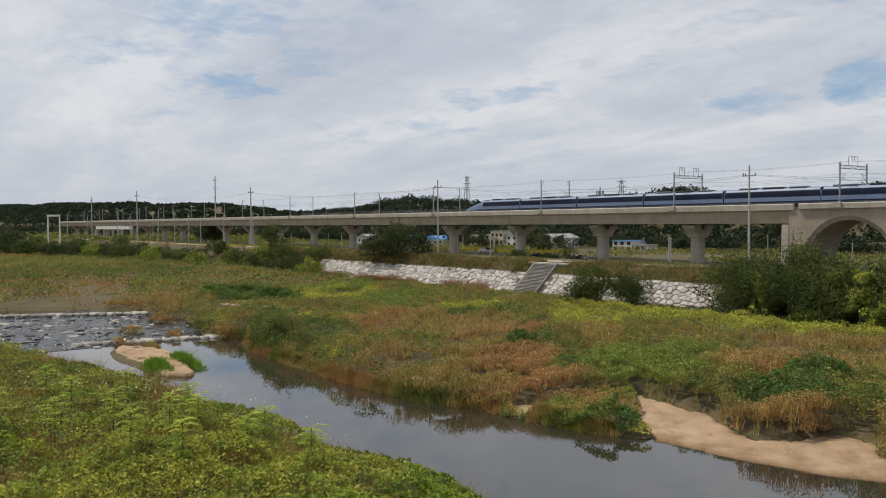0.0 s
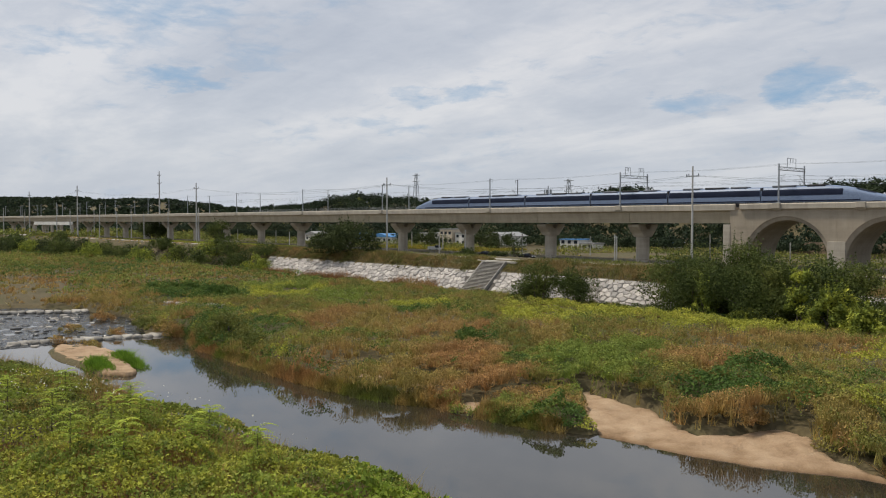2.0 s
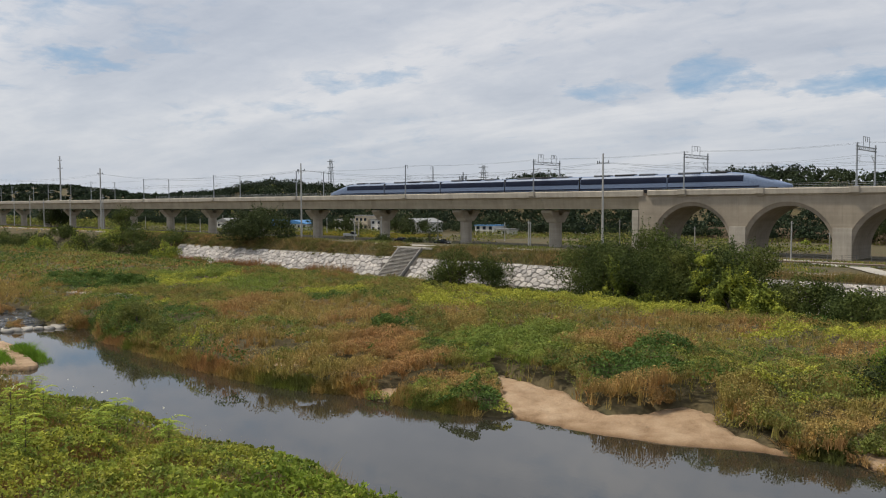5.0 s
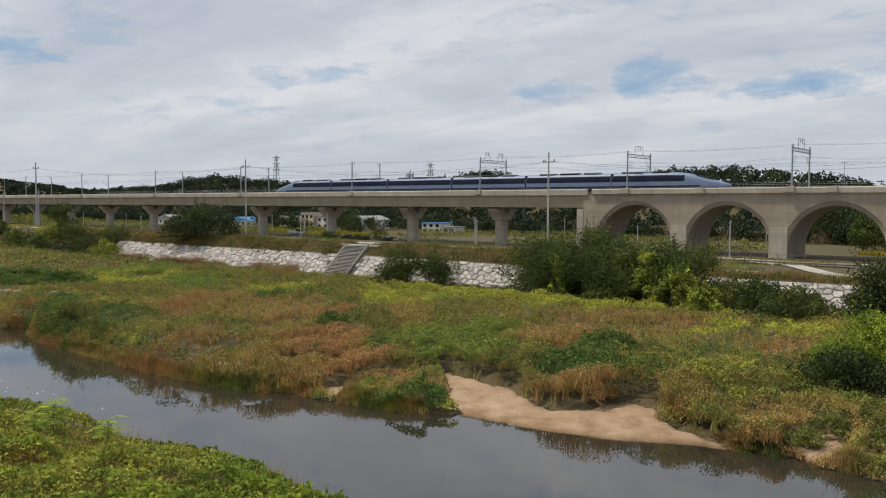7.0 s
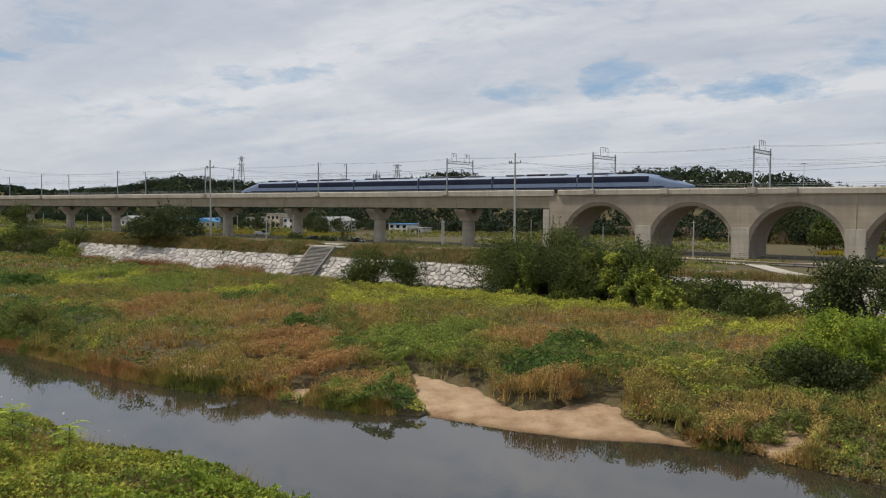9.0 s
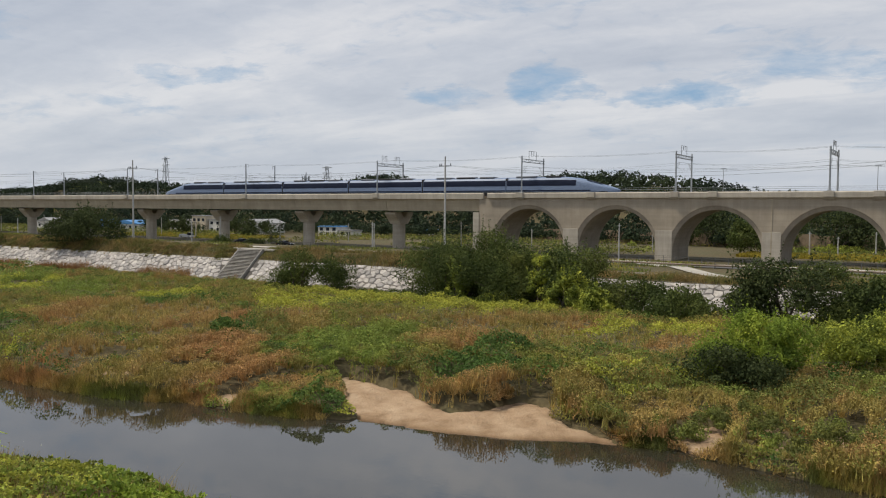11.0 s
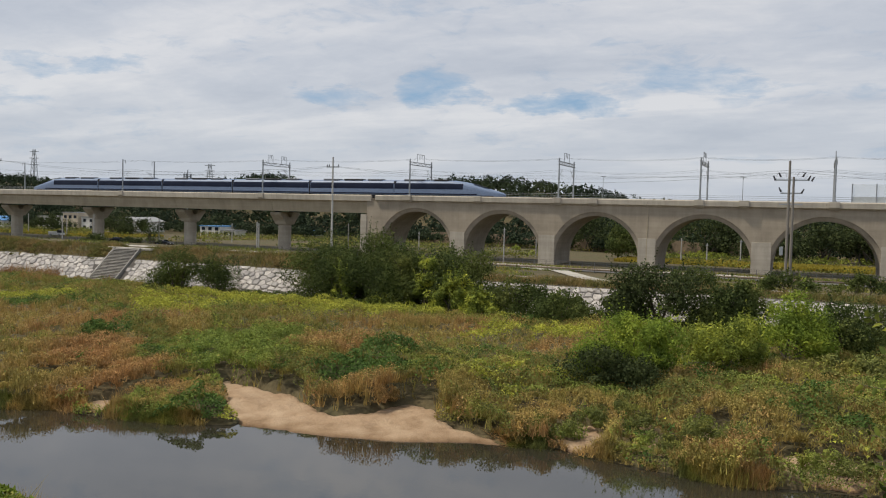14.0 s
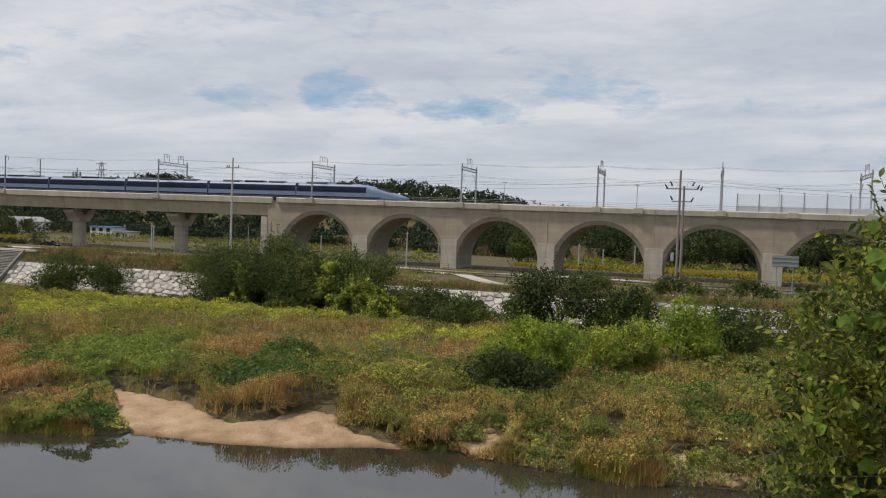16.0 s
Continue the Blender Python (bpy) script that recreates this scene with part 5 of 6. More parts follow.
def build_gantry(two_frames):
    g = thing("catenary_gantry", "galvanised steel portal gantry over the railway tracks", "gantry", "catenary gantries")
    for y in (0.35, 11.6):
        bm = bmesh.new()
        tube(bm, (0, y, 0), (0, y, 8.3), 0.19, 0.15, 10)
        box(bm, -0.35, 0.35, y - 0.35, y + 0.35, -0.02, 0.25)
        part("mast", bm, STEEL, g)
        bm = bmesh.new()
        cantilever(bm, y, 1 if y < 5 else -1, 4.2)
        part("bracket", bm, STEEL, g)
    bm = bmesh.new()
    lattice_beam(bm, 0.2, 11.8, 7.0, 7.65)
    part("beam", bm, STEEL, g)
    for c in ((3.4, 9.0) if two_frames else (5.8,)):
        bm = bmesh.new()
        w = 1.0 if two_frames else 1.9
        tube(bm, (0, c - w, 7.6), (0, c - w, 9.6), 0.06, n=5)
        tube(bm, (0, c + w, 7.6), (0, c + w, 9.6), 0.06, n=5)
        tube(bm, (0, c - w, 9.6), (0, c + w, 9.6), 0.05, n=5)
        tube(bm, (0, c - w * 0.3, 9.55), (0, c - w * 0.3, 8.7), 0.07, n=5)
        tube(bm, (0, c + w * 0.3, 9.55), (0, c + w * 0.3, 8.7), 0.07, n=5)
        part("feeder_frame", bm, STEEL, g)
    return g


def build_mast():
    g = thing("catenary_mast", "slim galvanised steel catenary mast with bracket arms", "mast", "catenary masts")
    bm = bmesh.new()
    tube(bm, (0, 0, 0), (0, 0, 8.6), 0.19, 0.15, 8)
    box(bm, -0.35, 0.35, -0.35, 0.35, -0.02, 0.25)
    part("mast_tube", bm, STEEL, g)
    bm = bmesh.new()
    cantilever(bm, 0, 1, 3.6)
    part("bracket", bm, STEEL, g)
    bm = bmesh.new()
    tube(bm, (0, 0, 8.3), (0, 0.9, 8.5), 0.05, n=5)
    tube(bm, (0, 0.9, 8.5), (0, 0.9, 7.5), 0.06, n=5)
    part("feeder_arm", bm, STEEL, g)
    return g


for _i, (_x, _two) in enumerate(((-124.8, True), (-84.0, False), (-49.1, False), (-20.7, False), (2.9, False), (28.6, False), (56, False))):
    if _i in (0, 1):
        _g = build_gantry(_two)
        _g.matrix_basis = pose(_x, FACE, DECK_TOP)
    else:
        copy_thing(_g, pose(_x, FACE, DECK_TOP))
_m = build_mast()
_m.matrix_basis = pose(-171.3, FACE + 0.3, DECK_TOP)
copy_thing(_m, pose(-171.3, BACK - 0.2, DECK_TOP, 0, 0, 180))
for _x in (-224.2, -276.5, -333, -386, -438, -490, -543, -596, -650, -705, -760):
    copy_thing(_m, pose(_x, FACE + 0.3, DECK_TOP))
    copy_thing(_m, pose(_x, BACK - 0.2, DECK_TOP, 0, 0, 180))

SPANS = [-760, -705, -650, -596, -543, -490, -438, -386, -333, -276.5, -224.2, -171.3, -124.8, -84.0, -49.1, -20.7, 2.9, 28.6, 56, 82]


def wire(name, points, sag, r, label, steps=8):
    bm = bmesh.new()
    for p, q in zip(points, points[1:]):
        p, q = Vector(p), Vector(q)
        last = p
        for k in range(1, steps + 1):
            f = k / steps
            c = p.lerp(q, f) - Vector((0, 0, sag * 4 * f * (1 - f)))
            tube(bm, last, c, r, n=3)
            last = c
    return tagged(part(name, bm, WIRE), label, "wire")


for _y in (FACE + 3.4, BACK - 3.4):
    wire("contact_wire", [(x, _y, 23.6) for x in SPANS], 0.1, 0.016, "thin dark contact wire over the track", 3)
    wire("messenger_wire", [(x, _y, 24.9) for x in SPANS], 0.8, 0.016, "thin dark messenger wire over the track")
for _y in (FACE + 4.8, BACK - 4.8):
    wire("feeder_wire", [(x, _y, 27.4) for x in SPANS], 0.5, 0.016, "thin dark feeder wire above the gantries")

# ---- railings, lamps and noise barrier on the deck ----
def build_railing(y):
    r = thing("deck_railing", "thin grey steel railing along the viaduct's edge", "railing")
    bm = bmesh.new()
    box(bm, -0.035, 0.035, -0.035, 0.035, 0, 1.25)
    me = mesh_of(bm, "post", STEEL)
    for k in range(80):
        p = new("post", me)
        p.parent, p.location = r, (-345 + 2.7 * k, y, DECK_TOP)
    for z in (0.45, 0.85, 1.22):
        bm = bmesh.new()
        tube(bm, (-345, y, DECK_TOP + z), (58, y, DECK_TOP + z), 0.03, n=5)
        part("rail", bm, STEEL, r)


build_railing(BACK + 0.05)
bm = bmesh.new()
GLASS = surface("barrier_panel", (0.52, 0.55, 0.56), 0.1, 1.0, 0.35)
CLEAR = Mat("clear_panel", 0.15)
CLEAR.b.inputs["Base Color"].default_value = (0.75, 0.8, 0.82, 1)
CLEAR.b.inputs["Alpha"].default_value = 0.22
CLEAR = CLEAR.m
_nb = thing("noise_barrier", "glazed noise barrier with grey steel posts on the deck", "barrier")
for k in range(16):
    x = 5.7 + 3.9 * k
    bm = bmesh.new()
    box(bm, x - 0.09, x + 0.09, FACE - 0.02, FACE + 0.22, DECK_TOP, DECK_TOP + 3.4 + (0.35 if k > 2 else 0))
    part("post", bm, STEEL, _nb)
    bm = bmesh.new()
    box(bm, x + 0.1, x + 3.8, FACE + 0.06, FACE + 0.14, DECK_TOP, DECK_TOP + 1.05)
    part("lower_panel", bm, GLASS, _nb)
    bm = bmesh.new()
    box(bm, x + 0.1, x + 3.8, FACE + 0.08, FACE + 0.11, DECK_TOP + 1.06, DECK_TOP + 3.3)
    part("pane", bm, CLEAR, _nb)
bm = bmesh.new()
for x in (-42.5, -13.8, 14, 42):
    _l = thing("deck_lamp", "small grey lamp post with a twin head", "lamp post", "deck lamps", at=(x, BACK - 0.3, DECK_TOP))
    bm2 = bmesh.new()
    tube(bm2, (0, 0, 0), (0, 0, 5.0), 0.07, 0.05, 6)
    part("post", bm2, STEEL, _l)
    bm2 = bmesh.new()
    box(bm2, -0.6, 0.6, -0.12, 0.12, 5.0, 5.14)
    part("lamp_head", bm2, STEEL, _l)
bm.free()

# ---- train ----
TRAIN_BLUE = surface("train_silver_blue", (0.165, 0.22, 0.335), 0.06, 0.3, 0.45, 0.0, fine=3.0, bump=0.02)
TRAIN_PALE = surface("train_roof_blue", (0.2, 0.255, 0.37), 0.06, 0.3, 0.5, 0.0, fine=3.0, bump=0.02)
TRAIN_NAVY = Mat("train_window_band", 0.45, 0.0, 0.12)
TRAIN_NAVY = TRAIN_NAVY.color(TRAIN_NAVY.ramp(TRAIN_NAVY.noise(0.4, 4), [(0.3, (0.009, 0.013, 0.03)), (0.7, (0.016, 0.022, 0.045))])).m
TRAIN_DARK = surface("train_underframe", (0.03, 0.03, 0.033), 0.3, 1.0, 0.7)
ROOF_GREY = surface("train_roof_grey", (0.13, 0.14, 0.16), 0.15, 0.5, 0.6)
TRAIN_Y, RAIL_Z = 167.6, 18.75


def train_section(h, w, n=9):
    """Cross-section of the car body: y and z, from one sill over the roof to the other."""
    right = [(w * 0.93, 0.25), (w, 0.7), (w, 1.4), (w * 0.985, 2.1), (w * 0.95, 2.6), (w * 0.86, 3.0), (w * 0.66, 3.35), (w * 0.34, 3.56), (0, 3.62)]
    pts = [(y, z * h) for y, z in right]
    return [(-y, z) for y, z in pts] + [(y, z) for y, z in reversed(pts[:-1])]


def loft(bm, stations):
    """stations: x, width, height factor, lift."""
    rings = []
    for x, w, h, lift in stations:
        rings.append([bm.verts.new((x, y, z + lift)) for y, z in train_section(h, w)])
    for a, b in zip(rings, rings[1:]):
        for i in range(len(a) - 1):
            bm.faces.new((a[i], a[i + 1], b[i + 1], b[i]))
        bm.faces.new((a[-1], a[0], b[0], b[-1]))
    bm.faces.new(rings[0])
    bm.faces.new(list(reversed(rings[-1])))


def build_train(nose_x):
    t = thing("passenger_train", "silver-blue high speed train with a dark window band", "train", at=(nose_x, TRAIN_Y, RAIL_Z))
    nose = [(0.0, 0.25, 0.14, 0.18), (-0.3, 0.6, 0.22, 0.08), (-1.1, 0.95, 0.32, 0.0), (-2.5, 1.2, 0.43, 0), (-4.5, 1.38, 0.58, 0), (-7.0, 1.5, 0.78, 0), (-9.2, 1.55, 0.91, 0), (-12.0, 1.55, 1.0, 0)]
    spans = [(0, -26.8)] + [(-27.0 - 23.4 * k, -27.0 - 23.4 * k - 23.0) for k in range(4)] + [(-120.6, -147.4)]
    for k, (a, b) in enumerate(spans):
        bm = bmesh.new()
        if k == 0:
            loft(bm, nose + [(b, 1.55, 1.0, 0)])
        elif k == 5:
            loft(bm, [(a, 1.55, 1.0, 0)] + [(b - x, w, h, l) for x, w, h, l in reversed(nose)])
        else:
            loft(bm, [(a, 1.55, 1.0, 0), (b, 1.55, 1.0, 0)])
        car = part("car", bm, TRAIN_BLUE, t, smooth=False)
        lo, hi = (b, a) if k else (b, a)
        lo2, hi2 = (lo + (4.2 if k == 5 else 0.1), hi - (4.2 if k == 0 else 0.1))
        for side in (-1, 1):
            bm = bmesh.new()
            out = [(side * 1.46, 1.62), (side * 1.572, 1.62), (side * 1.56, 2.1), (side * 1.50, 2.6), (side * 1.41, 2.88), (side * 1.3, 2.84)]
            prism(bm, out, lo2 + (5.4 if k == 5 else 0), hi2 - (5.4 if k == 0 else 0))
            part("window_band", bm, TRAIN_NAVY, car)
            bm = bmesh.new()
            prism(bm, [(side * 1.5, 0.42), (side * 1.572, 0.42), (side * 1.572, 0.66), (side * 1.5, 0.66)], lo2 + (2 if k == 5 else 0), hi2 - (2 if k == 0 else 0))
            part("sill_stripe", bm, TRAIN_NAVY, car)
            bm = bmesh.new()
            prism(bm, [(side * 1.2, 3.08), (side * 1.38, 2.94), (side * 1.40, 2.96), (side * 1.24, 3.14)], lo2 + (8 if k == 5 else 0), hi2 - (8 if k == 0 else 0))
            part("roof_stripe", bm, TRAIN_PALE, car)
        if k in (0, 5):
            s = 1 if k == 0 else -1
            base = 0 if k == 0 else b
            bm = bmesh.new()
            g = [bm.verts.new((base - s * x, y, z)) for x, y, z in ((3.6, -0.8, 1.86), (3.6, 0.8, 1.86), (7.4, 1.05, 2.95), (7.4, -1.05, 2.95), (5.2, -1.0, 2.3), (5.2, 1.0, 2.3))]
            bm.faces.new((g[0], g[1], g[5], g[4]))
            bm.faces.new((g[4], g[5], g[2], g[3]))
            bmesh.ops.solidify(bm, geom=list(bm.faces), thickness=0.3)
            part("windscreen", bm, TRAIN_NAVY, car)
        for x0, x1 in ((0.08, 0.27), (0.36, 0.5)) if k == 0 else ((0.5, 0.64), (0.73, 0.92)) if k == 5 else ((0.15, 0.34), (0.4, 0.62), (0.68, 0.85)):
            bm = bmesh.new()
            L = hi - lo
            box(bm, lo + L * x0, lo + L * x1, -0.95, 0.95, 3.45, 3.86)
            part("roof_unit", soft(bm, 0.1), TRAIN_DARK if x0 in (0.4, 0.36, 0.5) else ROOF_GREY, car)
        for c in (lo + 4.2, hi - 4.2):
            bm = bmesh.new()
            box(bm, c - 1.8, c + 1.8, -1.3, 1.3, -0.35, 0.32)
            for wx in (-1.1, 1.1):
                tube(bm, (c + wx, -1.32, -0.1), (c + wx, 1.32, -0.1), 0.42, n=12)
            part("bogie", bm, TRAIN_DARK, car)
        if k:
            bm = bmesh.new()
            box(bm, a - 0.05, a + 0.45, -1.42, 1.42, 0.2, 3.4)
            part("gangway", bm, TRAIN_DARK, car)


build_train(-62.0)
for _c in (TRAIN_Y, 172.4):
    for _o in (-0.72, 0.72):
        bm = bmesh.new()
        box(bm, -780, 99, _c + _o - 0.04, _c + _o + 0.04, 18.1, 18.42)
        tagged(part("rail", bm, DARK), "steel running rail on the track slab", "rail", kind="structure")

# ---- utility poles ----
def build_pole(h, arms, r=0.2):
    p = thing("utility_pole", "pale concrete utility pole with a steel crossarm", "pole", "utility poles")
    bm = bmesh.new()
    tube(bm, (0, 0, -0.5), (0, 0, h), r, r * 0.6, 10)
    part("shaft", bm, POLE, p)
    for z, w in arms:
        bm = bmesh.new()
        box(bm, -w, w, -0.1, 0.1, h - z - 0.09, h - z + 0.09)
        part("crossarm", bm, STEEL, p)
        for x in (-w * 0.92, -w * 0.6, w * 0.92):
            bm = bmesh.new()
            tube(bm, (x, 0, h - z + 0.08), (x, 0, h - z + 0.5), 0.11, 0.08, 6)
            part("insulator", bm, DARK, p)
    return p


POLES = [(-85.5, 134.5, 25.3, ((1.9, 1.35),)), (-176.0, 130.5, 26.7, ((2.0, 1.6),)), (-287, 125.5, 29.0, ((2.0, 2.2),)), (-428, 125.0, 32.6, ((2.6, 3.2),)), (-590, 142, 34.5, ((2.6, 3.6),))]
for _x, _y, _t, _a in POLES:
    _z = float(land(np.array([_x]), np.array([_y]))[0])
    build_pole(_t - _z, _a, 0.2 + 0.0004 * abs(_x)).matrix_basis = pose(_x, _y, _z)
wire("power_line", [(-590, 142, 32), (-428, 125, 30), (-287, 125.5, 27), (-176, 130.5, 24.9), (-85.5, 134.5, 23.6), (-3.0, 142, 23.4), (75, 150, 24)], 2.0, 0.02, "thin sagging power line between utility poles")
wire("power_line", [(-590, 143, 31.8), (-428, 126, 29.8), (-287, 126.5, 26.9), (-176, 131.5, 24.8), (-85.5, 135.5, 23.5), (-3.0, 143, 23.1), (75, 151, 23.8)], 2.4, 0.02, "thin sagging power line between utility poles")
# shorter plain poles under and beside the viaduct
for _x, _y, _t in ((-177.5, 150.2, 11.5), (-177.7, 160.5, 12.5), (-171.9, 178.5, 11.4), (-116.8, 152.0, 11.9), (-122.4, 160, 11.4), (-108.7, 178.9, 11.8), (-59.4, 160.4, 12.3), (-28.2, 194.6, 10.6), (-23, 199, 9.5), (-16, 205, 10.5), (-238, 188, 11.4), (-294, 178.6, 11.9), (-212, 181, 10.5), (-262, 150, 11), (-330, 182, 11), (-372, 184, 11), (-155, 190, 10.5), (-137, 188, 10.5), (-94, 190, 10), (-62, 190, 9.5), (16, 200, 10.5)):
    _z = float(land(np.array([_x]), np.array([_y]))[0])
    _p = thing("slim_pole", "slim pale concrete pole standing by the road", "pole", "slim poles", at=(_x, _y, _z))
    bm = bmesh.new()
    tube(bm, (0, 0, -0.3), (0, 0, _t - _z), 0.17, 0.12, 8)
    part("shaft", bm, POLE, _p)
    bm = bmesh.new()
    box(bm, -0.35, 0.35, -0.06, 0.06, _t - _z - 0.5, _t - _z - 0.38)
    part("bracket", bm, STEEL, _p)


POLE_OLD = surface("weathered_pole", (0.22, 0.2, 0.175), 0.3, 0.8, 0.9, stretch=(1, 1, 0.2))


def build_twin_pole():
    x, y = -3.9, 141.5
    z = float(land(np.array([x]), np.array([y]))[0])
    p = thing("twin_utility_pole", "pair of concrete utility poles with dark insulators and switchgear", "pole", at=(x, y, z))
    for dx, top in ((-0.25, 24.8), (0.4, 22.2)):
        bm = bmesh.new()
        tube(bm, (dx, 0, -0.5), (dx, 0, top - z), 0.26, 0.17, 10)
        part("shaft", bm, POLE_OLD, p)
    for zz, w in ((21.7, 2.6), (19.6, 1.6), (17.8, 1.7)):
        bm = bmesh.new()
        box(bm, 0.1 - w, 0.1 + w, -0.12, 0.12, zz - z - 0.1, zz - z + 0.1)
        part("crossarm", bm, STEEL, p)
    for dx, zz in ((-2.3, 21.7), (-1.5, 22.2), (1.7, 22.2), (2.5, 21.7), (3.0, 21.5), (-1.4, 19.8), (1.6, 19.6)):
        bm = bmesh.new()
        tube(bm, (dx, -0.1, zz - z), (dx + (0.35 if dx > 0 else -0.35), -0.1, zz - z + 0.7), 0.16, 0.1, 8)
        part("insulator", bm, DARK, p)
    for s in (-1, 1):
        bm = bmesh.new()
        last = None
        for k in range(9):
            a = math.pi * k / 8
            c = Vector((0.1 + s * (1.5 - 0.75 * math.cos(a)), -0.1, 22.2 - z + 0.8 * math.sin(a)))
            if last is not None:
                tube(bm, last, c, 0.02, n=4)
            last = c
        part("jumper_cable", bm, DARK, p)
    bm = bmesh.new()
    box(bm, -1.3, -0.75, -0.3, 0.3, 9.6 - z, 11.0 - z)
    part("switch_box", soft(bm, 0.05), STEEL, p)


build_twin_pole()


def build_sign():
    x, y = 12.4, 138.5
    z = float(land(np.array([x]), np.array([y]))[0])
    s = thing("road_sign", "grey sign board seen from behind on two posts", "sign", at=(x, y, z))
    bm = bmesh.new()
    box(bm, -1.95, 1.95, -0.04, 0.04, 9.6 - z, 11.4 - z)
    part("board", bm, surface("sign_back", (0.22, 0.25, 0.25), 0.08, 1.0, 0.5), s)
    for k in range(3):
        bm = bmesh.new()
        box(bm, -1.95, 1.95, -0.12, -0.045, 9.75 - z + 0.65 * k, 9.83 - z + 0.65 * k)
        part("stiffener", bm, STEEL, s)
    for dx in (-1.2, 1.2):
        bm = bmesh.new()
        tube(bm, (dx, 0.13, -0.4), (dx, 0.13, 11.2 - z), 0.08, n=8)
        part("post", bm, STEEL, s)


build_sign()

# ---- lattice pylons on the hill ----
def build_pylon(x, y, z0, top, w):
    p = thing("lattice_pylon", "distant grey lattice power pylon on the hill", "pylon", "power pylons", at=(x, y, z0))
    h = top - z0
    bm = bmesh.new()
    for sx in (-1, 1):
        for sy in (-1, 1):
            tube(bm, (sx * w, sy * w, -2), (sx * w * 0.22, sy * w * 0.22, h), 0.3, 0.2, 4)
    n = 7
    for k in range(n):
        f0, f1 = k / n, (k + 1) / n
        a, b = w * (1 - 0.78 * f0), w * (1 - 0.78 * f1)
        for s in (-1, 1):
            tube(bm, (-a, s * a, h * f0), (b, s * b, h * f1), 0.14, n=4)
            tube(bm, (a, s * a, h * f0), (-b, s * b, h * f1), 0.14, n=4)
    part("tower", bm, STEEL, p)
    for f in (0.72, 0.84, 0.96):
        bm = bmesh.new()
        box(bm, -w * 1.5, w * 1.5, -0.3, 0.3, h * f - 0.25, h * f + 0.25)
        part("arm", bm, STEEL, p)


build_pylon(-601, 480, 14, 60, 3.4)
build_pylon(-413, 480, 14, 47.5, 3.0)
_tp = build_pole(39.0, ((2.5, 2.6), (7.0, 3.4)), 0.5)
_tp.matrix_basis = pose(-470, 183, 5)
_tp["label"] = "very tall slim pole with two crossarms upstream"


def build_radio_mast():
    p = thing("antenna_mast", "grey antenna mast with a platform beyond the deck", "mast", at=(-161.5, 178.5, 4.9))
    bm = bmesh.new()
    tube(bm, (0, 0, -0.4), (0, 0, 20.5), 0.22, 0.15, 8)
    part("shaft", bm, STEEL, p)
    for z in (17.0, 18.6):
        bm = bmesh.new()
        tube(bm, (0, 0, z), (0, 0, z + 0.15), 1.1, n=10)
        part("platform", bm, STEEL, p)
    for k in range(5):
        bm = bmesh.new()
        a = k * 1.257
        box(bm, math.cos(a) * 1.0 - 0.14, math.cos(a) * 1.0 + 0.14, math.sin(a) - 0.14, math.sin(a) + 0.14, 17.0, 19.4)
        part("antenna", bm, STEEL, p)


build_radio_mast()

# ---- village behind the viaduct ----
WHITE = surface("white_render", (0.72, 0.70, 0.66), 0.12, 0.5, 0.85)
ORANGE = surface("orange_render", (0.62, 0.53, 0.4), 0.15, 0.5, 0.85)
BLUE_ROOF = surface("blue_metal_roof", (0.08, 0.24, 0.5), 0.15, 0.5, 0.5)
GREY_ROOF = surface("grey_roof", (0.3, 0.3, 0.3), 0.2, 0.5, 0.7)
PANE = surface("dark_window", (0.03, 0.035, 0.045), 0.2, 0.5, 0.15)


def build_house(label, x, y, w, d, top, walls, roof, gable=False, windows=(3, 1), foot=4.6):
    h = top - foot
    b = thing("house", label, "house", at=(x, y, foot))
    bm = bmesh.new()
    box(bm, -w / 2, w / 2, 0, d, 0, h)
    part("wall", bm, walls, b)
    bm = bmesh.new()
    if gable:
        prism(bm, [(-w / 2 - 0.4, h), (w / 2 + 0.4, h), (w / 2 + 0.4, h + 0.15), (0, h + 1.8), (-w / 2 - 0.4, h + 0.15)], -0.4, d + 0.4, "y")
    else:
        box(bm, -w / 2 - 0.3, w / 2 + 0.3, -0.3, d + 0.3, h, h + 0.3)
    part("roof", bm, roof, b)
    nx, nz = windows
    for i in range(nx):
        for k in range(nz):
            cx, cz = -w / 2 + w * (i + 0.5) / nx, h * (k + 0.55) / nz
            bm = bmesh.new()
            box(bm, cx - 0.75, cx + 0.75, -0.06, 0.1, cz - 0.6, cz + 0.6)
            win = part("window", bm, PANE, b)
            bm = bmesh.new()
            box(bm, cx - 0.85, cx + 0.85, -0.12, 0.05, cz - 0.72, cz - 0.6)
            part("sill", bm, WHITE, win)


build_house("white two-storey house with a flat roof", -280, 231, 13, 10, 9.6, WHITE, GREY_ROOF, False, (4, 2))
build_house("orange rendered house with pale upper storey", -267.5, 230, 8, 10, 11.4, ORANGE, GREY_ROOF, False, (3, 2))
build_house("small white rooftop-level house on the slope", -259, 231, 7, 6, 9.8, WHITE, GREY_ROOF, False, (2, 2))
build_house("long blue-roofed shed with pale walls", -315, 229, 20, 9, 7.4, WHITE, BLUE_ROOF, True, (5, 1))
build_house("small blue metal shed", -327, 226, 8, 7, 7.6, BLUE_ROOF, BLUE_ROOF, True, (2, 1))
build_house("white gabled hall among the trees", -236.5, 229, 10.5, 14, 8.8, WHITE, GREY_ROOF, True, (2, 1))
build_house("white house with a blue metal roof", -195.8, 228, 9, 8, 8.2, WHITE, BLUE_ROOF, False, (3, 2))
build_house("low white outbuilding beside the house", -187.4, 228, 5.6, 6, 6.9, WHITE, GREY_ROOF, False, (2, 1))
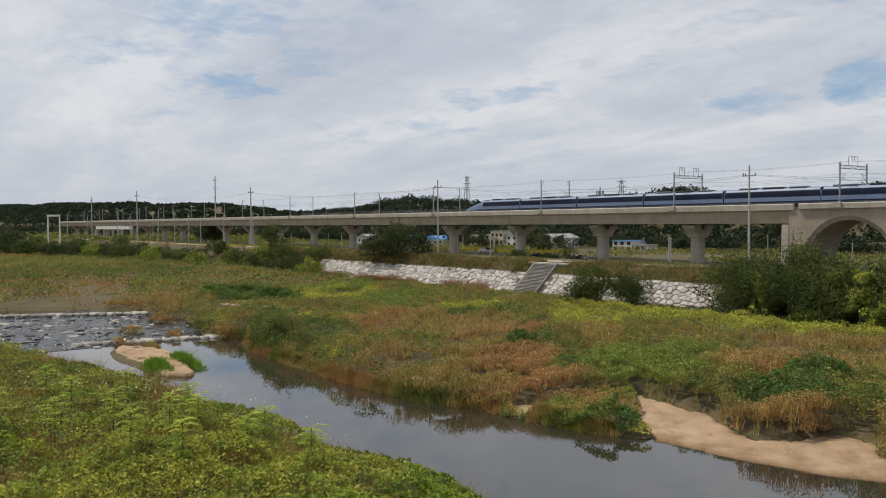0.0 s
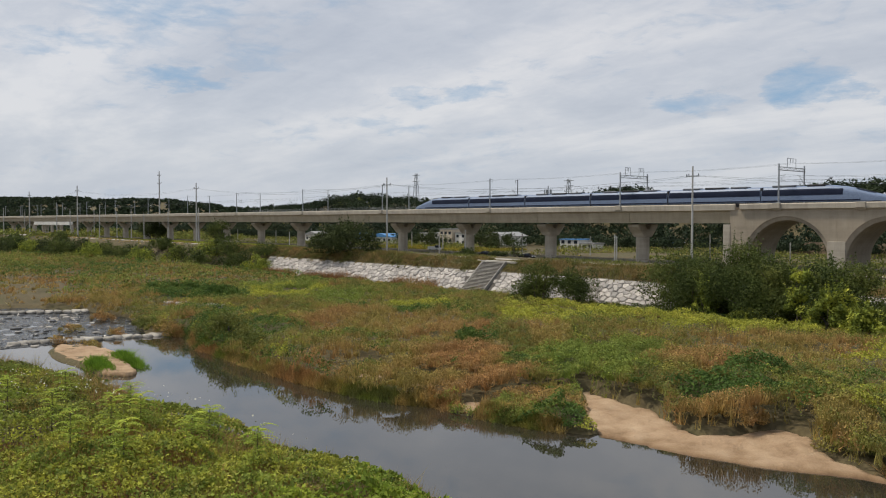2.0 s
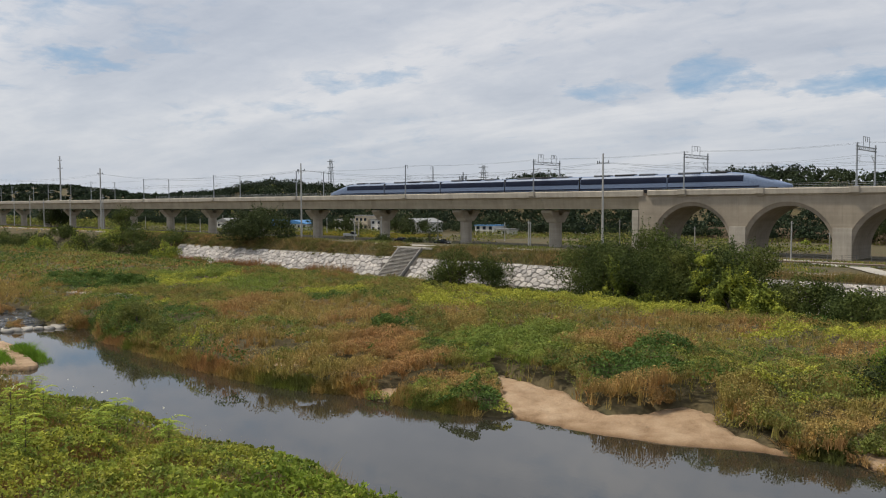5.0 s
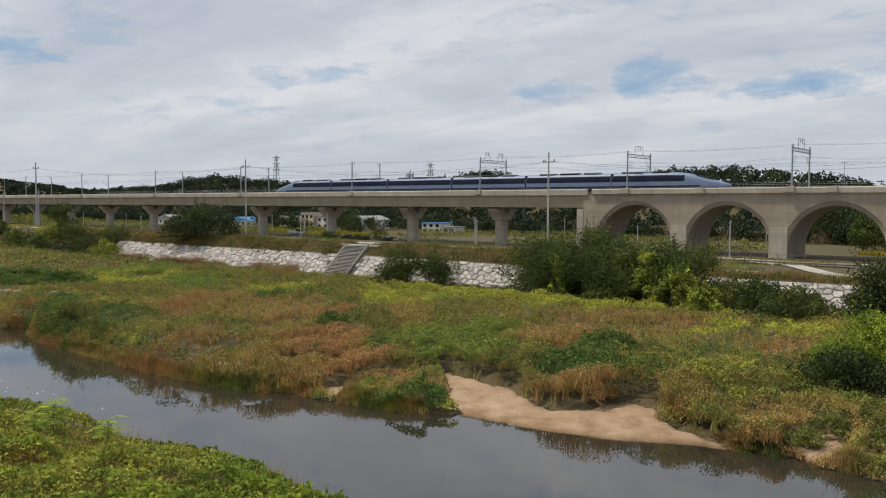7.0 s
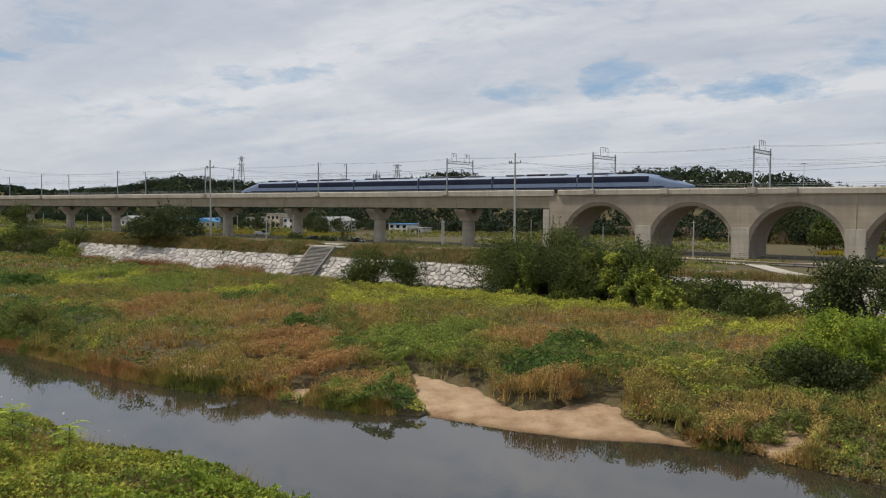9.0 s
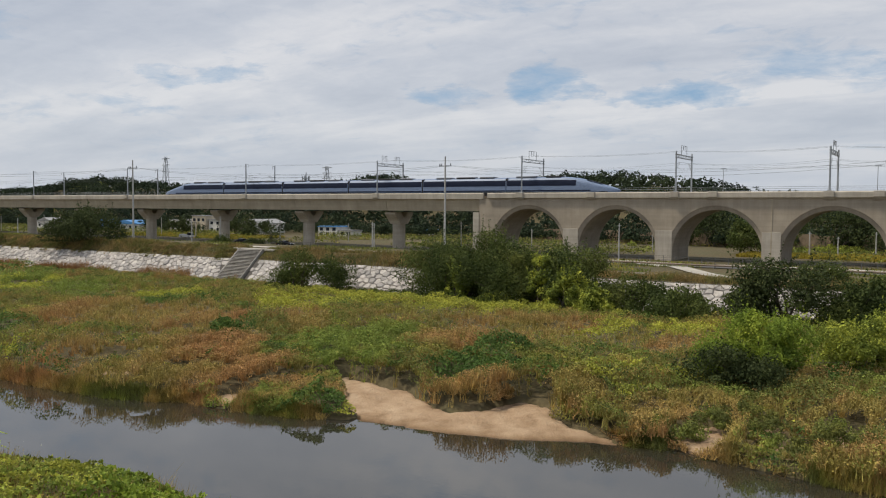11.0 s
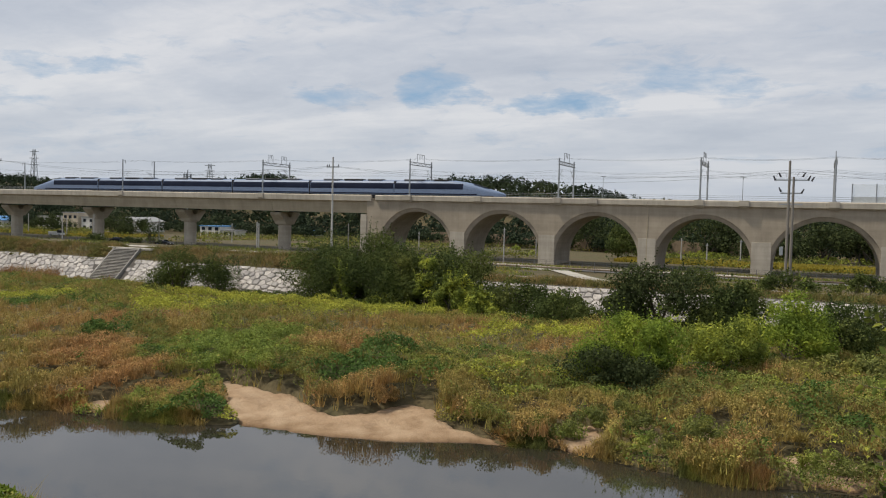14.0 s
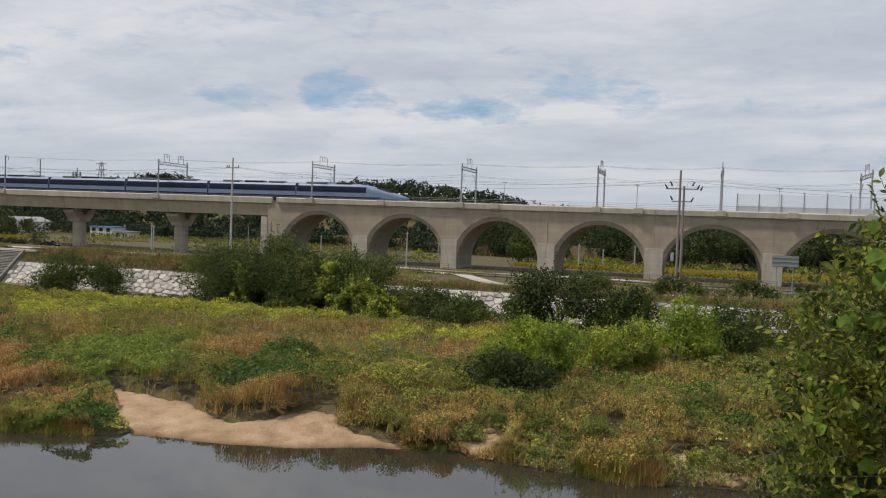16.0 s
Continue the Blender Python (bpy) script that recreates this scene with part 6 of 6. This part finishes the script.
build_house("small blue-roofed hut at the wood's edge", -169.5, 252, 6, 5, 7.0, WHITE, BLUE_ROOF, False, (2, 1), 5)
build_house("pale sheds far behind the piers", -352, 214, 12, 8, 8.2, WHITE, GREY_ROOF, True, (3, 1))

bm = bmesh.new()
for _k in range(22):
    _x = -118 + 5.0 * _k
    prism(bm, [(239.2, 4.4), (240.6, 4.4), (240.6, 8.6 + 0.25 * math.sin(1.7 * _k)), (239.9, 8.6 + 0.25 * math.sin(1.7 * _k))], _x, _x + 4.98)
tagged(part("terrace_bank", bm, surface("terrace_earth", (0.2, 0.15, 0.1), 0.45, 0.5, 0.95, bump=0.5, dist=0.1)), "brown earth terrace bank at the hill's foot", "bank", kind="structure")
# ---- vehicles ----
BLACK_PAINT = surface("black_car_paint", (0.015, 0.016, 0.02), 0.1, 1.0, 0.2)
WHITE_PAINT = surface("white_car_paint", (0.75, 0.75, 0.74), 0.05, 1.0, 0.25)
TYRE = surface("tyre", (0.02, 0.02, 0.02), 0.2, 3.0, 0.9)
LAMP_RED = surface("tail_lamp", (0.4, 0.02, 0.02), 0.1, 3.0, 0.3)


def build_vehicle(name, label, x, y, turn, paint, side, cabin, long=4.5):
    z = float(land(np.array([x]), np.array([y]))[0]) + 0.16
    c = thing(name, label, "car", at=(0, 0, 0))
    bm = bmesh.new()
    prism(bm, side, -0.86, 0.86, "y")
    part("body", soft(bm, 0.07, 2), paint, c)
    bm = bmesh.new()
    prism(bm, cabin, -0.74, 0.74, "y")
    part("cabin", soft(bm, 0.05), PANE, c)
    bm = bmesh.new()
    x0, x1 = min(p[0] for p in cabin) + 0.55, max(p[0] for p in cabin) - 0.55
    zt = max(p[1] for p in cabin)
    box(bm, x0, x1, -0.7, 0.7, zt - 0.03, zt + 0.05)
    part("roof", bm, paint, c)
    for wx in (-long * 0.3, long * 0.3):
        for wy in (-0.8, 0.8):
            bm = bmesh.new()
            tube(bm, (wx, wy - 0.11, 0.32), (wx, wy + 0.11, 0.32), 0.33, n=16)
            wheel = part("wheel", bm, TYRE, c)
            bm = bmesh.new()
            tube(bm, (wx, wy - 0.125, 0.32), (wx, wy + 0.125, 0.32), 0.2, n=12)
            part("rim", bm, STEEL, wheel)
    for sx, mat in ((long / 2 - 0.03, WHITE), (-long / 2 + 0.03, LAMP_RED)):
        for sy in (-0.62, 0.62):
            bm = bmesh.new()
            box(bm, sx - 0.06, sx + 0.06, sy - 0.16, sy + 0.16, 0.62, 0.76)
            part("headlight" if sx > 0 else "tail_light", bm, mat, c)
    c.matrix_basis = pose(x, y, z, 0, 0, turn)


SALOON = [(-2.25, 0.25), (2.25, 0.25), (2.25, 0.65), (1.2, 0.92), (-1.7, 0.95), (-2.25, 0.85)]
SALOON_TOP = [(-1.75, 0.94), (1.25, 0.92), (0.4, 1.42), (-1.1, 1.44)]
build_vehicle("parked_car", "black saloon car parked below the viaduct", -148.5, 156.0, 8, BLACK_PAINT, SALOON, SALOON_TOP)
build_vehicle("parked_car", "dark car parked beside the hedge", -164.5, 156.5, 4, BLACK_PAINT, SALOON, SALOON_TOP)
TRUCK = [(-2.4, 0.4), (2.4, 0.4), (2.4, 1.0), (0.6, 1.05), (0.55, 1.35), (-2.4, 1.35)]
TRUCK_TOP = [(0.6, 1.04), (2.35, 1.0), (1.9, 1.85), (0.65, 1.9)]
build_vehicle("parked_truck", "small white pickup truck parked on the grass", -211, 176.5, 12, WHITE_PAINT, TRUCK, TRUCK_TOP, 4.8)

# ---- fence along the lower road ----
OLD_STEEL = surface("weathered_steel", (0.14, 0.14, 0.135), 0.3, 1.0, 0.7)
_f = thing("road_fence", "low grey mesh fence along the lower road", "fence")
bm = bmesh.new()
box(bm, -0.05, 0.05, -0.05, 0.05, -0.1, 1.2)
_post = mesh_of(bm, "post", OLD_STEEL)
for _k in range(130):
    _x = -262 + 2.5 * _k
    _p = new("post", _post)
    _p.parent, _p.location = _f, (_x, 158.5, 4.95)
for _z in (5.35, 5.75, 6.1):
    bm = bmesh.new()
    box(bm, -262, 62, 158.48, 158.52, _z - 0.02, _z + 0.02)
    part("rail", bm, OLD_STEEL, _f)
_f2 = thing("guard_rail", "brown road guard rail on short posts", "guard rail")
for _k in range(40):
    _x = -100 + 4.0 * _k
    bm = bmesh.new()
    box(bm, _x - 0.08, _x + 0.08, 144.4, 144.56, 4.5, 5.75)
    part("post", bm, OLD_STEEL, _f2)
bm = bmesh.new()
prism(bm, [(144.3, 5.35), (144.36, 5.35), (144.3, 5.5), (144.36, 5.65), (144.3, 5.65), (144.22, 5.5)], -100, 56)
part("beam", bm, surface("guard_rail_brown", (0.2, 0.15, 0.11), 0.2, 1.0, 0.5), _f2)


def ribbon(name, pts, width, material, label):
    """A path over the land through the points."""
    bm = bmesh.new()
    prev = None
    fine = []
    for (x0, y0), (x1, y1) in zip(pts, pts[1:]):
        for k in range(10):
            fine.append((x0 + (x1 - x0) * k / 10, y0 + (y1 - y0) * k / 10))
    fine.append(pts[-1])
    for i, (x, y) in enumerate(fine):
        a, b = fine[max(0, i - 1)], fine[min(len(fine) - 1, i + 1)]
        t = Vector((b[0] - a[0], b[1] - a[1])).normalized()
        row = []
        for s in (-0.5, 0.5):
            px, py = x - t.y * width * s, y + t.x * width * s
            row.append(bm.verts.new((px, py, float(land(np.array([px]), np.array([py]))[0]) + 0.16)))
        if prev:
            bm.faces.new((prev[0], prev[1], row[1], row[0]))
        prev = row
    tagged(part(name, bm, material), label, "path", kind="structure")


ribbon("path_ramp", [(-66, 154), (-52, 151), (-42, 141), (-34, 128), (-26, 118)], 3.2, PATH, "pale concrete path slanting down to the river")
ribbon("path_upper", [(-70, 156), (-50, 154.5), (-30, 153.5), (-8, 153)], 2.6, PATH, "pale concrete path along the arches")

# ---- far upstream ----
def far_pole(x, y, top, r=0.3, lean=0.0):
    z = float(land(np.array([x]), np.array([y]))[0])
    p = thing("slim_pole", "distant pale utility pole upstream", "pole", "slim poles", at=(x, y, z))
    bm = bmesh.new()
    tube(bm, (0, 0, -0.3), (lean, 0, top - z), r, r * 0.6, 7)
    part("shaft", bm, POLE, p)
    bm = bmesh.new()
    box(bm, lean - 1.1, lean + 1.1, -0.1, 0.1, top - z - 1.6, top - z - 1.4)
    part("crossarm", bm, STEEL, p)


for _x, _y, _t, _l in ((-560, 120, 23, 0), (-545, 128, 21, 2.5), (-520, 140, 26, 0), (-500, 142, 22, 0), (-486, 138, 21, 0), (-470, 146, 22, 0), (-452, 143, 24, 1.5), (-445, 150, 20, 0), (-415, 147, 21, 0), (-380, 152, 20, 0), (-395, 146, 19, 0), (-350, 154, 21, 0)):
    far_pole(_x, _y, _t, 0.26, _l)
_b = thing("white_gateway", "white steel frame sign gantry far upstream", "gantry", at=(-505, 101, 1.5))
for _dx in (-3.1, 3.1):
    bm = bmesh.new()
    box(bm, -0.4, 0.4, _dx - 0.3, _dx + 0.3, -1, 19.6)
    part("leg", bm, WHITE, _b)
bm = bmesh.new()
box(bm, -0.45, 0.45, -3.5, 3.5, 18.8, 19.9)
part("lintel", bm, WHITE, _b)
_w = thing("approach_bridge", "white parapet of a low bridge far upstream", "bridge", at=(-560, 148, 4.9))
bm = bmesh.new()
box(bm, -40, 40, -1, 1, 7.6, 9.6)
part("parapet", bm, WHITE, _w)
for _dx in (-42, -21, 0, 21, 42):
    bm = bmesh.new()
    tube(bm, (_dx, 0, -0.5), (_dx, 0, 7.7), 0.9, n=10)
    part("column", bm, CONCRETE_PALE, _w)


# ---- tree beside the eye ----
NEAR_TREE = foliage("near_tree_leaves", [(0.04, 0.06, 0.016), (0.11, 0.145, 0.03), (0.32, 0.33, 0.055)], 1.5, 0.6, 0.4, 4.0)
VINE_BIG = foliage("large_vine_leaves", [(0.12, 0.21, 0.035), (0.19, 0.28, 0.05)], 2.0, 0.4, 0.45, 8.0)


def oval_leaves(pos, axis, nrm, length, width):
    """Pointed oval leaves folded along the rib."""
    side = np.cross(axis, nrm)
    side /= np.linalg.norm(side, axis=1, keepdims=True) + 1e-9
    nrm = np.cross(side, axis)
    L, W = length[:, None], width[:, None]
    root, tip = pos, pos + axis * L - nrm * L * 0.12
    rows = [root]
    for s, (f, g) in ((1, (0.3, 0.9)), (1, (0.62, 0.85))):
        rows.append(pos + axis * L * f + side * W * 0.5 * g + nrm * W * 0.18)
    rows.append(tip)
    for f, g in ((0.62, 0.85), (0.3, 0.9)):
        rows.append(pos + axis * L * f - side * W * 0.5 * g + nrm * W * 0.18)
    v = np.stack(rows, 1).reshape(-1, 3)
    n = len(pos)
    b = np.arange(n)[:, None] * 6
    idx = np.concatenate([b + np.array([0, 1, 2, 3]), b + np.array([0, 3, 4, 5])], 1).ravel()
    return v, idx


def build_near_tree():
    base = Vector((2.9, 7.4, 0))
    base.z = float(land(np.array([base.x]), np.array([base.y]))[0])
    t = thing("riverside_tree", "leafy green tree entwined with broad-leaved vines beside the viewpoint", "tree", at=base)
    r = np.random.default_rng(77)
    centre = np.array([1.58, 6.2, 13.45])
    rad = np.array([1.05, 1.15, 2.0])
    bm = bmesh.new()
    last = Vector((0, 0, -0.4))
    for k in range(1, 9):
        f = k / 8
        p = Vector((-0.9 * f * f + 0.12 * math.sin(5 * f), -0.9 * f * f, (12.9 - base.z) * f))
        tube(bm, last, p, 0.17 * (1.08 - f * 0.8), 0.17 * (1.08 - (f + 0.125) * 0.8), 10)
        last = p
    part("trunk", bm, BARK, t)
    twigs, leaves = bmesh.new(), []
    top = np.array(last) + np.array(base)
    for k in range(9):
        a = r.normal(size=3)
        a /= np.linalg.norm(a)
        e = centre + a * rad * 0.6
        s = top + np.array([0, 0, -r.uniform(0.2, 2.6)])
        bm = bmesh.new()
        m = (s + e) / 2 + np.array([0, 0, 0.2])
        tube(bm, Vector(s) - base, Vector(m) - base, 0.045, 0.03, 6)
        tube(bm, Vector(m) - base, Vector(e) - base, 0.03, 0.012, 6)
        part("limb", bm, BARK, t)
    P, A, N, L = [], [], [], []
    for k in range(1900):
        a = r.normal(size=3)
        a /= np.linalg.norm(a)
        s = centre + a * rad * r.uniform(0.35, 0.9)
        d = a + r.normal(size=3) * 0.55 + np.array([-0.1, 0, 0.25])
        d /= np.linalg.norm(d)
        ln = r.uniform(0.22, 0.5)
        tube(twigs, Vector(s) - base, Vector(s + d * ln) - base, 0.004, 0.002, 3)
        n = 13
        u = np.cross(d, r.normal(size=3))
        u /= np.linalg.norm(u)
        for j in range(n):
            f = (j + 0.5) / n
            side = u * (1 if j % 2 else -1)
            P.append(s + d * ln * f)
            ax = side * 0.85 + d * 0.5 + r.normal(size=3) * 0.2
            A.append(ax / np.linalg.norm(ax))
            N.append(np.cross(d, u) * 0.7 + np.array([0, 0, 0.7]) + r.normal(size=3) * 0.25)
            L.append(r.uniform(0.045, 0.09))
    part("branchwork", twigs, BARK, t)
    P, A, N, L = np.array(P) - np.array(base), np.array(A), np.array(N), np.array(L)
    v, i = oval_leaves(P, A, N, L, L * 0.5)
    crown = new("crown", raw_mesh("crown", v, 4, i, NEAR_TREE))
    crown.parent = t
    n = 80
    a = r.normal(size=(n, 3))
    a /= np.linalg.norm(a, axis=1, keepdims=True)
    a[:, 0] = -np.abs(a[:, 0]) * 0.9
    a[:, 1] = -np.abs(a[:, 1])
    P = centre + a * rad * r.uniform(0.8, 1.0, (n, 1)) - np.array(base)
    ax = r.normal(size=(n, 3)) * 0.4 + np.array([-0.2, -0.2, -0.8])
    ax /= np.linalg.norm(ax, axis=1, keepdims=True)
    L = r.uniform(0.09, 0.16, n)
    v, i = oval_leaves(P, ax, np.tile((-0.2, -0.7, 0.6), (n, 1)) + r.normal(size=(n, 3)) * 0.3, L, L * 0.95)
    vine = new("vine", raw_mesh("vine", v, 4, i, VINE_BIG))
    vine.parent = t
    vine["label"] = "broad bright green vine leaves"


build_near_tree()
SAPLING = foliage("sapling_leaves", [(0.22, 0.30, 0.05), (0.30, 0.38, 0.06), (0.42, 0.43, 0.07)], 0.8, 0.4, 0.35)


def build_sapling(x, y, h, seed):
    """A young locust: a thin stem with feathered leaves."""
    r = np.random.default_rng(seed)
    z = float(land(np.array([x]), np.array([y]))[0])
    s = thing("locust_sapling", "young locust sapling with feathery green leaves", "sapling", "saplings on the near bank", at=(x, y, z))
    bm = bmesh.new()
    tube(bm, (0, 0, -0.1), (0.1, 0.05, h), 0.035, 0.015, 5)
    P, A, N, L = [], [], [], []
    for k in range(20):
        f = 0.5 + 0.5 * (k + 0.5) / 20
        a = k * 2.4
        d = np.array([math.cos(a), math.sin(a), r.uniform(0.2, 0.8) + 0.5 * (f - 0.5)])
        d /= np.linalg.norm(d)
        ln = r.uniform(0.8, 1.25)
        p0 = np.array([0.1 * f, 0.05 * f, h * f])
        tube(bm, p0, p0 + d * ln * 0.5 - np.array([0, 0, 0.1 * ln]), 0.008, 0.004, 3)
        u = np.cross(d, (0, 0, 1.0))
        u /= np.linalg.norm(u)
        for j in range(16):
            g = (j + 1) / 16
            c = p0 + d * ln * g - np.array([0, 0, 0.55 * g * g * ln])
            P.append(c)
            ax = u * (1 if j % 2 else -1) + d * 0.35
            A.append(ax / np.linalg.norm(ax))
            N.append((0.1, 0, 1.0))
            L.append(0.2)
    part("stem", bm, BARK, s)
    L = np.array(L)
    v, i = oval_leaves(np.array(P), np.array(A), np.array(N), L, L * 0.45)
    ob = new("foliage", raw_mesh("foliage", v, 4, i, SAPLING))
    ob.parent = s


for _k, (_x, _y, _h) in enumerate(((-44.5, 14.5, 2.8), (-47, 17.0, 2.2), (-43, 12.0, 2.4), (-50, 13.0, 2.4), (-48.5, 9.5, 2.6), (-53, 18.5, 2.0), (-41, 17.5, 2.0), (-56, 12.0, 2.2), (-45.5, 20.5, 1.8), (-60, 16.5, 2.0), (-38.5, 20.0, 1.8), (-52, 7.0, 2.4), (-40.5, 13.8, 2.2), (-64, 12.0, 2.0))):
    build_sapling(_x, _y, _h + 1.0, 200 + _k)


# ---- stones of the bank wall ----
def cell_round(p, others, reach):
    """The ground nearer to p than to any of the others, as a polygon."""
    poly = [(p[0] + reach * cx, p[1] + reach * cy) for cx, cy in ((-1, -1), (1, -1), (1, 1), (-1, 1))]
    for q in others:
        mx, my, nx, ny = (p[0] + q[0]) / 2, (p[1] + q[1]) / 2, q[0] - p[0], q[1] - p[1]
        side = [(x - mx) * nx + (y - my) * ny for x, y in poly]
        cut = []
        for k in range(len(poly)):
            (x0, y0), (x1, y1), s0, s1 = poly[k], poly[(k + 1) % len(poly)], side[k], side[(k + 1) % len(poly)]
            if s0 <= 0:
                cut.append((x0, y0))
            if s0 * s1 < 0:
                f = s0 / (s0 - s1)
                cut.append((x0 + (x1 - x0) * f, y0 + (y1 - y0) * f))
        poly = cut
        if len(poly) < 3:
            break
    return poly


def build_wall_stones():
    r = random.Random(9)
    length, squash = 6.0, 1.3
    foot, rise = Vector((0, 108.15, 0.75)), Vector((0, 4.3, 4.3)).normalized()
    out = Vector((0, -rise.z, rise.y))
    seeds = []
    for row in range(6):
        u = -206.0 + r.uniform(0, 1)
        while u < 38:
            seeds.append((u, (row + 0.5 + r.uniform(-0.42, 0.42)) * squash))
            u += r.uniform(0.75, 1.7)
    seeds.sort()
    rest = bmesh.new()
    for n, p in enumerate(seeds):
        if STAIR_X[0] - 1.1 < p[0] < STAIR_X[1] + 1.1:
            continue
        near = [q for q in seeds[max(0, n - 34):n + 35] if q is not p and abs(q[0] - p[0]) < 3 and abs(q[1] - p[1]) < 3]
        poly = [(x, min(max(y / squash, 0.02), 5.98)) for x, y in cell_round(p, near, 1.5)]
        if len(poly) < 3:
            continue
        m = len(poly)
        mx, mv = sum(q[0] for q in poly) / m, sum(q[1] for q in poly) / m
        own = -112 < mx < -76
        bm = bmesh.new() if own else rest
        proud = r.uniform(0.04, 0.24)
        rings = []
        for shrink, h in ((0.94, -0.12), (0.9, proud * 0.5), (0.68, proud)):
            rings.append([bm.verts.new(Vector((mx + (q[0] - mx) * shrink, 0, 0)) + foot + rise * (mv + (q[1] - mv) * shrink) * (length / 6.0) + out * (h + r.uniform(-0.03, 0.03))) for q in poly])
        for lo, hi in zip(rings, rings[1:]):
            for k in range(m):
                bm.faces.new((lo[k], lo[(k + 1) % m], hi[(k + 1) % m], hi[k]))
        bm.faces.new(rings[-1])
        if own:
            part("stone", bm, STONE, wall)
    ob = part("stones", rest, STONE_REST, wall, "further irregular pale wall stones")
    ob["kind"] = "stuff"


_m = Mat("wall_stone_joined", 0.9)
_c = _m.ramp(_m.noise(0.9, 6, 0.6), [(0.3, (0.27, 0.25, 0.23)), (0.5, (0.41, 0.385, 0.36)), (0.72, (0.5, 0.475, 0.445))])
_c = _m.mix(0.55, _c, _m.ramp(_m.geo.outputs["Random Per Island"], [(0, (0.5, 0.5, 0.5)), (1, (1.5, 1.45, 1.4))]), "MULTIPLY")
STONE_REST = _m.color(_c).bump(_m.noise(6, 4), 0.5, 0.04).m
build_wall_stones()
